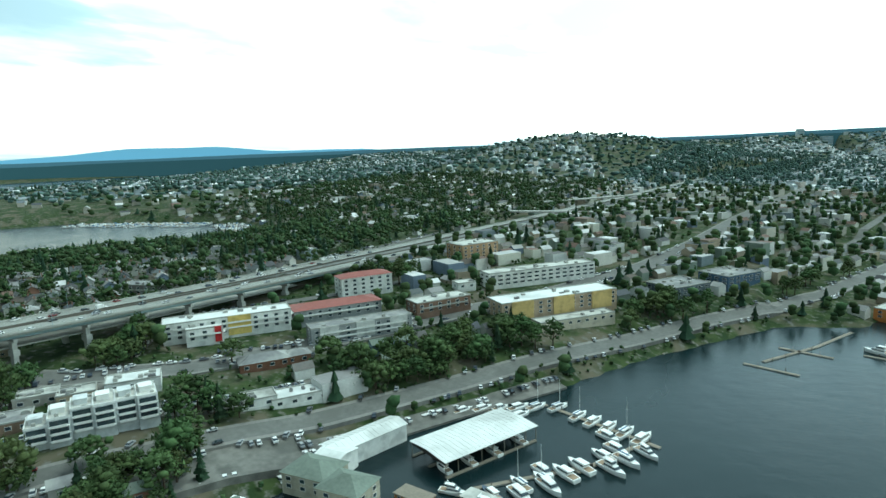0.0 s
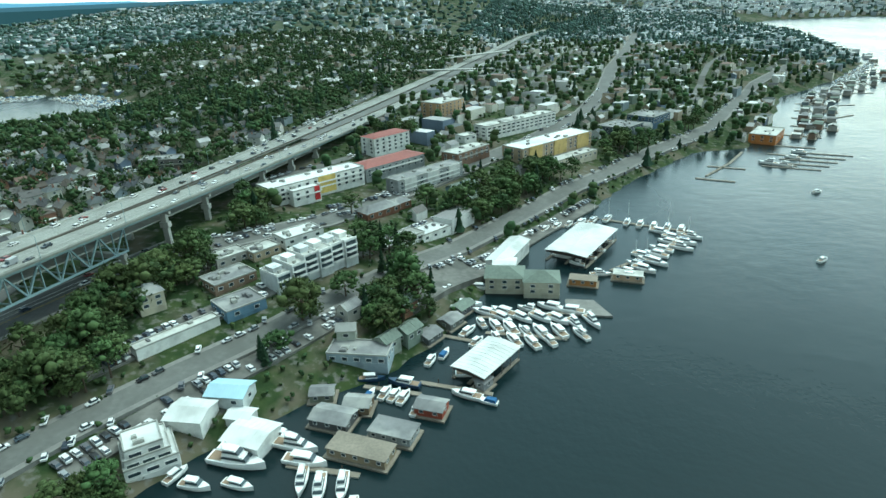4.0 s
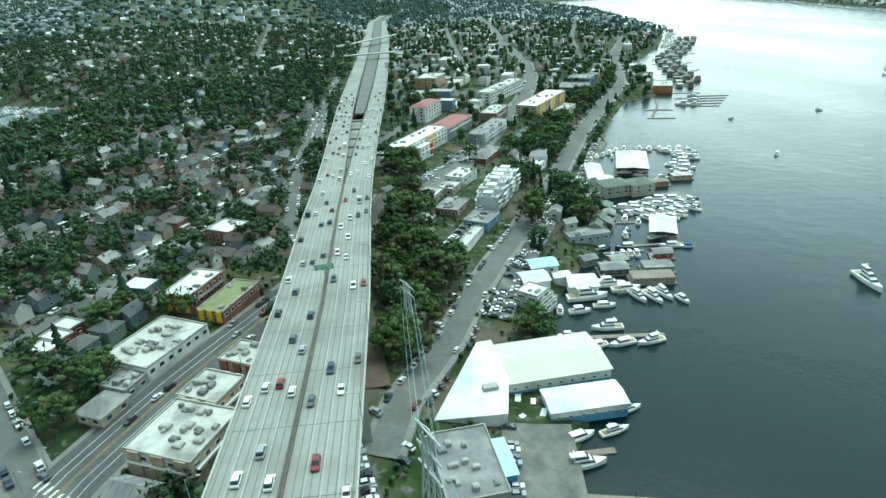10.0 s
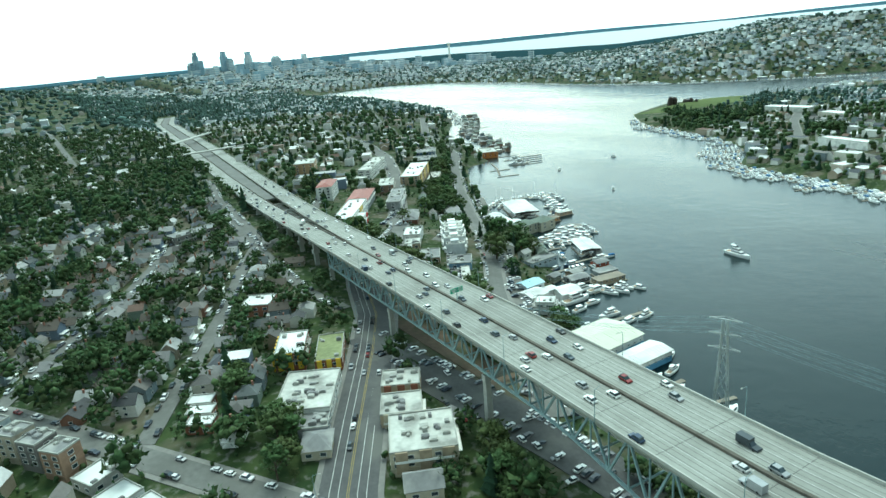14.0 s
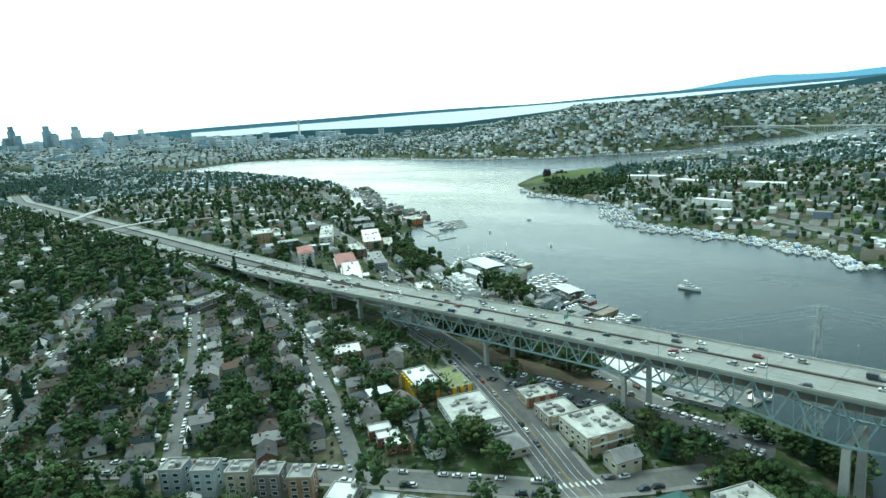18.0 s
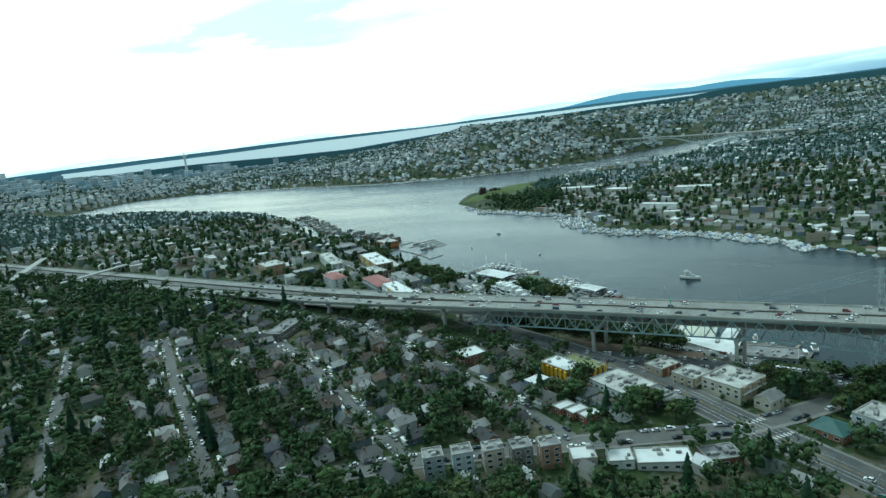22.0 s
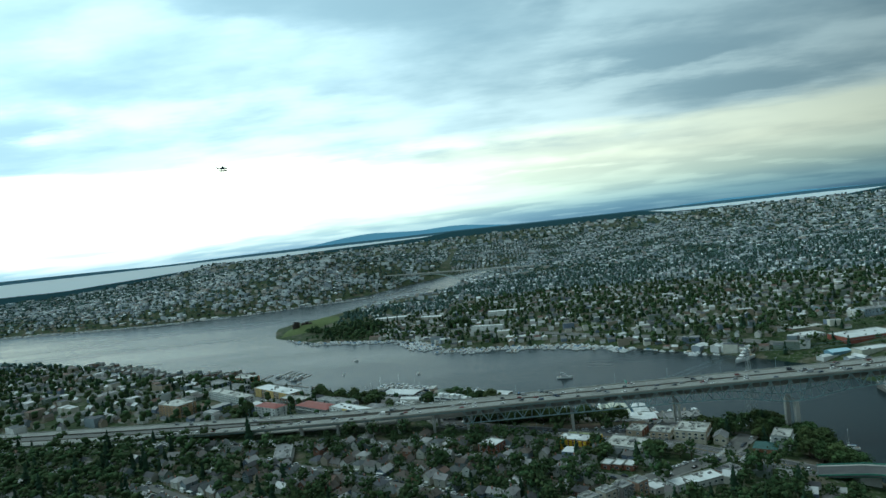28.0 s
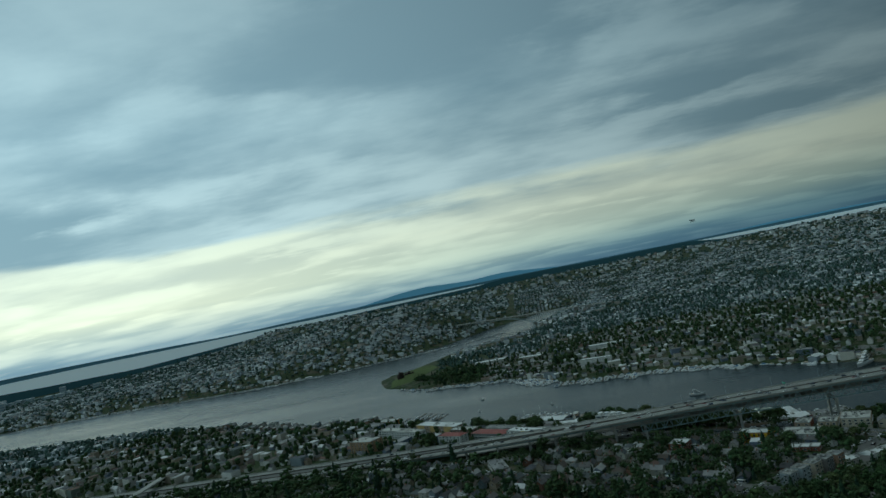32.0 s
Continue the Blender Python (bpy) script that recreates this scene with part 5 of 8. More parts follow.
placed = 0
NEAR_STREETS = [(4, 0), (5, 0), (6, 0), (7, 0), (3, 0), (8, 0), (1, 0)]
for idx, _ in NEAR_STREETS:
    nm, w, m, path = STREETS[idx]
    for row in (0, 1):
        for x, y, dx, dy in path_points(path, 12.5):
            for s in (-1, 1):
                if placed >= 176 or y > 560:
                    continue
                off = w / 2 + 9.5 + row * 22 + rnd.uniform(-1, 1.5)
                px, py = x - dy * off * s, y + dx * off * s
                if not free(px, py, 5.2):
                    continue
                turn = math.degrees(math.atan2(dx * s, -dy * s)) + rnd.uniform(-3, 3) + rnd.choice((0, 0, 90))
                src = rnd.choice(HOUSES)
                m4 = pose(px, py, gz(px, py), 0, 0, turn)
                if src["used"]:
                    copy_thing(src, m4)
                else:
                    src.matrix_basis, src["used"] = m4, 1
                TAKEN.append((px, py, 6.0))
                placed += 1
for hs in HOUSES:
    del hs["used"]

# ---- crowns ----
ICO_V, ICO_F = [], []
g = (1 + 5 ** 0.5) / 2
for a in (-1, 1):
    for b in (-g, g):
        ICO_V += [(0, a, b), (a, b, 0), (b, 0, a)]
ICO_V = np.array(ICO_V) / math.hypot(1, g)
for i in range(12):
    for j in range(i + 1, 12):
        for l in range(j + 1, 12):
            p, q, r = ICO_V[i], ICO_V[j], ICO_V[l]
            if max(np.linalg.norm(p - q), np.linalg.norm(q - r), np.linalg.norm(p - r)) < 1.1:
                ICO_F.append((i, j, l) if np.dot(np.cross(q - p, r - p), p + q + r) > 0 else (i, l, j))


def crown_template(seed, clumps, radius, tall, leaves=0, small=1.0):
    """A broad crown of many clumps with gaps, and loose leaf sprays on its outline."""
    r = np.random.RandomState(seed)
    v, f = [], []
    for k in range(clumps):
        a, e = r.uniform(0, 6.28), r.uniform(-0.35, 1.0)
        d = radius * r.uniform(0.35, 0.78) if clumps > 3 else radius * 0.35
        c = np.array([math.cos(a) * d * math.cos(e), math.sin(a) * d * math.cos(e), tall * (0.55 + 0.36 * math.sin(e))])
        s = radius * r.uniform(0.26, 0.46) * (1.5 if clumps <= 3 else small)
        pts = ICO_V * (s * r.uniform(0.65, 1.3, (12, 1))) * (1, 1, 0.8) + c
        f += [(x + len(v), y + len(v), z + len(v)) for x, y, z in ICO_F]
        v += pts.tolist()
    for k in range(leaves):
        a, e = r.uniform(0, 6.28), math.asin(r.uniform(-0.4, 1))
        d = radius * r.uniform(0.75, 1.05)
        c = np.array([math.cos(a) * d * math.cos(e), math.sin(a) * d * math.cos(e), tall * (0.55 + 0.45 * math.sin(e))])
        q = c + r.normal(0, radius * 0.13, (3, 3))
        f.append((len(v), len(v) + 1, len(v) + 2))
        v += q.tolist()
    return v, f, [0] * len(f)


def conifer_template(seed, tiers, radius, tall, sides=7):
    """A conifer of drooping, ragged tiers."""
    r = np.random.RandomState(seed)
    v, f = [], []
    for k in range(tiers):
        z0, z1 = tall * (0.10 + 0.78 * k / tiers), tall * (0.10 + 0.78 * k / tiers + 1.25 / tiers)
        w = radius * (1 - k / tiers) ** 0.8 + radius * 0.08
        o = len(v)
        for i in range(sides):
            a = 6.283 * (i + r.uniform(-0.3, 0.3)) / sides
            s = w * r.uniform(0.6, 1.2)
            v.append((math.cos(a) * s, math.sin(a) * s, z0 + r.uniform(-0.03, 0.05) * tall))
        v += [(r.uniform(-0.2, 0.2), r.uniform(-0.2, 0.2), min(z1, tall)), (0, 0, z0 + 0.02 * tall)]
        f += [(o + i, o + (i + 1) % sides, o + sides) for i in range(sides)]
        f += [(o + (i + 1) % sides, o + i, o + sides + 1) for i in range(sides)]
    return v, f, [0] * len(f)

# ---- single trees ----
def make_tree(name, label, crown, tall, bark_r, mat, limbs=True):
    s = Shape()
    trunk_top = tall * (0.55 if limbs else 0.9)
    s.tube((0, 0, -1), (0.1, 0, trunk_top * 0.5), bark_r, bark_r * 0.7).tube((0.1, 0, trunk_top * 0.5), (0.0, 0.15, trunk_top), bark_r * 0.7, bark_r * 0.35)
    if limbs:
        for k in range(5):
            a = k * 1.26 + 0.4
            s.tube((0, 0, tall * (0.3 + 0.04 * k)), (math.cos(a) * tall * 0.28, math.sin(a) * tall * 0.28, tall * (0.55 + 0.05 * k)), bark_r * 0.4, bark_r * 0.12, 5)
    t = tagged(link(name, s.mesh("trunk", M_BARK)), label, "tree", "trees by the water and streets")
    v, f, _ = crown
    link("crown", mesh_of("crown", v, f, mat, smooth=limbs), t)
    return t


def rich_crown(seed, radius, tall):
    """Many small clumps round a loose, lopsided frame, with leaf sprays between."""
    r = np.random.RandomState(seed)
    v, f = [], []
    lean = r.normal(0, 0.1, 2) * radius
    for k in range(30):
        a, e = r.uniform(0, 6.28), math.asin(r.uniform(-0.45, 1))
        d = radius * r.uniform(0.5, 0.95) * (1 + 0.25 * math.sin(a * 2 + seed))
        c = np.array([math.cos(a) * math.cos(e) * d + lean[0], math.sin(a) * math.cos(e) * d + lean[1], tall * (0.58 + 0.38 * math.sin(e) * r.uniform(0.7, 1.05))])
        pts = ICO_V * (radius * r.uniform(0.15, 0.30) * r.uniform(0.6, 1.35, (12, 1))) * (1, 1, 0.75) + c
        f += [(x + len(v), y + len(v), z + len(v)) for x, y, z in ICO_F]
        v += pts.tolist()
    for k in range(260):
        a, e = r.uniform(0, 6.28), math.asin(r.uniform(-0.5, 1))
        d = radius * r.uniform(0.6, 1.12)
        c = np.array([math.cos(a) * math.cos(e) * d + lean[0], math.sin(a) * math.cos(e) * d + lean[1], tall * (0.58 + 0.42 * math.sin(e))])
        q = c + r.normal(0, radius * 0.09, (3, 3))
        f.append((len(v), len(v) + 1, len(v) + 2))
        v += q.tolist()
    return v, f, 0


TREES = [make_tree("tree", "broad green leafy tree with an uneven crown", rich_crown(21, 4.6, 10), 10, 0.32, M_LEAF),
         make_tree("tree", "tall leafy tree with a ragged crown", rich_crown(22, 4.0, 12.5), 12.5, 0.35, M_LEAF),
         make_tree("tree", "low spreading leafy tree", rich_crown(23, 4.8, 8), 8, 0.28, M_LEAF),
         make_tree("tree", "slender leafy street tree", rich_crown(24, 2.8, 8.5), 8.5, 0.2, M_LEAF),
         make_tree("tree", "tall dark conifer with drooping tiers", conifer_template(25, 11, 3.3, 20, 11), 20, 0.35, M_PINE, False),
         make_tree("tree", "narrow dark conifer with ragged tiers", conifer_template(26, 9, 2.3, 15, 10), 15, 0.28, M_PINE, False)]
first_use = {id(t): True for t in TREES}
tr = random.Random(9)
tree_count = 0


def plant(x, y, kinds=(0, 1, 2, 3), size=(0.75, 1.25), reach=1.5):
    global tree_count
    if tree_count >= 520 or not free(x, y, reach):
        return
    src = TREES[tr.choice(kinds)]
    s = tr.uniform(*size)
    m = pose(x, y, gz(x, y), 0, 0, tr.uniform(0, 360)) @ Matrix.Diagonal((s, s, s * tr.uniform(0.85, 1.15), 1))
    if first_use[id(src)]:
        src.matrix_basis, first_use[id(src)] = m, False
    else:
        copy_thing(src, m)
    TAKEN.append((x, y, 2.2 * s))
    tree_count += 1


def grove(n, x0, y0, x1, y1, half, kinds=(0, 1, 2), size=(0.75, 1.3)):
    """Trees along a strip from one place to another."""
    l = math.hypot(x1 - x0, y1 - y0)
    for _ in range(n):
        d, o = tr.random(), tr.uniform(-half, half)
        plant(x0 + (x1 - x0) * d - (y1 - y0) / l * o, y0 + (y1 - y0) * d + (x1 - x0) / l * o, kinds, size)


for x, y, k, s in [(-222, 109, 0, 1.5), (-232, 88, 2, 1.2), (-206, 133, 4, 0.9), (-197, 129, 0, 1.3), (-190, 122, 1, 1.3), (-201, 137, 1, 1.2), (-240, 56, 4, 0.8), (-235, 86, 0, 1.4), (-226, 111, 0, 1.6), (-196, 88, 1, 1.2), (-188, 115, 1, 1.4), (-243, 59, 4, 0.8), (-204, 103, 1, 1.0), (-252, 195, 0, 1.7), (-246, 203, 1, 1.2), (-211, 137, 5, 1.1), (-238, 64, 0, 0.9)]:
    plant(x, y, (k,), (s, s), -4.0)
grove(40, -354, -78, -336, -36, 11)
grove(84, -340, -32, -302, 62, 19)          # bank below the bridge
grove(50, -322, 55, -300, 130, 12, (0, 1, 2))
grove(26, -275, -22, -262, -12, 9, (0, 2), (0.6, 0.95))   # knoll by the boatyard
grove(6, -303, -14, -290, 4, 3, (3, 2), (0.4, 0.7))
grove(34, -204, 92, -186, 132, 14, (0, 0, 1, 1, 5), (0.8, 1.15))     # trees behind the marina
grove(90, -190, 222, -115, 335, 19, (0, 0, 1, 1, 2, 5), (0.8, 1.3))
grove(34, -110, 330, -40, 440, 12, (0, 1, 3))
grove(16, -230, 150, -200, 175, 8, (0, 1, 5))
grove(16, -300, 150, -285, 175, 7, (0, 2))
grove(30, -312, 150, -300, 290, 9, (0, 1, 2))      # slope between the freeway and the white block
grove(26, -282, 300, -240, 400, 12, (0, 1, 5))
grove(18, -215, 60, -180, 125, 12, (0, 1, 3, 5), (0.7, 1.1))
grove(22, -10, 455, 70, 600, 10, (0, 1))
grove(20, -455, -70, -440, -30, 7, (0, 1, 3), (0.7, 1.0))
grove(26, -458, -20, -440, 20, 8, (0, 1, 2), (0.8, 1.15))
grove(22, -375, -130, -355, -75, 8, (0, 2), (0.6, 0.9))
grove(150, -425, -180, -345, -168, 20, (0, 1, 2), (0.8, 1.3))
grove(50, -402, -150, -378, -105, 12, (0, 1, 2), (0.7, 1.1))
grove(40, -462, -205, -440, -160, 12, (0, 1, 2), (0.8, 1.2))
grove(14, -578, 40, -562, -60, 8, (0, 1, 2, 2), (0.9, 1.3))
grove(26, -640, 160, -580, 80, 14, (0, 1, 2), (0.9, 1.3))


# ---- boats ----
def hull_shape(length, beam, free_b, stern=0.85, sections=7):
    s, v, f = Shape(), [], []
    for i in range(sections):
        t = i / (sections - 1)
        x = -length / 2 + length * t
        w = beam / 2 * (stern + (1 - stern) * min(1, t * 3)) * (1 - max(0, (t - 0.45) / 0.55) ** 2.2)
        z = free_b * (1 + 0.35 * t * t)
        w = max(w, 0.03)
        v += [(x, -w * 0.7, -0.5), (x, -w, z * 0.45), (x, -w, z), (x, w, z), (x, w, z * 0.45), (x, w * 0.7, -0.5)]
    for i in range(sections - 1):
        o = 6 * i
        f += [(o + j, o + j + 6, o + (j + 1) % 6 + 6, o + (j + 1) % 6) for j in range(6)]
    f += [(0, 1, 2, 3, 4, 5), tuple(6 * (sections - 1) + j for j in (5, 4, 3, 2, 1, 0))]
    return s.add(v, [tuple(reversed(q)) for q in f])


def cabin_shape(x0, x1, w, z0, z1, rake=0.8):
    v = [(x0, -w, z0), (x1, -w, z0), (x1, w, z0), (x0, w, z0), (x0 + 0.2, -w * 0.86, z1), (x1 - rake, -w * 0.8, z1), (x1 - rake, w * 0.8, z1), (x0 + 0.2, w * 0.86, z1)]
    return Shape().add(v, [(3, 2, 1, 0), (4, 5, 6, 7), (0, 1, 5, 4), (1, 2, 6, 5), (2, 3, 7, 6), (3, 0, 4, 7)])


M_COCKPIT = surface("teak_deck", (0.30, 0.22, 0.15), 0.8, 2.0, 0.2)
M_CANVAS = surface("blue_canvas", (0.04, 0.12, 0.26), 0.9, 1.5, 0.15)
M_DARK_HULL = surface("dark_blue_hull", (0.03, 0.06, 0.11), 0.3, 1.0, 0.1, spec=0.5)


def make_boat(name, label, length, beam, decks, mast=False, cover=False, hull_mat=None):
    fb = 0.09 * length + 0.35
    b = tagged(link(name, hull_shape(length, beam, fb).mesh("hull", hull_mat or M_HULL)), label, "boat", "moored boats")
    part("cockpit", Shape().box(-length * 0.46, -beam * 0.36, fb * 0.98, -length * 0.2, beam * 0.36, fb + 0.06), M_COCKPIT, b)
    z, x0, x1, w = fb, -length * 0.22, length * 0.24, beam * 0.36
    for d in range(decks):
        h = 1.0 + 0.045 * length
        part("window_band", cabin_shape(x0 + 0.05, x1 - 0.1, w * 1.02, z + h * 0.42, z + h * 0.82, 0.35 * h), M_GLASS, b)
        part("cabin", cabin_shape(x0, x1, w, z, z + h, 0.8 * h), M_HULL, b)
        z, x0, x1, w = z + h, x0 + 0.3, x1 - 0.13 * length, w * 0.82
    if decks:
        part("roof", Shape().box(x0 - 0.1 * length, -w * 1.05, z + 0.02, x1, w * 1.05, z + 0.14), M_HULL, b)
    if decks > 1:
        part("radar_arch", Shape().beam((x0, -w, z), (x0 - 0.3, -w * 0.8, z + 1.4), 0.25, 0.15).beam((x0, w, z), (x0 - 0.3, w * 0.8, z + 1.4), 0.25, 0.15).beam((x0 - 0.3, -w * 0.8, z + 1.4), (x0 - 0.3, w * 0.8, z + 1.4), 0.25, 0.15), M_HULL, b)
    if mast:
        part("mast", Shape().tube((length * 0.08, 0, fb), (length * 0.08, 0, length * 1.25), 0.12, 0.07, 6), M_WHITE, b)
        part("boom", Shape().tube((length * 0.08, 0, fb + 1.7), (-length * 0.36, 0, fb + 1.7), 0.2, 0.2, 6), M_CANVAS, b)
    if cover:
        part("canvas_cover", cabin_shape(-length * 0.45, length * 0.1, beam * 0.4, fb, fb + 1.1, 1.0), M_CANVAS, b)
    return b


BOATS = {"cruiser": make_boat("motor_boat", "white motor cruiser moored at a dock", 12, 3.9, 1), "fly": make_boat("motor_yacht", "white flybridge motor yacht moored at a dock", 17, 5.0, 2),
         "small": make_boat("motor_boat", "small white motor boat at a dock", 7.5, 2.6, 1), "sail": make_boat("sailing_boat", "white sailing boat with bare mast", 11, 3.4, 1, mast=True),
         "cover": make_boat("motor_boat", "white boat under a blue canvas cover", 8, 2.7, 0, cover=True), "ship": make_boat("motor_yacht", "large white yacht with three decks", 25, 6.2, 3),
         "dark": make_boat("motor_boat", "dark-hulled wooden launch tied at a dock", 10, 3.0, 1, hull_mat=M_DARK_HULL)}
boat_used = set()


def moor(kind, x, y, turn, size=1.0):
    src = BOATS[kind]
    m = pose(x, y, 0, 0, 0, turn) @ Matrix.Scale(size * 1.12, 4)
    if kind in boat_used:
        return copy_thing(src, m)
    boat_used.add(kind)
    src.matrix_basis = m
    return src


moor("ship", -87, -16, -100, 0.78)
tagged(BOATS["ship"], "white three-deck yacht under way on the open lake", "boat")
tagged(moor("ship", -78, -262, 128, 1.7), "large white passenger vessel moored at the north shore", "boat")
for x, y, t in [(-418, -196, 60), (-426, -204, 62), (-434, -198, 60), (-410, -212, 65)]:
    moor("sail", x, y, t, 1.0)
for k, x, y, t, s in [("fly", -234, -21, 170, 0.8), ("cruiser", -246, -34, 185, 0.95), ("cruiser", -233, -35, 185, 0.9), ("fly", -220, -37, 185, 0.8), ("small", -255, -22, 170, 1),
                      ("fly", -206, 3, -78, 0.8), ("fly", -199, 0, -78, 0.85), ("fly", -192, 2, -80, 0.8), ("fly", -214, 19, -8, 1.0), ("cruiser", -208, 12, -5, 1.1), ("cruiser", -222, 24, 0, 0.9),
                      ("small", -249, 1, 70, 1), ("small", -240, -3, -5, 1.2), ("cover", -196, 52, 75, 0.9), ("small", -190, 53, 75, 1), ("small", -186, 52, 75, 1), ("small", -182, 51, 75, 1.05), ("dark", -198, 62, 10, 1.0), ("dark", -184, 60, 170, 1.1), ("small", -176, 78, 75, 1),
                      ("cover", -171, 84, 75, 1), ("cruiser", -158, 55, 165, 0.9), ("cover", -150, 52, 165, 1), ("small", -176, 44, 80, 0.9), ("cruiser", -158, 70, 10, 0.9),
                      ("cruiser", -157, 123, 160, 0.9), ("cruiser", -148, 124, 150, 1), ("fly", -136, 128, 155, 0.7), ("cruiser", -125, 131, 160, 1), ("cruiser", -116, 128, 170, 1), ("fly", -114, 115, -60, 0.75), ("fly", -106, 118, -62, 0.8),
                      ("cruiser", -122, 108, 120, 0.95), ("cruiser", -130, 106, 120, 1), ("fly", -137, 106, 120, 0.7), ("cruiser", -144, 108, 120, 1), ("cruiser", -151, 110, 120, 0.9), ("small", -158, 112, 120, 1), ("cruiser", -166, 130, 5, 1),
                      ("small", -150, 100, 120, 1), ("cruiser", -142, 98, 122, 0.9), ("cruiser", -134, 97, 122, 0.9), ("small", -126, 99, 120, 1.1), ("cruiser", -162, 150, 0, 0.9),
                      ("sail", -74, 256, 70, 0.9), ("cruiser", -66, 253, 70, 0.9), ("cruiser", -58, 250, 72, 0.9), ("sail", -50, 247, 70, 1), ("cruiser", -42, 244, 70, 1), ("fly", -38, 232, -35, 0.75), ("sail", -44, 222, -30, 1), ("fly", -48, 213, -30, 0.85),
                      ("cruiser", -60, 210, 150, 1), ("cruiser", -64, 202, 150, 1), ("sail", -70, 194, 150, 0.9), ("sail", -77, 187, 150, 0.9), ("cruiser", -66, 190, -35, 1), ("cruiser", -74, 180, -35, 1), ("dark", -84, 176, 150, 1), ("fly", -98, 172, 5, 0.7),
                      ("cruiser", -128, 240, 60, 0.8), ("cruiser", -120, 246, 60, 0.8), ("small", -112, 250, 60, 1), ("cruiser", -104, 254, 60, 0.9), ("sail", -96, 258, 62, 0.9), ("sail", -86, 262, 62, 0.9), ("small", -136, 232, 60, 1),
                      ("cruiser", -96, 232, 64, 0.8), ("cruiser", -92, 222, 154, 0.8), ("cruiser", -98, 208, 154, 0.8), ("cruiser", -104, 196, 154, 0.8), ("small", -110, 186, 154, 1), ("cruiser", -118, 196, -26, 0.8),
                      ("fly", 62, 412, 150, 0.95), ("fly", 72, 406, 150, 0.8), ("cruiser", 88, 432, 150, 0.9), ("cruiser", 100, 452, 150, 0.9),
                      ("cruiser", -291, -62, 70, 0.8), ("small", -286, -66, 70, 1), ("cruiser", -284, -73, 60, 0.8), ("small", -293, -74, 30, 1), ("fly", -262, -88, 8, 0.7), ("cruiser", -276, -88, 10, 0.9), ("fly", -280, -101, -3, 1.0), ("cruiser", -300, -90, 20, 0.9),
                      ("small", -306, -97, 30, 1), ("fly", -252, -78, 8, 0.7), ("cruiser", -290, -122, 10, 1), ("cruiser", -276, -128, 10, 1),
                      ("fly", -231, 9, -6, 1.25), ("cruiser", -226, -1, -10, 0.8), ("small", -186, -6, -78, 1), ("cruiser", -170, 112, 60, 0.8), ("cruiser", -163, 104, 60, 0.8), ("small", -158, 95, 60, 1), ("cruiser", -148, 118, -40, 0.9), ("cruiser", -139, 119, -40, 0.9),
                      ("cruiser", -130, 120, -40, 0.9), ("cruiser", -122, 119, -40, 0.9), ("fly", -112, 106, 125, 0.7), ("small", -174, 124, 40, 1), ("cruiser", -56, 240, -30, 0.9), ("cruiser", -50, 230, -30, 0.9), ("cruiser", -54, 222, 150, 0.9), ("cruiser", -72, 200, -32, 0.9), ("fly", -82, 168, -4, 0.8),
                      ("cruiser", -140, 226, 60, 0.8), ("small", -146, 220, 60, 1), ("small", -108, 240, 62, 0.9), ("cruiser", -100, 246, 62, 0.8), ("small", 25, 200, 40, 0.9), ("small", 70, 330, 20, 0.8), ("small", 175, 330, 100, 0.9)]:
    moor(k, x, y, t, s)


# ---- docks, floats and covered moorings ----
def dock(x0, y0, x1, y1, width=2.2):
    """A floating walk of planks on piles."""
    l = math.hypot(x1 - x0, y1 - y0)
    d = tagged(empty("dock", pose(x0, y0, 0, 0, 0, math.degrees(math.atan2(y1 - y0, x1 - x0)))), "weathered timber dock on piles", "dock", "docks along the shore")
    part("float", Shape().box(0, -width / 2, -0.3, l, width / 2, 0.45), M_CONC, d)
    n = min(6, max(3, int(l / 5)))
    for i in range(n):
        a, b = l * i / n + 0.03, l * (i + 1) / n - 0.03
        part("plank_panel", Shape().box(a, -width / 2 - 0.05, 0.455, b, width / 2 + 0.05, 0.55), M_WOOD, d)
    for i in range(max(2, int(l / 12))):
        u = l * (i + 0.5) / max(2, int(l / 12))
        part("pile", Shape().tube((u, width / 2 + 0.25, -3), (u, width / 2 + 0.25, 2.4), 0.2, 0.2, 7), M_BARK, d)
    return d


for a in [(-250, -25, -211, -33, 2.6), (-214, 10, -188, 8), (-178, 62, -148, 57), (-200, 57, -176, 54), (-160, 118, -110, 128), (-155, 104, -118, 102), (-90, 262, -34, 240), (-40, 244, -60, 206), (-56, 214, -92, 178),
          (10, 403, 38, 393), (-8, 365, 20, 355), (30, 412, 2, 372), (30, 412, 52, 454), (88, 480, 120, 468), (72, 448, 102, 436), (56, 420, 82, 404), (-307, -93, -266, -97, 2.6), (-292, -112, -262, -122), (-130, 236, -92, 264),
          (274, 792, 312, 791), (182, 606, 220, 632), (200, 690, 250, 700), (-176, 100, -160, 96), (-66, 372, -52, 366)]:
    dock(*a)


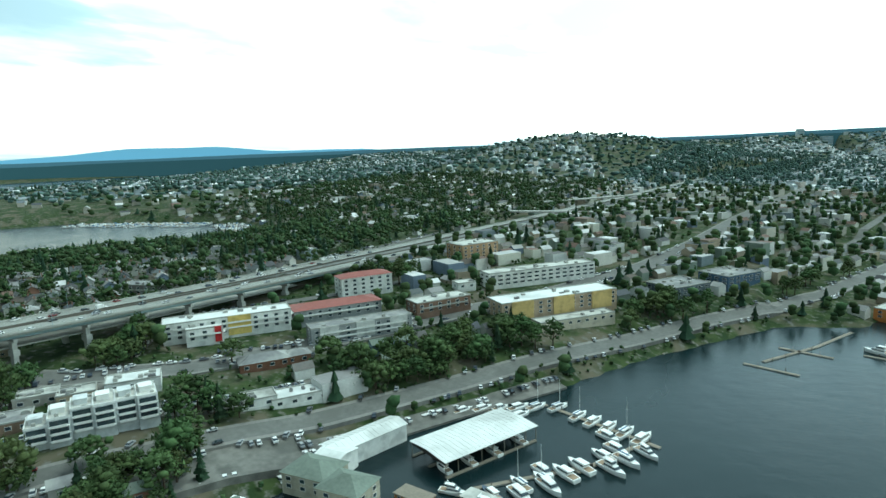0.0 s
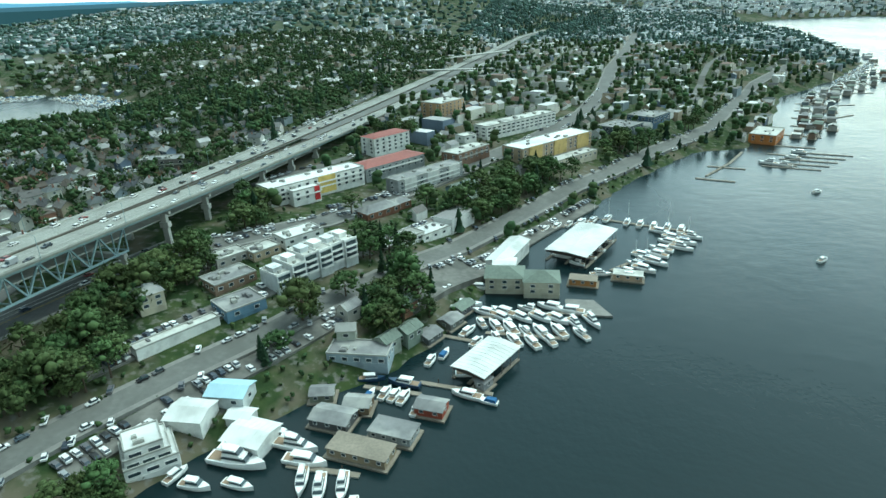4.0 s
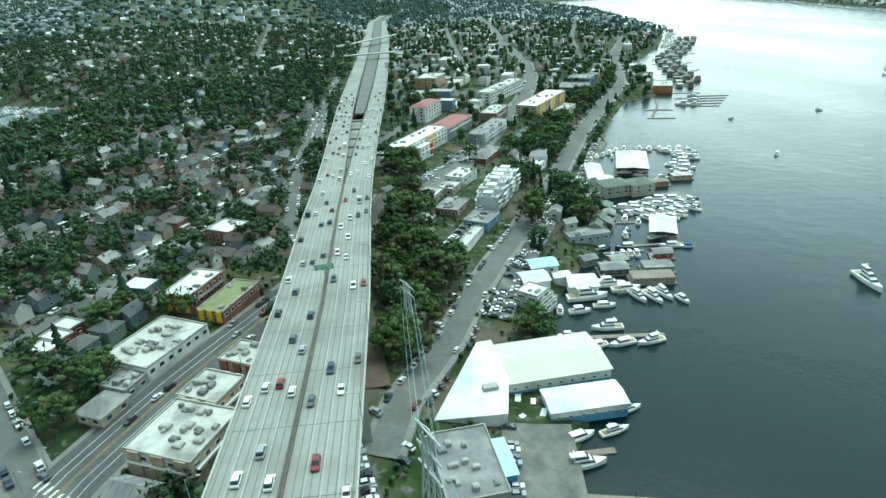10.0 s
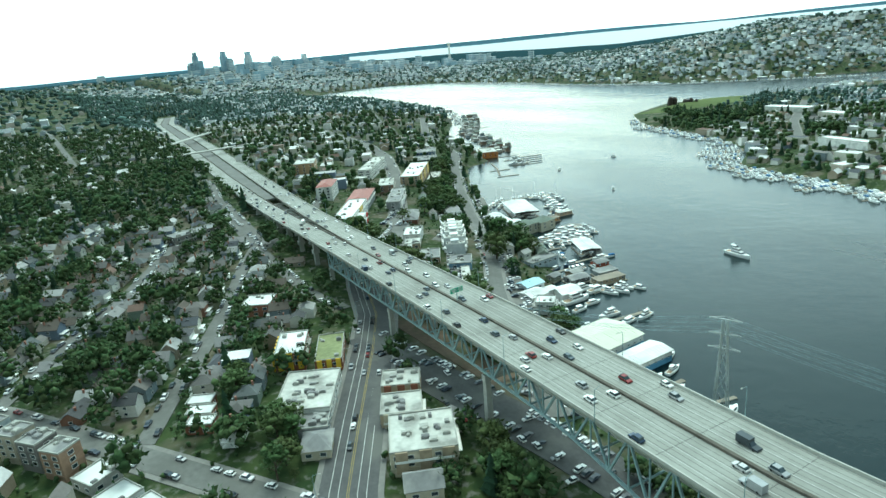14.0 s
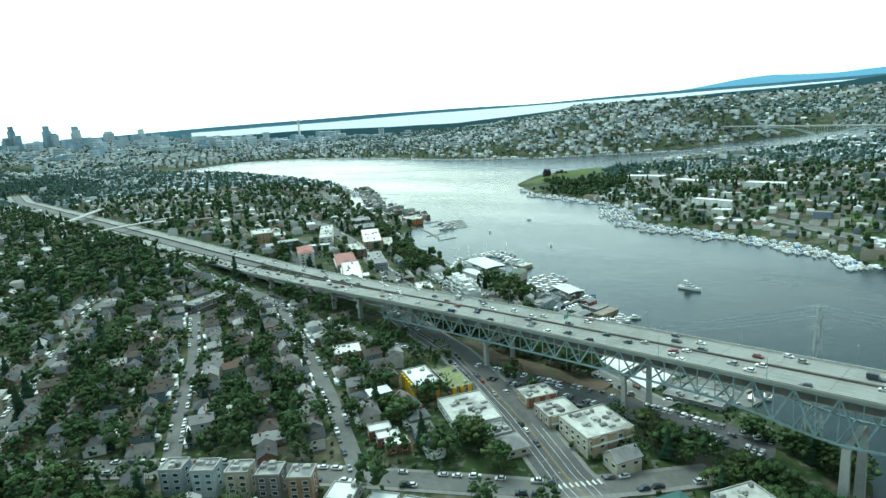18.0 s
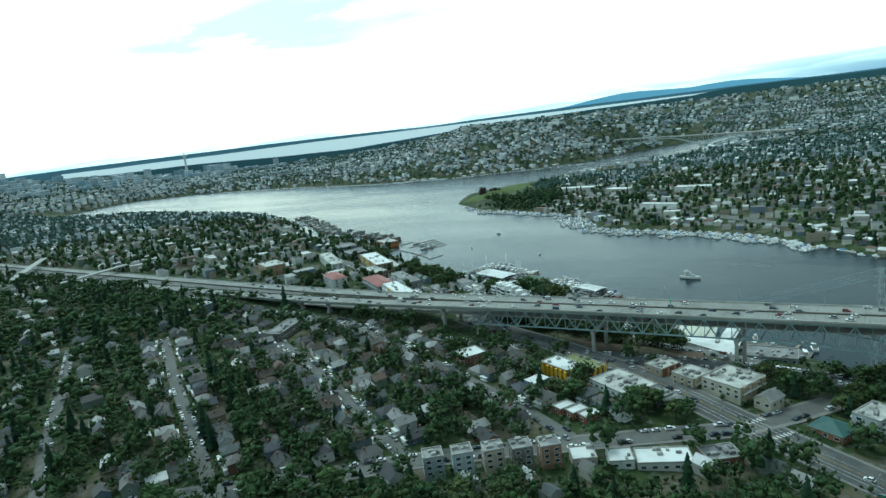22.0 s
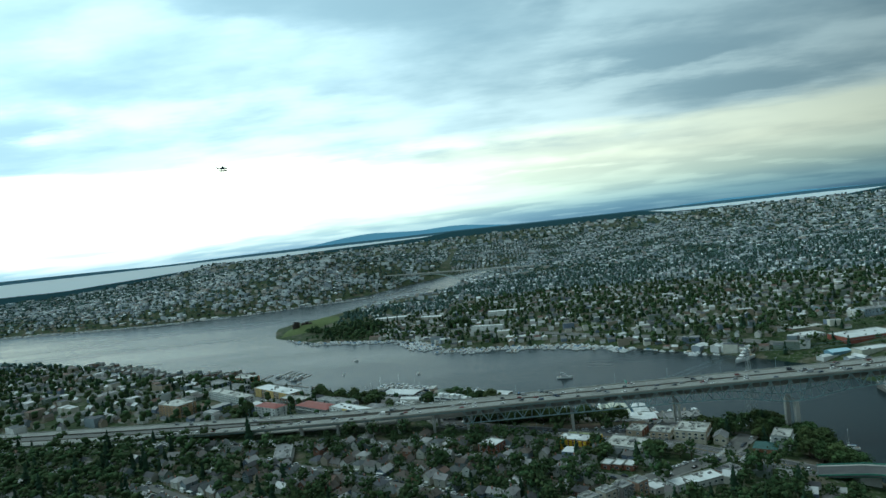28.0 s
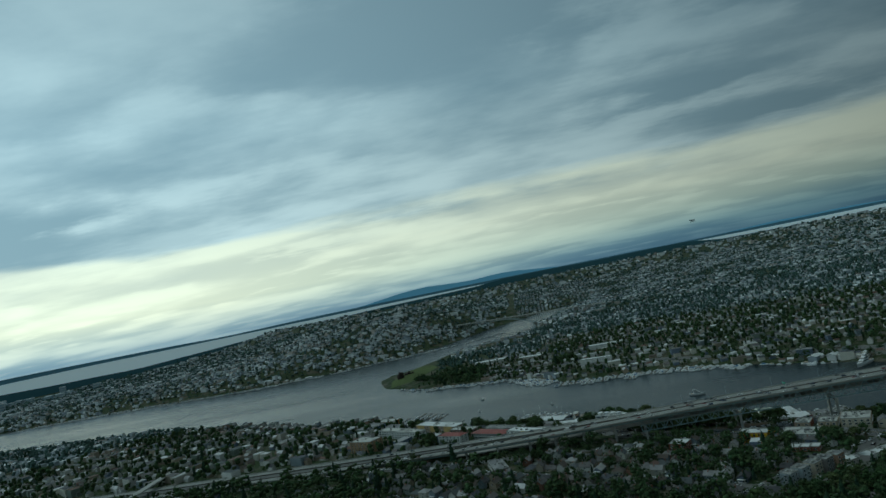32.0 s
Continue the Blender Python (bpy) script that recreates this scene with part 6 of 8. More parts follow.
def covered_mooring(x, y, length, width, turn, z):
    top = tagged(empty("covered_mooring", pose(x, y, 0, 0, 0, turn)), "open-sided boat shelter with white metal roof over the water", "boat shelter")
    lx, wy = length / 2, width / 2
    part("roof", Shape().gable(-lx, -wy, lx, wy, z - 0.8, 1.0, 0.8), M_METAL_ROOF, top)
    rib = Shape()
    for i in range(int(length / 2.5)):
        u = -lx + 1.2 + 2.5 * i
        rib.beam((u, -wy - 0.7, z - 0.76), (u, 0, z + 0.24), 0.12, 0.08).beam((u, wy + 0.7, z - 0.76), (u, 0, z + 0.24), 0.12, 0.08)
    part("roof_seams", rib, M_METAL_ROOF, top)
    for i in range(int(length / 6) + 1):
        for v in (-wy, wy):
            u = -lx + length * i / int(length / 6)
            part("post", Shape().box(u - 0.12, v - 0.12, -2, u + 0.12, v + 0.12, z - 0.8), M_WOOD, top)
    for v in (-wy, 0, wy):
        part("walkway", Shape().box(-lx, v - 0.8, -0.2, lx, v + 0.8, 0.5), M_WOOD, top)
    part("end_wall", Shape().box(-lx - 0.1, -wy, z - 2.4, -lx + 0.1, wy, z - 0.8), M_DARK_WOOD, top, "dark boarded gable end")


M_DARK_WOOD = surface("dark_boards", (0.06, 0.05, 0.045), 0.9, 1.5, 0.25)
covered_mooring(-106, 208, 50, 24, 65, 8)
covered_mooring(-152, 75, 27, 15, 62, 7)


def float_home(x, y, l, w, turn, wall, roof, kind="gable", h=3.7):
    b = tagged(empty("floating_home", pose(x, y, 0, 0, 0, turn)), "small floating home on a raft among the docks", "house", "floating homes")
    part("raft", Shape().box(-l / 2 - 1.2, -w / 2 - 1.2, -0.4, l / 2 + 1.2, w / 2 + 1.2, 0.6), M_WOOD, b)
    part("wall", Shape().box(-l / 2, -w / 2, 0.6, l / 2, w / 2, h), paint(wall), b)
    part("roof", Shape().gable(-l / 2, -w / 2, l / 2, w / 2, h + 0.15, 1.5, 0.5) if kind == "gable" else Shape().box(-l / 2 - 0.4, -w / 2 - 0.4, h, l / 2 + 0.4, w / 2 + 0.4, h + 0.35), roof, b)
    windows(b, l, w, 1, 2.6, 3, 3.6, (1.7, 1.4))


for i, (x, y, l, w, t, wall, roof, kind) in enumerate([
        (-170, 44, 11, 8, -10, (0.30, 0.08, 0.05), M_GREY_ROOF, "gable"), (-181, 29, 16, 9, -12, (0.30, 0.32, 0.32), M_GREY_ROOF, "flat"), (-190, 18, 22, 9, -12, (0.30, 0.24, 0.16), M_WOOD, "flat"),
        (-205, 34, 15, 10, -10, (0.10, 0.10, 0.10), M_GREY_ROOF, "gable"), (-198, 43, 10, 8, 0, (0.22, 0.16, 0.10), M_GREY_ROOF, "gable"), (-214, 48, 9, 7, 10, (0.25, 0.26, 0.20), M_GREY_ROOF, "gable"),
        (-180, 96, 10, 8, 60, (0.12, 0.13, 0.13), M_GREY_ROOF, "gable"), (-172, 110, 10, 8, 60, (0.20, 0.20, 0.18), M_GREY_ROOF, "gable"), (-168, 124, 11, 7, 60, (0.14, 0.14, 0.15), M_SAGE_ROOF, "gable"),
        (-108, 160, 14, 7, -8, (0.45, 0.22, 0.08), M_WOOD, "flat"), (-84, 168, 15, 7, -10, (0.55, 0.40, 0.28), M_GRAVEL_ROOF, "flat"), (-152, 62, 6, 5, 60, (0.3, 0.3, 0.3), M_GREY_ROOF, "flat"),
        (150, 560, 14, 10, 60, (0.40, 0.36, 0.30), M_GREY_ROOF, "gable"), (172, 600, 16, 11, 60, (0.30, 0.20, 0.14), M_GREY_ROOF, "flat"), (196, 660, 14, 10, 60, (0.35, 0.33, 0.30), M_GREY_ROOF, "gable"), (215, 720, 16, 10, 60, (0.45, 0.42, 0.36), M_GREY_ROOF, "gable"),
        (250, 770, 16, 10, 60, (0.30, 0.28, 0.25), M_GREY_ROOF, "gable"), (280, 830, 15, 10, 60, (0.40, 0.38, 0.34), M_GREY_ROOF, "gable"), (320, 880, 15, 10, 60, (0.36, 0.32, 0.26), M_GREY_ROOF, "gable")]):
    float_home(x, y, l, w, t, wall, roof, kind)
fh = random.Random(77)
for px, py, n in [(112, 528, 4), (134, 574, 5), (150, 618, 5), (168, 664, 6), (186, 712, 5), (208, 758, 6), (240, 800, 6), (276, 842, 6), (312, 888, 5), (350, 940, 6), (390, 1000, 6)]:
    ux, uy = 0.90, -0.43   # piers run out from the shore
    dock(px, py, px + ux * (10 + 12 * n / 2), py + uy * (10 + 12 * n / 2), 2.6)
    for k in range(n):
        sgn = 1 if k % 2 else -1
        d = 12 + 12 * (k // 2) * 1.15
        x, y = px + ux * d - uy * 8.6 * sgn, py + uy * d + ux * 8.6 * sgn
        w = fh.uniform(7, 9.5)
        hb = tagged(empty("floating_home", pose(x, y, 0, 0, 0, -25.5 + fh.choice((0, 90)))), fh.choice(("grey shingled floating home beside a pier", "brown timber floating home beside a pier", "pale floating home beside a pier")), "house", "floating homes")
        part("raft", Shape().box(-w / 2 - 0.8, -w / 2 - 0.8, -0.4, w / 2 + 0.8, w / 2 + 0.8, 0.6), M_WOOD, hb)
        tall = fh.uniform(3.6, 6.5)
        part("wall", Shape().box(-w / 2, -w / 2 * 0.85, 0.6, w / 2, w / 2 * 0.85, tall), paint(fh.choice(((0.42, 0.40, 0.36), (0.26, 0.18, 0.13), (0.60, 0.59, 0.55), (0.24, 0.28, 0.30)))), hb)
        part("roof", Shape().gable(-w / 2, -w / 2 * 0.85, w / 2, w / 2 * 0.85, tall + 0.15, 1.8, 0.5) if k % 3 else Shape().box(-w / 2 - 0.3, -w / 2 * 0.85 - 0.3, tall, w / 2 + 0.3, w / 2 * 0.85 + 0.3, tall + 0.3), fh.choice((M_GREY_ROOF, M_GRAVEL_ROOF, M_SAGE_ROOF)), hb)
for k in range(5):  # a comb of finger docks beside the orange restaurant
    x, y = 54 + 11 * k, 405 + 12 * k
    dock(x, y, x + 42, y - 14, 1.8)
tagged(part("pavement_quay", Shape().prism([(-118, 124), (-96, 124), (-104, 140), (-118, 140)], -0.5, 1.0), M_PAVE, None), "concrete quay beside the hall", "quay", kind="structure")


# ---- cars ----
def make_car(name, label, l=4.5, w=1.8, tall=1.45, box=False):
    prof = [(-l / 2, 0.35), (-l / 2, 0.85), (-l * 0.46, 0.95), (l * 0.22, 0.98), (l * 0.48, 0.78), (l / 2, 0.6), (l / 2, 0.35)]
    body = Shape()
    v = [(x, -w / 2, z) for x, z in prof] + [(x, w / 2, z) for x, z in prof]
    n = len(prof)
    body.add(v, [tuple(range(n)), tuple(range(2 * n - 1, n - 1, -1))] + [(i, n + i, n + (i + 1) % n, (i + 1) % n) for i in range(n)])
    if box:
        body.box(-l / 2, -w / 2, 0.9, l * 0.12, w / 2, tall + 0.7)
    else:
        body.box(-l * 0.30, -w * 0.40, tall - 0.08, l * 0.06, w * 0.40, tall)
    c = tagged(link(name, body.mesh("body", M_CAR)), label, "car", "traffic and parked cars")
    part("glasshouse", cabin_shape(-l * 0.42, l * 0.25, w * 0.46, 0.93, tall - 0.06, l * 0.16), M_GLASS, c)
    wheels = Shape()
    for x in (-l * 0.31, l * 0.31):
        for y in (-w / 2 + 0.08, w / 2 - 0.08):
            wheels.tube((x, y - 0.11, 0.33), (x, y + 0.11, 0.33), 0.33, 0.33, 9)
    part("wheels", wheels, M_TYRE, c)["kind"] = "stuff"
    return c


CARS = [make_car("car", "saloon car on the roadway"), make_car("car", "tall family car on the roadway", 4.8, 1.95, 1.75), make_car("van", "box van on the roadway", 6.5, 2.2, 2.0, True)]
car_used = set()
cr = random.Random(17)


def drive(x, y, z, turn, kind=None):
    kind = cr.choice((0, 0, 0, 1, 1, 1, 2 if cr.random() < 0.25 else 0)) if kind is None else kind
    m = pose(x, y, z, 0, 0, turn) @ Matrix.Scale(1.0, 4)
    if kind in car_used:
        copy_thing(CARS[kind], m)
    else:
        car_used.add(kind)
        CARS[kind].matrix_basis = m


for s in (-1, 1):
    for lane in range(4):
        y = -330 + cr.uniform(0, 30)
        while y < 440:
            off = s * (gap(y) + 1.0 + 3.75 * (lane + 0.5))
            p, q = road_way(y, off), road_way(y + 3, off)
            turn = math.degrees(math.atan2(q.y - p.y, q.x - p.x)) + (180 if s > 0 else 0)
            drive(p.x, p.y, p.z + 0.02, turn)
            y += cr.uniform(15, 62) if s < 0 else cr.uniform(22, 84)


PARKED = []


def kerb_cars(path, off, share, y_max=400, y_min=-200):
    for x, y, dx, dy in path_points(path, 6.2):
        if cr.random() < share and y_min < y < y_max:
            px, py = x - dy * off, y + dx * off
            PARKED.append((px, py))
            drive(px, py, max(gz(px, py), gz(x, y) - 0.3) + 0.5, math.degrees(math.atan2(dy, dx)) + cr.choice((0, 180)), cr.choice((0, 1)))


kerb_cars(STREETS[4][3], 3.2, 0.4, 190)
kerb_cars(STREETS[5][3], -3.2, 0.35, 190)
kerb_cars(STREETS[0][3], 5.2, 0.32, 170)
kerb_cars(STREETS[0][3], -5.4, 0.16, 170)
kerb_cars(STREETS[2][3], 8.6, 0.25)
kerb_cars(STREETS[2][3], 2.0, 0.15)
kerb_cars(STREETS[2][3], -5.2, 0.15)
kerb_cars(STREETS[3][3], 4.2, 0.35, 120, -90)
lot = tagged(part("pavement_parking_lot", ribbon([(-356, -150), (-362, -110), (-372, -60), (-378, -20), (-379, 20)], 24, 0.34), M_ASPH, None), "asphalt car park below the bridge", "car park", kind="structure")
for k in range(24):
    x, y = cr.choice((-384, -378, -366, -360)) + cr.uniform(-1, 1), -146 + cr.randrange(40) * 3.1
    x += (y + 60) * -0.14
    if free(x, y, 1.0, False) or abs(x - float(road_x(y))) < 25:
        drive(x, y, gz(x, y) + 0.5, cr.choice((80, 170)), cr.choice((0, 1)))


# ---- pylons, wires, lamps and the sign ----
def pylon(x, y, top_z, base_z, arms=(0.0, 3.5), reach=6.0):
    t = tagged(empty("pylon", pose(x, y, base_z, 0, 0, -70)), "grey steel lattice power pylon", "pylon")
    h = top_z - base_z
    r = lambda z: 0.052 * h * (1 - z / h) ** 1.2 + 0.7
    lv = [h * k / 9 for k in range(10)]
    for sx, sy in ((-1, -1), (1, -1), (1, 1), (-1, 1)):
        leg = Shape()
        for a, b in zip(lv, lv[1:]):
            leg.beam((sx * r(a), sy * r(a), a), (sx * r(b), sy * r(b), b), 0.34, 0.34)
        part("leg", leg, M_GALV, t)
    for a, b in zip(lv, lv[1:]):
        s = Shape()
        for (ax, ay), (bx, by) in (((-1, -1), (1, -1)), ((1, -1), (1, 1)), ((1, 1), (-1, 1)), ((-1, 1), (-1, -1))):
            s.beam((ax * r(a), ay * r(a), a), (bx * r(b), by * r(b), b), 0.14, 0.14).beam((bx * r(a), by * r(a), a), (ax * r(b), ay * r(b), b), 0.14, 0.14)
        part("bracing", s, M_GALV, t)
    for d in arms:
        part("cross_arm", Shape().beam((-reach, 0, h - d), (reach, 0, h - d), 0.3, 0.35).beam((-reach, 0, h - d), (0, 0, h - d + 1.2), 0.15, 0.15).beam((reach, 0, h - d), (0, 0, h - d + 1.2), 0.15, 0.15), M_GALV, t)
    return t


PYLONS = [(-328, -25, 40, gz(-328, -25)), (-341, -162, 79, 0.5), (-318, -372, 79, 2.0)]
pylon(*PYLONS[0])
pylon(*PYLONS[1], arms=(0.0, 5.0, 10.0), reach=4.8)


def wire(a, b, sag, name="power_line"):
    c = bpy.data.curves.new(name, "CURVE")
    c.dimensions, c.bevel_depth, c.bevel_resolution = "3D", 0.035, 0
    s = c.splines.new("POLY")
    s.points.add(12)
    for i in range(13):
        t = i / 12
        p = Vector(a).lerp(Vector(b), t)
        s.points[i].co = (p.x, p.y, p.z - 4 * sag * t * (1 - t), 1)
    c.materials.append(M_STEEL)
    return c


line = tagged(empty("power_line"), "thin grey cables between the pylons", "cable")
for d in (0.0, 3.5):
    for k in (-6, -3, 3, 6):
        c, s = math.cos(radians(-70)) * k, math.sin(radians(-70)) * k
        (x0, y0, z0, _), (x1, y1, z1, _), (x2, y2, z2, _) = PYLONS
        link("cable", wire((x0 + c, y0 + s, z0 - d), (x1 + c, y1 + s, z1 - d), 3), line)
        link("cable", wire((x1 + c, y1 + s, z1 - d), (x2 + c, y2 + s, z2 - d), 6), line)


def lamp_post(x, y, z, turn, h=10.5):
    t = tagged(empty("street_lamp", pose(x, y, z, 0, 0, turn)), "grey steel lamp post with a curved arm", "lamp post", "road lamps")
    part("pole", Shape().tube((0, 0, 0), (0, 0, h), 0.13, 0.08, 7), M_STEEL, t)
    part("arm", Shape().tube((0, 0, h), (2.4, 0, h + 0.6), 0.07, 0.05, 6), M_STEEL, t)
    part("lamp_head", Shape().box(2.3, -0.18, h + 0.5, 3.1, 0.18, h + 0.68), M_CONC, t)


for k, y in enumerate(range(-190, 420, 48)):
    for s in (-1, 1):
        p = road_way(y + 12 * s, s * (HALF + gap(y) + 0.35))
        lamp_post(p.x, p.y, p.z - 0.3, 0 if s < 0 else 180)
for x, y, dx, dy in path_points(STREETS[2][3], 34):
    lamp_post(x - dy * 11.2, y + dx * 11.2, gz(x - dy * 11.2, y + dx * 11.2), math.degrees(math.atan2(-dx, dy)), 9)


def sign_gantry(y):
    p = road_way(y, 0)
    t = tagged(empty("road_sign", pose(p.x, p.y, p.z, 0, 0, 3)), "green overhead freeway sign on a steel post", "road sign")
    part("post", Shape().tube((0, 0, 0), (0, 0, 7.4), 0.25, 0.2, 8), M_STEEL, t)
    part("cross_beam", Shape().beam((-3.4, 0, 6.0), (3.4, 0, 6.0), 0.3, 0.4), M_STEEL, t)
    for x0, x1 in ((-3.6, -0.3), (0.3, 3.4)):
        pn = part("sign_panel", Shape().box(x0, -0.25, 5.0, x1, -0.05, 7.2), M_GREEN_SIGN, t)
        for zz, ww in ((6.75, 0.7), (6.1, 0.85), (5.45, 0.5)):
            m = (x0 + x1) / 2
            part("sign_line", Shape().box(m - (x1 - x0) * ww / 2, -0.30, zz - 0.18, m + (x1 - x0) * ww / 2, -0.255, zz + 0.18), M_LINE, pn)


sign_gantry(-42)

# ---- woods and far houses, many at once ----
def merged(name, templates, spots, mats, label, category, soft=False):
    """One mesh of many copies. spots: rows of template, x, y, z, turn, sx, sz."""
    vs, fs, mi, o = [], [], [], 0
    spots = np.asarray(spots, float)
    for t, (v, f, i) in enumerate(templates):
        rows = spots[spots[:, 0] == t]
        if not len(rows):
            continue
        v, f, i = np.asarray(v, float), np.asarray(f, int), np.asarray(i, int)
        c, s = np.cos(rows[:, 4])[:, None], np.sin(rows[:, 4])[:, None]
        x, y = v[None, :, 0] * rows[:, 5:6], v[None, :, 1] * rows[:, 5:6]
        q = np.stack([x * c - y * s + rows[:, 1:2], x * s + y * c + rows[:, 2:3], v[None, :, 2] * rows[:, 6:7] + rows[:, 3:4]], 2)
        vs.append(q.reshape(-1, 3))
        fs.append((f[None] + (o + np.arange(len(rows)) * len(v))[:, None, None]).reshape(-1, f.shape[1]))
        mi.append(np.tile(i, len(rows)))
        o += len(rows) * len(v)
    v, f, i = np.concatenate(vs), np.concatenate(fs), np.concatenate(mi)
    me = bpy.data.meshes.new(name)
    me.vertices.add(len(v))
    me.vertices.foreach_set("co", v.ravel())
    me.loops.add(f.size)
    me.loops.foreach_set("vertex_index", f.ravel().astype(np.int32))
    me.polygons.add(len(f))
    me.polygons.foreach_set("loop_start", (np.arange(len(f)) * f.shape[1]).astype(np.int32))
    me.polygons.foreach_set("material_index", i.astype(np.int32))
    for m in mats:
        me.materials.append(m)
    me.update(calc_edges=True)
    me.polygons.foreach_set("use_smooth", np.full(len(f), soft))
    tagged(link(name, me), label, category, kind="stuff")


def house_template(l, w, h, rise, flat=False):
    v = [(-l, -w, -4), (l, -w, -4), (l, w, -4), (-l, w, -4), (-l, -w, h), (l, -w, h), (l, w, h), (-l, w, h)]
    f = [(0, 1, 5), (0, 5, 4), (1, 2, 6), (1, 6, 5), (2, 3, 7), (2, 7, 6), (3, 0, 4), (3, 4, 7)]
    i = [0] * 8
    o = 0.06 * l
    if flat:
        v += [(-l, -w, h), (l, -w, h), (l, w, h), (-l, w, h)]
        f += [(8, 9, 10), (8, 10, 11)]
        i += [1, 1]
    else:
        v += [(-l, 0, h + rise * 0.97), (l, 0, h + rise * 0.97)]
        f += [(4, 8, 7), (5, 6, 9)]
        i += [0, 0]
        v += [(-l - o, -w - o, h - 0.1), (l + o, -w - o, h - 0.1), (l + o, 0, h + rise), (-l - o, 0, h + rise), (l + o, w + o, h - 0.1), (-l - o, w + o, h - 0.1)]
        f += [(10, 11, 12), (10, 12, 13), (13, 12, 14), (13, 14, 15)]
        i += [1] * 4
    return v, f, i


RS = np.random.RandomState(11)


def lattice(x0, x1, y0, y1, sx, sy, turn, jitter=0.25):
    c, s = math.cos(radians(turn)), math.sin(radians(turn))
    cx, cy = (x0 + x1) / 2, (y0 + y1) / 2
    r = math.hypot(x1 - x0, y1 - y0) / 2
    u, v = np.meshgrid(np.arange(-r, r, sx), np.arange(-r, r, sy))
    u, v = u.ravel() + RS.uniform(-jitter, jitter, u.size) * sx, v.ravel() + RS.uniform(-jitter, jitter, v.size) * sy
    x, y = cx + u * c - v * s, cy + u * s + v * c
    ok = (x > x0) & (x < x1) & (y > y0) & (y < y1)
    return x[ok], y[ok]


def clear(x, y, reach):
    """Which of many places are dry and off the roads and the large things."""
    wet, near = inside(x, y, LAKE)
    ok = ~wet & (near > reach * 0.7 + 2)
    half = HALF + np.interp(y, [90, 350, 900], [0, 6, 10]) + reach + 1
    ok &= (np.abs(x - road_x(y)) > half) | (y > 1950)
    t = np.array(TAKEN)
    for q in range(0, len(t), 50):
        d = np.hypot(x[:, None] - t[q:q + 50, 0], y[:, None] - t[q:q + 50, 1])
        w = t[q:q + 50, 2]
        ok &= (d > np.where(w <= 6.6, w * 0.55, w * 0.88) + reach).all(1)
    for q in range(0, len(ROAD_SAMPLES), 200):
        r = ROAD_SAMPLES[q:q + 200]
        ok &= (np.hypot(x[:, None] - r[:, 0], y[:, None] - r[:, 1]) > r[:, 2] + reach).all(1)
    return ok


CANAL_BANK = [(820, 640), (1067, 515), (1180, 405), (1225, 285), (1362, 236), (1593, 178), (1560, 70), (1290, 130), (1080, 260), (930, 430), (780, 520)]
WOODED_RIDGE = [(-620, 2150), (-330, 1420), (-90, 1330), (60, 1700), (160, 2500), (0, 3100), (-500, 3000)]
ROW_GARDENS = [(-545, 45), (-567, 31), (-501, -92), (-480, -82)]


def open_land(x, y):
    """Low banks of the canal and the gardens behind the row of flats, where no tall tree stands."""
    return inside(x, y, CANAL_BANK)[0] | inside(x, y, ROW_GARDENS)[0]


HOUSE_T = [house_template(5.5, 4.2, 5.5, 3.0), house_template(6.5, 4.5, 5.0, 3.2), house_template(5, 5, 6, 2.6), house_template(8, 6, 8.5, 0, True), house_template(12, 7, 10, 0, True), house_template(6, 4.5, 3.4, 2.6)]
ZONES = [  # x0 x1 y0 y1, house spacing, turn, share of houses, share of flats
    (-900, -380, -150, 620, 15, 24, 61, 0.60, 0.04), (-300, 480, 180, 1500, 15, 23, 60, 0.72, 0.30), (-330, 600, 1500, 2700, 18, 26, 62, 0.8, 0.45),
    (-384, -304, 60, 640, 16, 24, 80, 0.30, 0.08), (-1100, -280, 620, 1300, 17, 26, 75, 0.55, 0.05), (-2700, -150, 1300, 4200, 27, 34, 88, 0.36, 0.08), (-2900, -950, 800, 2600, 34, 42, 60, 0.22, 0.05), (-5000, 600, 4000, 5300, 60, 70, 60, 0.25, 0.1), (-4200, -2700, 2600, 4600, 60, 70, 40, 0.2, 0.1),
    (1300, 2000, 190, 420, 22, 28, 70, 0.5, 0.3), (-150, 600, 2700, 4300, 30, 36, 60, 0.7, 0.5), (600, 2400, 2700, 5000, 28, 34, 60, 0.85, 0.75), (1150, 2000, 400, 3000, 19, 26, 70, 0.66, 0.35), (2000, 3600, 300, 3600, 30, 36, 88, 0.42, 0.2), (3600, 4700, -3000, 3500, 55, 65, 88, 0.45, 0.2),
    (60, 1300, -1400, 480, 15.5, 24, 88, 0.72, 0.08), (-350, 3700, -3600, -1400, 30, 38, 88, 0.6, 0.1), (1300, 3700, -1400, 260, 22, 30, 88, 0.66, 0.15), (-420, 60, -1400, -380, 17, 26, 88, 0.55, 0.3), (-140, 60, -380, -150, 16, 25, 60, 0.6, 0.4),
]
house_spots, tree_near, tree_far = [], [], []
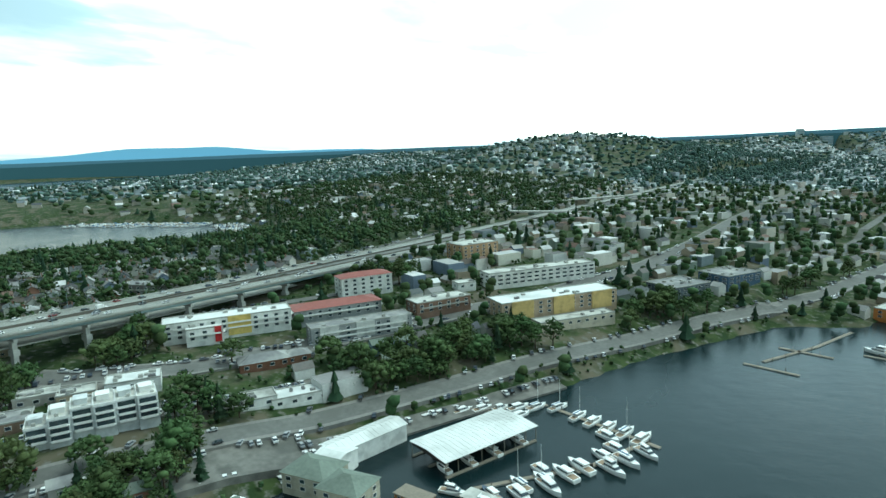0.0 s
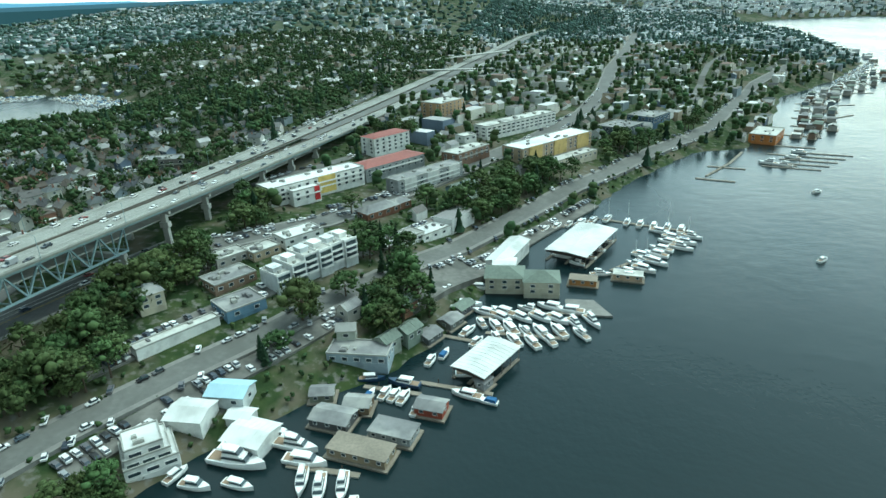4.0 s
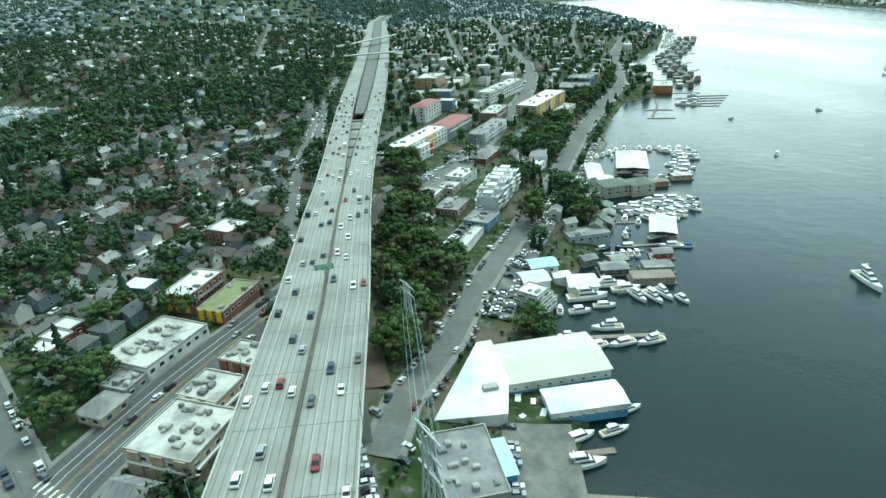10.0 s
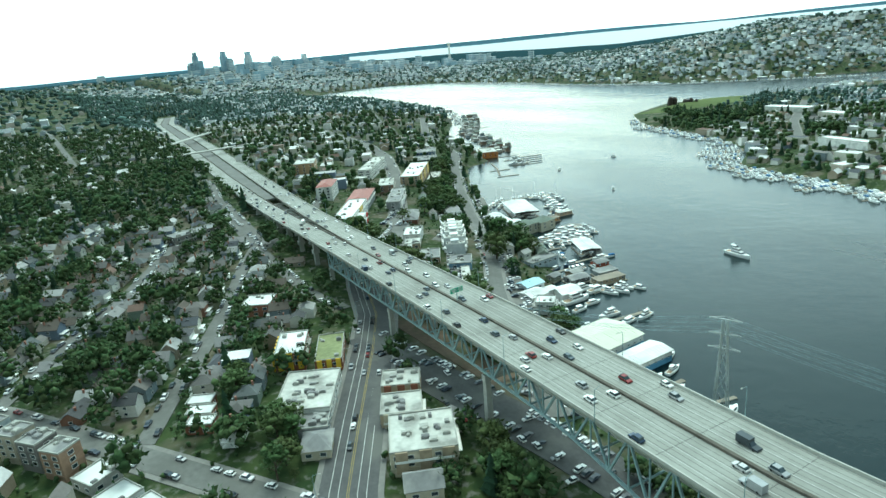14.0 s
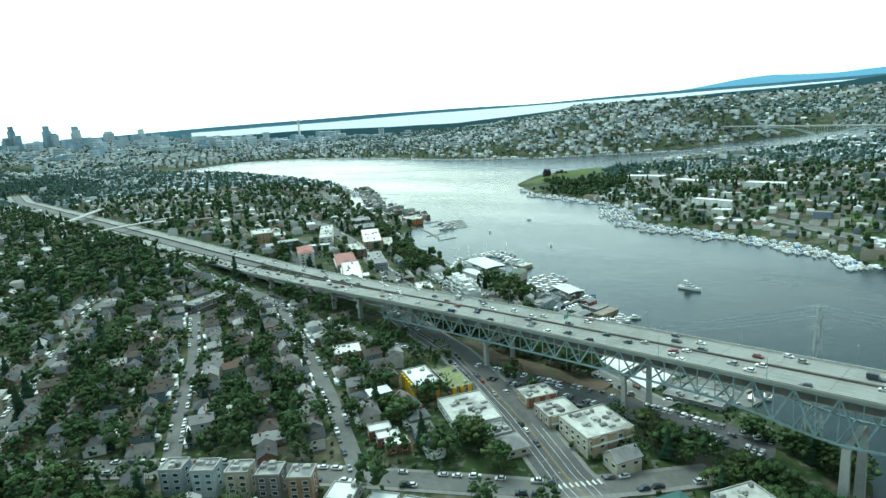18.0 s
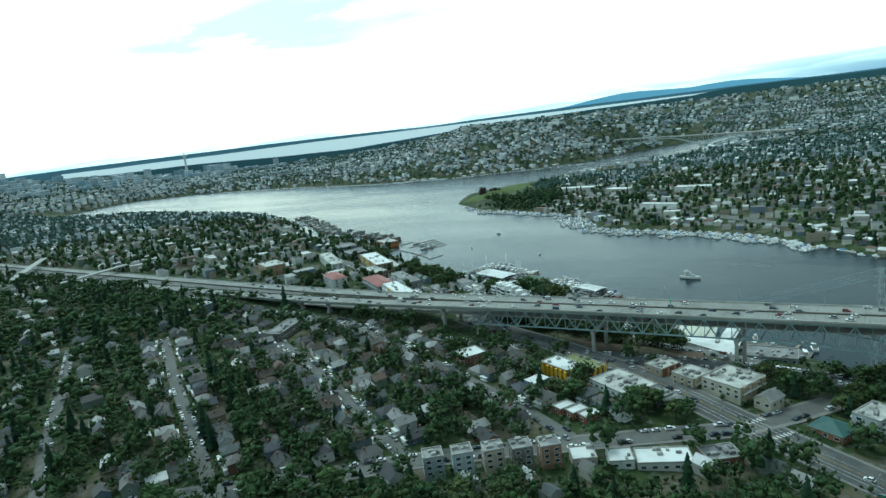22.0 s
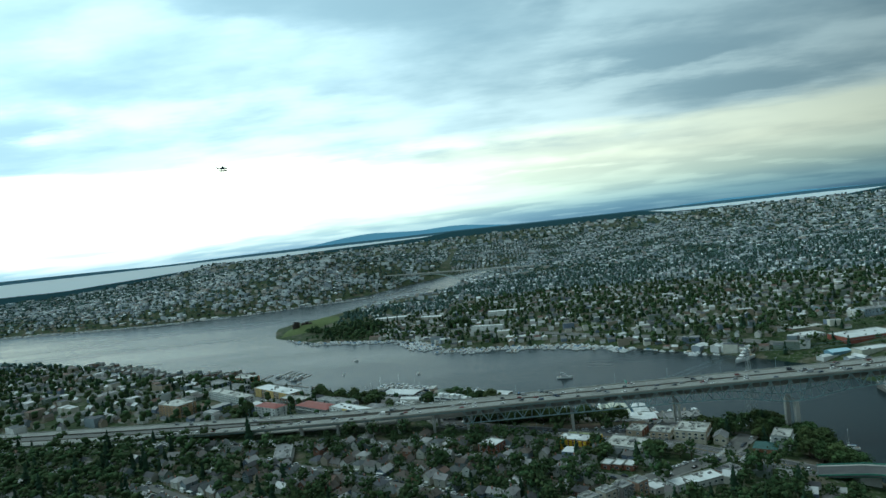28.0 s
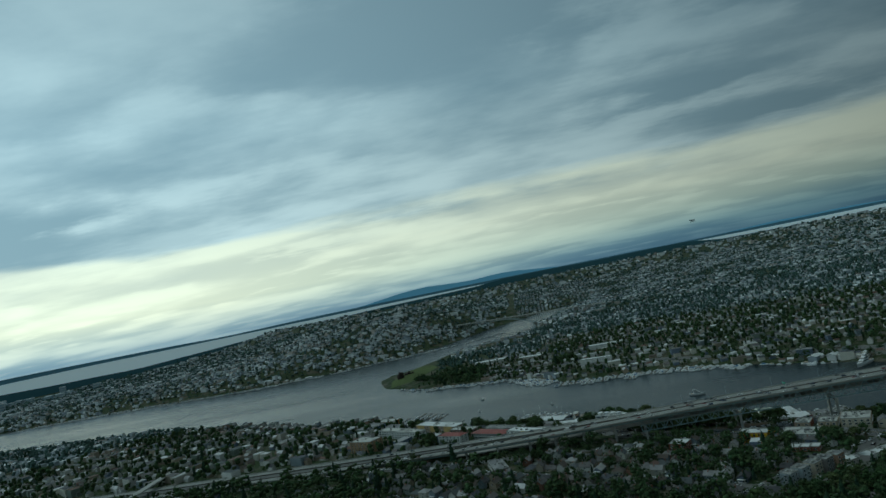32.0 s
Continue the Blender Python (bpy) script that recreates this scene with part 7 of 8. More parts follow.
for x0, x1, y0, y1, sx, sy, turn, share, flats in ZONES:
    x, y = lattice(x0, x1, y0, y1, sx, sy, turn, 0.16)
    lots = np.array([noise.noise(Vector((a * 0.0045, b * 0.0045, 5.0))) for a, b in zip(x, y)])
    ok = clear(x, y, 6.0) & (RS.uniform(size=x.size) < share * (np.clip(1.0 + 2.0 * lots, 0.05, 1.35) if sx > 18 else 1.0))
    ok &= ~((x > 400) & (x < 900) & (y > 330) & (y < 700)) & ~(inside(x, y, WOODED_RIDGE)[0] & (RS.uniform(size=x.size) < 0.8))
    x, y = x[ok], y[ok]
    kind = np.where(RS.uniform(size=x.size) < flats, RS.choice([3, 4], x.size), RS.choice([0, 1, 2, 5], x.size))
    z = gz_many(x, y)
    big = np.maximum(1, sx / 17) ** 0.7
    rot = radians(turn) + RS.choice([0, math.pi / 2], x.size, p=[0.75, 0.25]) + RS.normal(0, 0.04, x.size)
    house_spots.append(np.stack([kind, x, y, z, rot, big * RS.uniform(0.7, 1.05, x.size), big * RS.uniform(0.75, 1.1, x.size)], 1))
house_spots = np.concatenate(house_spots)
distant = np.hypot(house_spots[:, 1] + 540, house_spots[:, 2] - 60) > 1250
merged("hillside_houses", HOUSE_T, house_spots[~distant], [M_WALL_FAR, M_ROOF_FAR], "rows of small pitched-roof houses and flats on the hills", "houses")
merged("distant_houses", HOUSE_T, house_spots[distant], [M_WALL_HAZE, M_ROOF_HAZE], "rows of houses on the distant hills, muted by painted haze", "houses")

TREE_T = [crown_template(1, 6, 5.2, 11.5, 30), crown_template(2, 7, 5.8, 12.5, 34), crown_template(3, 6, 4.6, 13, 28), conifer_template(4, 6, 2.9, 14), conifer_template(5, 7, 3.2, 18),
          crown_template(6, 3, 5.2, 11), crown_template(7, 2, 5.6, 11.5), conifer_template(8, 3, 3.6, 14, 5), crown_template(9, 1, 8.5, 11), crown_template(10, 1, 7.5, 12),
          crown_template(31, 13, 5.0, 11.5, 70, 0.72), crown_template(32, 14, 5.4, 12.5, 70, 0.70), crown_template(33, 12, 4.6, 13, 64, 0.74)]
rows = []
for x0, x1, y0, y1, sx, sy, turn, share, flats in ZONES:
    close = sx <= 18
    step = (9.9 if y1 < 700 and x1 < 0 else 12.5) if close else (24 if sx < 26 else (39 if sx < 50 else 62))
    x, y = lattice(x0, x1, y0, y1, step, step, turn + 20, 0.5)
    patch = np.array([noise.noise(Vector((a * 0.008, b * 0.008, 2.0))) for a, b in zip(x, y)])
    patch = np.where(inside(x, y, WOODED_RIDGE)[0], 0.6, patch)
    ok = clear(x, y, 2.4) & (RS.uniform(size=x.size) < 0.8 + 0.7 * patch - (-0.25 if 1100 < x0 < 2100 else (0.12 if flats > 0.25 else (0.16 if x0 >= 60 else 0))))
    ok &= ~((x > 540) & (x < 900) & (y > 495) & (y < 630)) & ~open_land(x, y)
    if x1 < -300:  # open views over the bay
        ok &= ~((x < -600) & (y > 280) & (y < 760) & (inside(x, y, LAKE)[1] < 48))
    x, y = x[ok], y[ok]
    # trees stand beside houses, not in them
    hx = house_spots[(house_spots[:, 1] > x0 - 20) & (house_spots[:, 1] < x1 + 20) & (house_spots[:, 2] > y0 - 20) & (house_spots[:, 2] < y1 + 20)]
    cell = {}
    for a, b in hx[:, 1:3]:
        cell.setdefault((int(a // 12), int(b // 12)), []).append((a, b))
    keep = [not any((a - c) ** 2 + (b - d) ** 2 < 17 for i in (-1, 0, 1) for j in (-1, 0, 1) for c, d in cell.get((int(a // 12) + i, int(b // 12) + j), ())) for a, b in zip(x, y)]
    x, y = x[keep], y[keep]
    n = x.size
    if close:
        kind = RS.choice([0, 1, 2, 3, 4], n, p=[0.34, 0.30, 0.24, 0.06, 0.06])
        rich = (x > -760) & (x < -300) & (y < 260) & (kind < 3)
        kind = np.where(rich, 10 + RS.randint(0, 3, n), kind)
        if y1 > 1400 or x0 > 0:
            kind = np.where(kind < 3, 6, 7)
        size = RS.uniform(0.65, 1.5, n) * (1.06 if x1 < -300 else 1.0)
    else:
        kind = RS.choice([6, 7, 8, 9], n, p=[0.10, 0.12, 0.39, 0.39])
        size = RS.uniform(0.8, 1.5, n) * (1.25 if sx < 26 else (1.8 if sx < 50 else 2.4))
    rows.append(np.stack([kind, x, y, gz_many(x, y) - 0.6, RS.uniform(0, 6.28, n), size, size * RS.uniform(0.8, 1.1, n) * (1.0 if close else 0.72)], 1))
for x0, y0, x1, y1, n, half, s0, s1 in [(573, 534, 509, 442, 60, 16, 0.9, 1.5), (509, 442, 548, 379, 70, 22, 1.0, 1.6), (548, 379, 528, 330, 50, 22, 1.0, 1.6), (376, 168, 386, 127, 46, 9, 1.1, 1.6), (760, 470, 880, 480, 40, 24, 0.9, 1.4), (-352, -128, -345, -160, 26, 8, 0.6, 1.0), (-398, -150, -350, -172, 50, 9, 0.7, 1.1)]:
    d, o = RS.uniform(0, 1, n), RS.uniform(-half, half, n)
    l = math.hypot(x1 - x0, y1 - y0)
    x, y = x0 + (x1 - x0) * d - (y1 - y0) / l * o, y0 + (y1 - y0) * d + (x1 - x0) / l * o
    ok = clear(x, y, 0.5)
    x, y = x[ok], y[ok]
    size = RS.uniform(s0, s1, x.size)
    rows.append(np.stack([RS.choice([0, 1, 2, 4], x.size, p=[0.3, 0.3, 0.25, 0.15]), x, y, gz_many(x, y) - 0.6, RS.uniform(0, 6.28, x.size), size, size], 1))
rows = np.concatenate(rows)
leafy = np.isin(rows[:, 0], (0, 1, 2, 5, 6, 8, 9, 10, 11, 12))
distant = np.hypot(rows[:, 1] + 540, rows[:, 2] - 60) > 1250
merged("distant_woods", TREE_T, rows[leafy & distant], [M_HAZE_LEAF], "trees over the distant hills, paled blue-green by painted haze", "trees", True)
merged("broadleaf_woods", TREE_T, rows[leafy & ~distant], [M_FAR_LEAF], "dense green broadleaf trees between the houses", "trees", True)
merged("conifer_woods", TREE_T, rows[~leafy], [M_FAR_PINE], "dark conifers scattered between the houses", "trees")

# ---- shrubs on banks and in gardens ----
x, y = [np.concatenate(q) for q in zip(lattice(-365, 20, -190, 480, 6.5, 6.5, 30, 0.5), lattice(-660, -370, -150, 420, 7.0, 7.0, 40, 0.5))]
patch = np.array([noise.noise(Vector((a * 0.03, b * 0.03, 7.0))) for a, b in zip(x, y)])
ok = clear(x, y, 0.2) & (RS.uniform(size=x.size) < 0.74 + 1.0 * patch)
for path, w in YARDS:
    for px, py, _, _ in path_points(path, 4):
        ok &= np.hypot(x - px, y - py) > w / 2 + 0.8
x, y = x[ok], y[ok]
size = RS.uniform(0.18, 0.46, x.size)
merged("shrubs", TREE_T, np.stack([RS.choice([5, 6], x.size), x, y, gz_many(x, y) - 0.5, RS.uniform(0, 6.28, x.size), size, size * RS.uniform(0.6, 1.0, x.size)], 1), [M_FAR_LEAF], "green garden shrubs and bank scrub", "shrubs", True)


# ---- parked cars ----
def car_template(l, w, belt, tall):
    v = []
    for (x0, x1, q), z in zip(((-l / 2, l / 2, w / 2), (-l / 2, l / 2, w / 2), (-l * 0.42, l * 0.24, w * 0.45), (-l * 0.30, l * 0.08, w * 0.38)), (0.25, belt, belt + 0.05, tall)):
        v += [(x0, -q, z), (x1, -q, z), (x1, q, z), (x0, q, z)]
    f, i = [(12, 13, 14), (12, 14, 15)], [0, 0]
    for k, slot in ((0, 0), (1, 0), (2, 1)):
        for j in range(4):
            a, b = 4 * k + j, 4 * k + (j + 1) % 4
            f += [(a, b, b + 4), (a, b + 4, a + 4)]
            i += [slot, slot]
    return v, f, i


rows = []
taken_cars = np.array(PARKED)


def leave(x, y, turn):
    if np.hypot(taken_cars[:, 0] - x, taken_cars[:, 1] - y).min() > 5.5 and gz(x, y) > 0.6:
        rows.append((RS.choice([0, 0, 1]), x, y, gz(x, y) + 0.55, turn, 1.12, 1.12))


for k, (nm, w, m, path) in enumerate(STREETS):
    if k in (2, 13):
        continue
    for x, y, dx, dy in path_points(path, 6.6):
        for s in (-1, 1):
            o = s * (w / 2 + 1.9 if k == 0 else w / 2 - 1.1)
            if RS.uniform() < 0.38 and y < 700:
                leave(x - dy * o, y + dx * o, math.atan2(dy, dx) + (RS.choice([0, math.pi]) if k else 1.0))
for path, w in YARDS:
    for x, y, dx, dy in path_points(path, 3.3):
        for s in (-1, 1):
            if RS.uniform() < 0.5:
                o = w * 0.5 - 3.2
                leave(x - dy * o * s, y + dx * o * s, math.atan2(dx, -dy) + RS.normal(0, 0.04))
for y in np.arange(-146, 16, 3.1):
    for o in (-8, 7.5):
        if RS.uniform() < 0.6:
            leave(-368 + o - (y + 60) * 0.14, y, RS.normal(0.1, 0.04))
merged("parked_cars", [car_template(4.5, 1.8, 0.85, 1.45), car_template(4.8, 1.95, 1.0, 1.75)], rows, [M_CAR_FAR, M_GLASS], "rows of cars parked along the kerbs and yards", "cars")

# ---- far landmarks ----
def facade(name, colour):
    """Smooth cladding of a far tower, given a colour that already holds the haze."""
    return surface(name, colour, 0.45, 0.08, 0.25, spec=0.5)


# all four claddings are lightened and blued as painted haze
TOWERS = [facade("hazed_tower_glass", (0.26, 0.38, 0.46)), facade("hazed_tower_stone", (0.48, 0.54, 0.57)), facade("hazed_tower_dark", (0.17, 0.26, 0.32)), facade("hazed_tower_pale", (0.56, 0.61, 0.64))]


def tower(x, y, w, d, h, mat, step=0.0, turn=20, base=25):
    """One shaft whose storey bands step in and out, with a narrower crown."""
    n = max(3, int(h / 12))
    top = h * (1 - step)
    levels = [(-30, 1.0)]
    for k in range(n):
        z0, z1 = top * k / n, top * (k + 0.45) / n
        levels += [(z0, 1.0), (z0 + 0.01, 0.94), (z1, 0.94), (z1 + 0.01, 1.0)]
    levels.append((top, 1.0))
    if step:
        levels += [(top + 0.01, 0.72), (h, 0.70)]
    v, f, idx = [], [], []
    for z, q in levels:
        v += [(-w / 2 * q, -d / 2 * q, z), (w / 2 * q, -d / 2 * q, z), (w / 2 * q, d / 2 * q, z), (-w / 2 * q, d / 2 * q, z)]
    for k in range(len(levels) - 1):
        for j in range(4):
            f.append((4 * k + j, 4 * k + (j + 1) % 4, 4 * k + 4 + (j + 1) % 4, 4 * k + 4 + j))
            idx.append(1 if levels[k][1] == 0.94 and levels[k + 1][1] == 0.94 else 0)
    f.append(tuple(range(len(v) - 4, len(v))))
    idx.append(0)
    return tagged(link("office_tower", mesh_of("shaft", v, f, [mat, TOWERS[0]], idx), at=pose(x, y, base, 0, 0, turn)), "hazy downtown office tower", "tower", "downtown towers")


tw = random.Random(3)
HUB = Vector((925, 5130))
side = Vector((math.cos(radians(12)), -math.sin(radians(12))))
for off, h, w, k, st in [(-150, 150, 40, 2, 0.1), (-105, 215, 34, 2, 0.12), (-88, 160, 40, 0, 0), (-30, 110, 44, 1, 0), (20, 120, 40, 1, 0.1), (62, 205, 42, 0, 0.15), (95, 150, 44, 1, 0), (130, 160, 38, 2, 0.1), (170, 120, 46, 3, 0),
                         (235, 170, 50, 1, 0.25), (262, 195, 46, 0, 0.2), (300, 120, 50, 3, 0), (345, 105, 52, 1, 0), (430, 150, 56, 3, 0.08), (520, 110, 50, 1, 0), (575, 120, 56, 0, 0.1), (640, 150, 46, 3, 0.2), (700, 100, 60, 1, 0), (800, 85, 60, 3, 0), (950, 110, 50, 2, 0.35), (-700, 120, 42, 1, 0), (-560, 70, 60, 1, 0), (-420, 60, 60, 3, 0), (-330, 75, 60, 1, 0)]:
    p = HUB + side * off * 1.18
    tower(p.x, p.y + tw.uniform(-60, 100), w * 1.15, w, h * 1.24 + 12, TOWERS[k], st)
for _ in range(130):
    p = HUB + side * tw.uniform(-420, 1900) - Vector((0, tw.uniform(120, 1700)))
    tower(p.x, p.y, tw.uniform(34, 70), tw.uniform(30, 50), tw.uniform(22, 38) + 45 * tw.random() ** 3, TOWERS[tw.choice((1, 3, 3, 0))], 0, tw.uniform(0, 40), gz(p.x, p.y) - 4)


def space_tower(x, y, base):
    t = tagged(empty("observation_tower", pose(x, y, base)), "white observation tower with a saucer top and spire", "tower")
    for k in range(3):
        a = k * 2.094
        leg = Shape()
        for z0, z1, r0, r1 in ((0, 60, 18, 7), (60, 120, 7, 5), (120, 155, 5, 9)):
            leg.beam((math.cos(a) * r0, math.sin(a) * r0, z0), (math.cos(a) * r1, math.sin(a) * r1, z1), 5, 4)
        part("leg", leg, M_WHITE, t)
    disc = Shape()
    for r0, z0, r1, z1 in ((9, 150, 26, 157), (26, 157, 26, 160), (26, 160, 10, 168)):
        disc.tube((0, 0, z0), (0, 0, z1), r0, r1, 16)
    part("saucer", disc, M_WHITE, t)
    part("spire", Shape().tube((0, 0, 168), (0, 0, 196), 2.2, 0.6, 6), M_WHITE, t)


space_tower(2420, 3920, 40)


def arch_bridge():
    """The tall steel arch bridge where the lake narrows."""
    t = tagged(empty("arch_bridge"), "tall grey-green steel arch road bridge far across the lake", "bridge")
    a, b = Vector((1815, 470, 0)), Vector((1670, 178, 0))
    d = (b - a).normalized()
    n = Vector((-d.y, d.x, 0))
    L = (b - a).length
    green = surface("grey_green_steel", (0.50, 0.56, 0.56), 0.7, 0.2, 0.15)
    def at(u, off, z):
        p = a + d * u + n * off
        return (p.x, p.y, z)
    part("deck", Shape().beam(at(-330, 0, 51), at(L + 330, 0, 51), 21, 3.4), M_CONC, t)
    part("parapet", Shape().beam(at(-330, 10, 52.4), at(L + 330, 10, 52.4), 0.4, 1.3).beam(at(-330, -10, 52.4), at(L + 330, -10, 52.4), 0.4, 1.3), M_CONC, t)
    for off in (-8, 8):
        ribs, posts = Shape(), Shape()
        for u0, u1, in ((-L / 2, 0), (0, L), (L, L * 1.5)):
            pts = []
            for i in range(17):
                u = u0 + (u1 - u0) * i / 16
                v = (u - 0) / L if 0 <= u <= L else (abs(u) / L if u < 0 else (u - L) / L)
                z = 14 + 32 * (1 - (2 * v - 1) ** 2) if 0 <= u <= L else 14 + 32 * (1 - (2 * min(v, 0.5) - 1) ** 2)
                pts.append((u, z))
            for (p, z), (q, w) in zip(pts, pts[1:]):
                ribs.beam(at(p, off, z), at(q, off, w), 1.6, 2.2)
                posts.beam(at(p, off, z), at(p, off, 50), 0.7, 0.7).beam(at(p, off, z), at(q, off, 50), 0.5, 0.5)
        part("arch_rib", ribs, green, t)
        part("spandrel", posts, green, t)
    for u in (0, L):
        part("pier", Shape().beam(at(u, -11, 7), at(u, 11, 7), 9, 14), M_CONC, t)
    for u in (-200, -260, -320, L + 200, L + 260, L + 320):
        part("column", Shape().box(at(u, 0, 0)[0] - 2, at(u, 0, 0)[1] - 8, 0, at(u, 0, 0)[0] + 2, at(u, 0, 0)[1] + 8, 50), M_CONC, t)


arch_bridge()


def low_bridge():
    """The low road bridge that carries the boulevard over the canal."""
    t = tagged(empty("road_bridge"), "low concrete road bridge with green rails over the canal", "bridge")
    green = surface("green_rail_paint", (0.08, 0.22, 0.16), 0.6, 0.5, 0.15)
    path = [(-474, -152), (-487, -180), (-512, -232), (-545, -300), (-590, -395)]
    z = [gz(-474, -152) + 0.5, 15.5, 16.5, 16.5, 14]
    for (ax, ay), (bx, by), za, zb in zip(path, path[1:], z, z[1:]):
        part("road_deck", Shape().beam((ax, ay, za - 0.6), (bx, by, zb - 0.6), 21, 1.2), M_ASPH, t)
        l = math.hypot(bx - ax, by - ay)
        nx, ny = -(by - ay) / l, (bx - ax) / l
        for s in (-1, 1):
            part("rail", Shape().beam((ax + nx * 10.4 * s, ay + ny * 10.4 * s, za + 0.6), (bx + nx * 10.4 * s, by + ny * 10.4 * s, zb + 0.6), 0.3, 1.2), green, t)
            part("footway", Shape().beam((ax + nx * 9.0 * s, ay + ny * 9.0 * s, za + 0.07), (bx + nx * 9.0 * s, by + ny * 9.0 * s, zb + 0.07), 2.2, 0.2), M_CONC, t)
            part("girder", Shape().beam((ax + nx * 7 * s, ay + ny * 7 * s, za - 2), (bx + nx * 7 * s, by + ny * 7 * s, zb - 2), 1, 2), green, t)
        part("pier", Shape().box(bx - 5, by - 7, -3, bx + 5, by + 7, zb - 3), M_CONC, t)


low_bridge()


# ---- the park with the old gasworks ----
lawn = Shape()
ring_pts = [(552, 596), (585, 548), (654, 523), (790, 500), (880, 530), (905, 570), (800, 602), (660, 616)]
lv, lf = [], []
for k, (r, z) in enumerate(((1.0, 2.0), (0.75, 6), (0.5, 9), (0.2, 12))):
    for x, y in ring_pts:
        lv.append((720 + (x - 720) * r, 570 + (y - 570) * r, max(z, gz(720 + (x - 720) * r, 570 + (y - 570) * r) + 0.6 + k)))
for k in range(3):
    lf += [(8 * k + i, 8 * k + (i + 1) % 8, 8 * k + 8 + (i + 1) % 8, 8 * k + 8 + i) for i in range(8)]
lf.append(tuple(range(24, 32)))
tagged(link("ground_park_lawn", mesh_of("ground_park_lawn", lv, [tuple(reversed(q)) for q in lf], M_GRASS, smooth=True)), "bright green mown lawn on a low hill by the lake", "lawn", kind="structure")
M_RUSTY = surface("rusty_tanks", (0.045, 0.036, 0.032), 0.85, 0.4, 0.35)
for x, y, r, h in [(652, 588, 5, 24), (661, 584, 5, 22), (656, 594, 4, 18), (690, 578, 6, 14), (697, 570, 5, 16), (668, 592, 4, 20), (704, 562, 4, 12)]:
    t = tagged(empty("gas_tower", pose(x, y, gz(x, y))), "rusty iron gasworks tower in the park", "tower", "old gasworks")
    part("drum", Shape().tube((0, 0, -1), (0, 0, h * 0.8), r, r, 12), M_RUSTY, t)
    part("cap", Shape().tube((0, 0, h * 0.8), (0, 0, h), r, r * 0.5, 12), M_RUSTY, t)
    part("platform", Shape().tube((0, 0, h * 0.5), (0, 0, h * 0.53), r * 1.25, r * 1.25, 12), M_RUSTY, t)
    part("pipe", Shape().tube((r + 1, 0, 0), (r + 1, 0, h * 0.95), 0.6, 0.6, 6), M_RUSTY, t)

# ---- a small floatplane over the lake ----
def floatplane(x, y, z, turn):
    t = tagged(empty("floatplane", pose(x, y, z, 0, 0, turn)), "small dark high-wing floatplane in flight over the lake", "aircraft")
    t.scale = (0.7, 0.7, 0.7)
    dark = surface("aircraft_paint", (0.10, 0.12, 0.14), 0.4, 3.0, 0.1, spec=0.5)
    part("fuselage", Shape().tube((-1.9, 0, 0.12), (-0.4, 0, 0), 0.09, 0.27, 8).tube((-0.4, 0, 0), (1.0, 0, 0), 0.27, 0.26, 8).tube((1.0, 0, 0), (1.5, 0, -0.04), 0.26, 0.12, 8), dark, t)
    part("wing", Shape().box(-0.15, -2.5, 0.3, 0.6, 2.5, 0.38), dark, t)
    part("tailplane", Shape().box(-1.95, -0.8, 0.15, -1.55, 0.8, 0.2), dark, t)
    part("fin", Shape().add([(-2.0, -0.03, 0.1), (-1.5, -0.03, 0.15), (-1.85, -0.03, 0.75), (-2.05, -0.03, 0.75), (-2.0, 0.03, 0.1), (-1.5, 0.03, 0.15), (-1.85, 0.03, 0.75), (-2.05, 0.03, 0.75)],
                            [(0, 1, 2, 3), (7, 6, 5, 4), (0, 4, 5, 1), (1, 5, 6, 2), (2, 6, 7, 3), (3, 7, 4, 0)]), dark, t)
    for s in (-0.55, 0.55):
        part("float", Shape().tube((-1.2, s, -0.75), (0.9, s, -0.8), 0.12, 0.17, 6).tube((0.9, s, -0.8), (1.4, s, -0.7), 0.17, 0.05, 6), dark, t)
        part("strut", Shape().beam((0.6, s * 0.4, -0.2), (0.7, s, -0.75), 0.06, 0.06).beam((-0.5, s * 0.4, -0.2), (-0.6, s, -0.75), 0.06, 0.06).beam((0.2, s * 0.45, -0.1), (0.2, s * 2.6, 0.32), 0.05, 0.05), dark, t)


floatplane(-800, 138, 239, -78)

# ---- boats and docks along the far shores ----
def boat_template(l, w, masted=False):
    s = hull_shape(l, w, 1.6, sections=4)
    c = cabin_shape(-l * 0.25, l * 0.2, w * 0.38, 1.6, 3.4)
    s.add(c.v, c.f, 1)
    f, i = [], []
    for q, k in zip(s.f, s.i):
        for j in range(1, len(q) - 1):
            f.append((q[0], q[j], q[j + 1]))
            i.append(k)
    return s.v, f, i


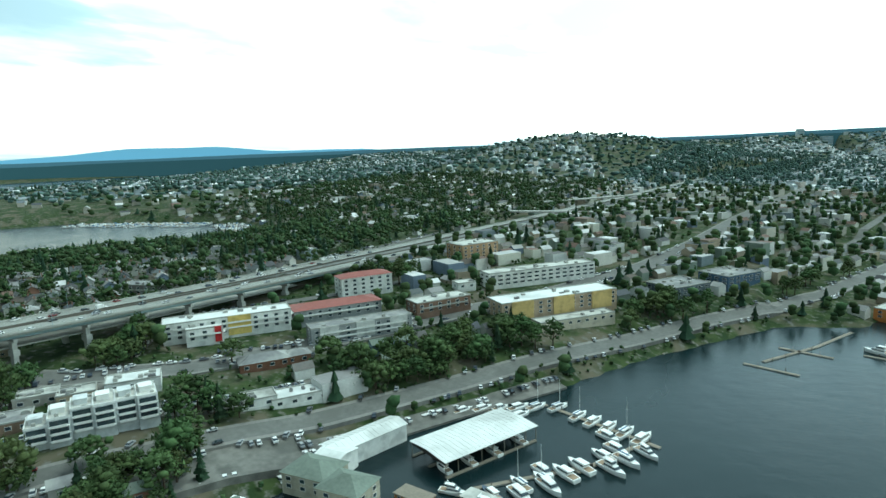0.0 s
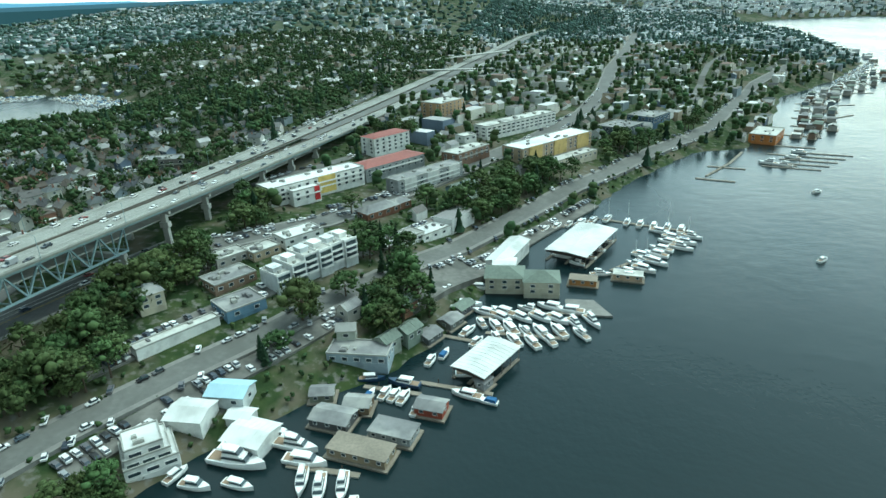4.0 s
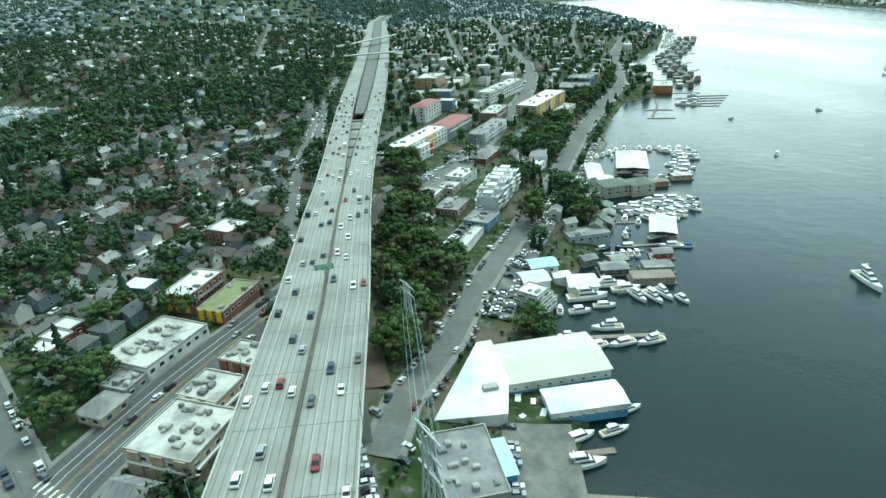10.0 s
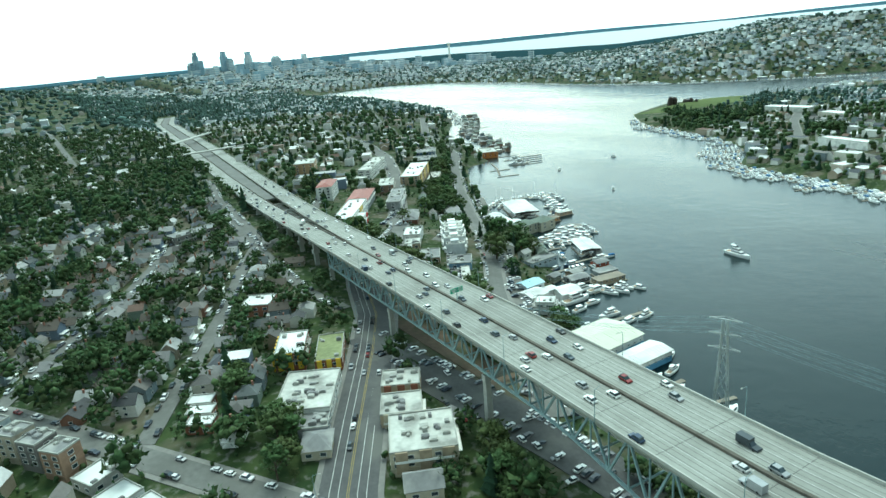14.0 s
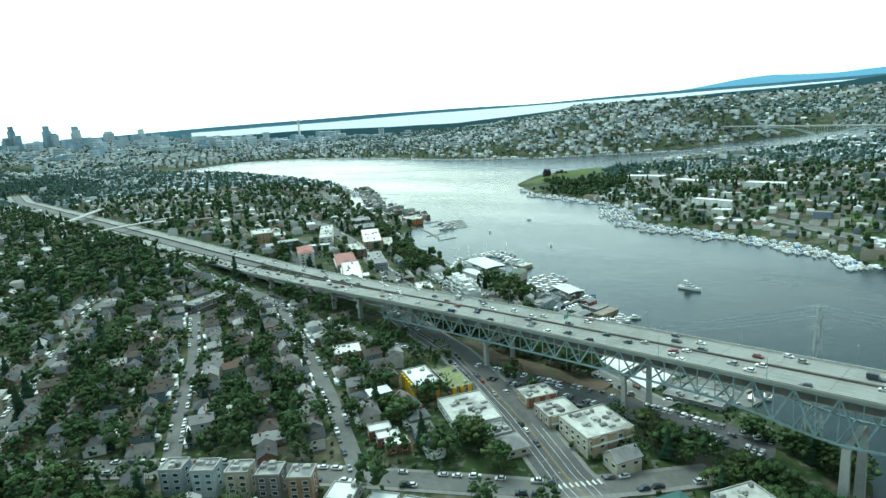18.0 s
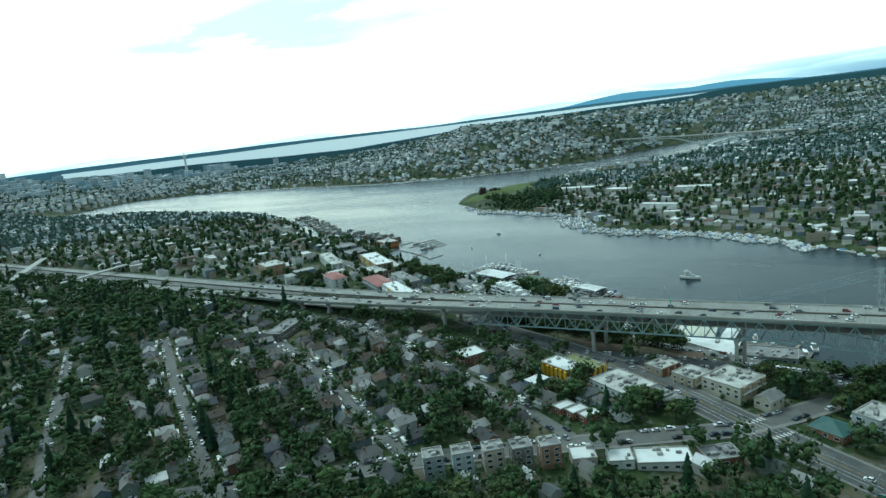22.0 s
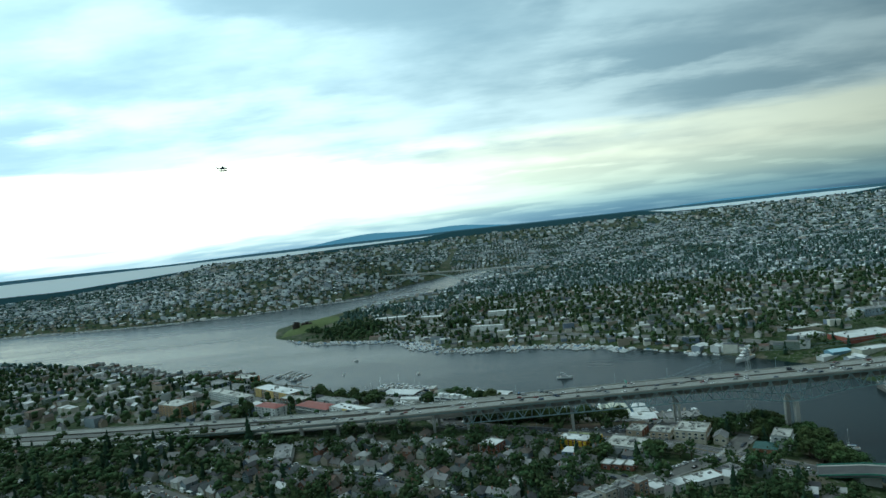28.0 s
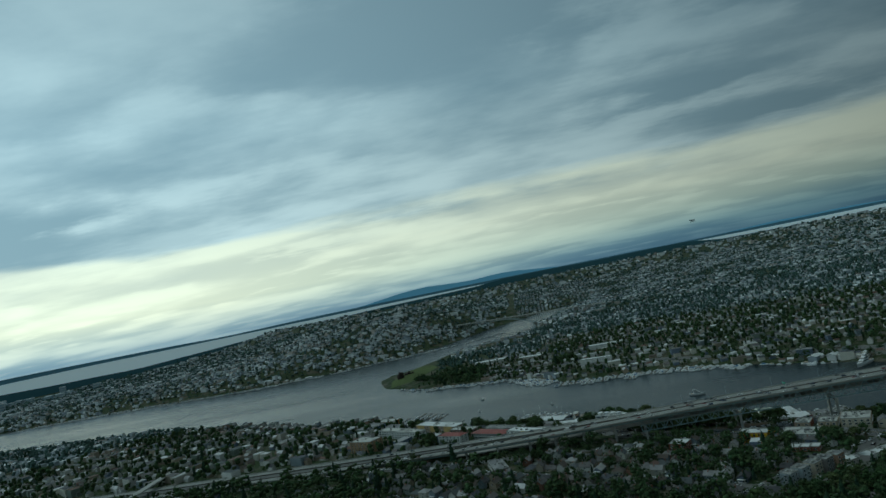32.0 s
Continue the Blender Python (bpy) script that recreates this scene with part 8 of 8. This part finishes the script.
rows, walks = [], []
for x0, y0, x1, y1, deep, fill in [(232, 165, 190, 20, 48, 0.9), (190, 20, 140, -90, 46, 0.9), (140, -90, 60, -160, 36, 0.8), (60, -160, -40, -262, 20, 0.6), (420, 470, 330, 250, 40, 0.8), (310, 235, 235, 182, 50, 0.9), (500, 560, 440, 500, 22, 0.5),
                                   (1200, 1500, 1185, 1000, 44, 0.8), (1190, 960, 1400, 500, 34, 0.7), (1290, 2300, 1210, 1500, 50, 0.6), (300, 900, 450, 1140, 26, 0.5), (480, 1300, 540, 1700, 30, 0.6), (-740, 740, -950, 850, 60, 0.8), (-1000, 830, -1300, 760, 60, 0.8), (-420, -340, -640, -330, 16, 0.6), (1440, 478, 1590, 325, 26, 0.6)]:
    dx, dy = x1 - x0, y1 - y0
    l = math.hypot(dx, dy)
    dx, dy = dx / l, dy / l
    mx, my = (x0 + x1) / 2, (y0 + y1) / 2
    side_ = 1 if gz(mx + dy * 30, my - dx * 30) < gz(mx - dy * 30, my + dx * 30) else -1
    nx, ny = dy * side_, -dx * side_
    for u in np.arange(8, l, 27):
        reach = deep * RS.uniform(0.55, 1.15)
        shore = next((o for o in np.arange(-30, 40, 3.0) if gz(x0 + dx * u + nx * o, y0 + dy * u + ny * o) < -0.3), None)
        if shore is None:
            continue
        cx, cy = x0 + dx * u + nx * (shore + reach / 2), y0 + dy * u + ny * (shore + reach / 2)
        walks.append((0, cx, cy, 0.0, math.atan2(ny, nx), reach / 40, 1.0))
        for o in np.arange(shore + 4, shore + reach, 5.4):
            for q in (-1, 1):
                x, y = x0 + dx * u + nx * o + dx * q * 7.2, y0 + dy * u + ny * o + dy * q * 7.2
                if RS.uniform() < fill and gz(x, y) < -0.2:
                    rows.append((RS.choice([0, 0, 1, 2, 2]), x, y, 0.0, math.atan2(dy, dx) + RS.choice([0, math.pi]) + RS.normal(0, 0.06), RS.uniform(0.8, 1.15), RS.uniform(0.8, 1.2)))
M_CABIN_FAR = island_palette("boat_tops", [(0.78, 0.78, 0.77), (0.70, 0.71, 0.71), (0.10, 0.20, 0.34), (0.30, 0.31, 0.32), (0.76, 0.76, 0.74), (0.40, 0.33, 0.24)], 0.5)
merged("moored_boats", [boat_template(10, 3.0), boat_template(13, 3.8), boat_template(8, 2.6)], rows, [M_HULL, M_CABIN_FAR], "white boats in rows along the far marinas", "boats")
merged("marina_piers", [([(-20, -1, -1), (20, -1, -1), (20, 1, -1), (-20, 1, -1), (-20, -1, 0.6), (20, -1, 0.6), (20, 1, 0.6), (-20, 1, 0.6)],
                         [(4, 5, 6), (4, 6, 7), (0, 1, 5), (0, 5, 4), (1, 2, 6), (1, 6, 5), (2, 3, 7), (2, 7, 6), (3, 0, 4), (3, 4, 7)], [0] * 10)], walks, [M_WOOD], "weathered finger piers along the far shores", "piers")
sheds = []
for x0, y0, x1, y1, n in [(215, 60, 195, -20, 7), (330, 215, 250, 170, 6), (150, -120, 60, -190, 7), (20, -215, -60, -290, 6), (1225, 1450, 1210, 1050, 14), (1230, 960, 1420, 640, 10), (480, 1150, 560, 1650, 12), (1000, 470, 700, 380, 8), (-120, -350, -300, -390, 8)]:
    for k in range(n):
        t = (k + RS.uniform(0.2, 0.8)) / n
        x, y = x0 + (x1 - x0) * t + RS.uniform(-8, 8), y0 + (y1 - y0) * t + RS.uniform(-8, 8)
        sheds.append((RS.choice([0, 1]), x, y, max(gz(x, y), 0.5), math.atan2(y1 - y0, x1 - x0) + RS.choice([0, 1.57]), RS.uniform(0.45, 1.0), RS.uniform(0.5, 1.0)))
merged("shore_sheds", [house_template(14, 8, 7, 2), house_template(11, 7, 8, 0, True)], sheds, [island_palette("shed_walls", [(0.6, 0.6, 0.58), (0.3, 0.34, 0.38), (0.45, 0.40, 0.33)]), M_METAL_ROOF], "pale boatyard sheds along the far shore", "sheds")

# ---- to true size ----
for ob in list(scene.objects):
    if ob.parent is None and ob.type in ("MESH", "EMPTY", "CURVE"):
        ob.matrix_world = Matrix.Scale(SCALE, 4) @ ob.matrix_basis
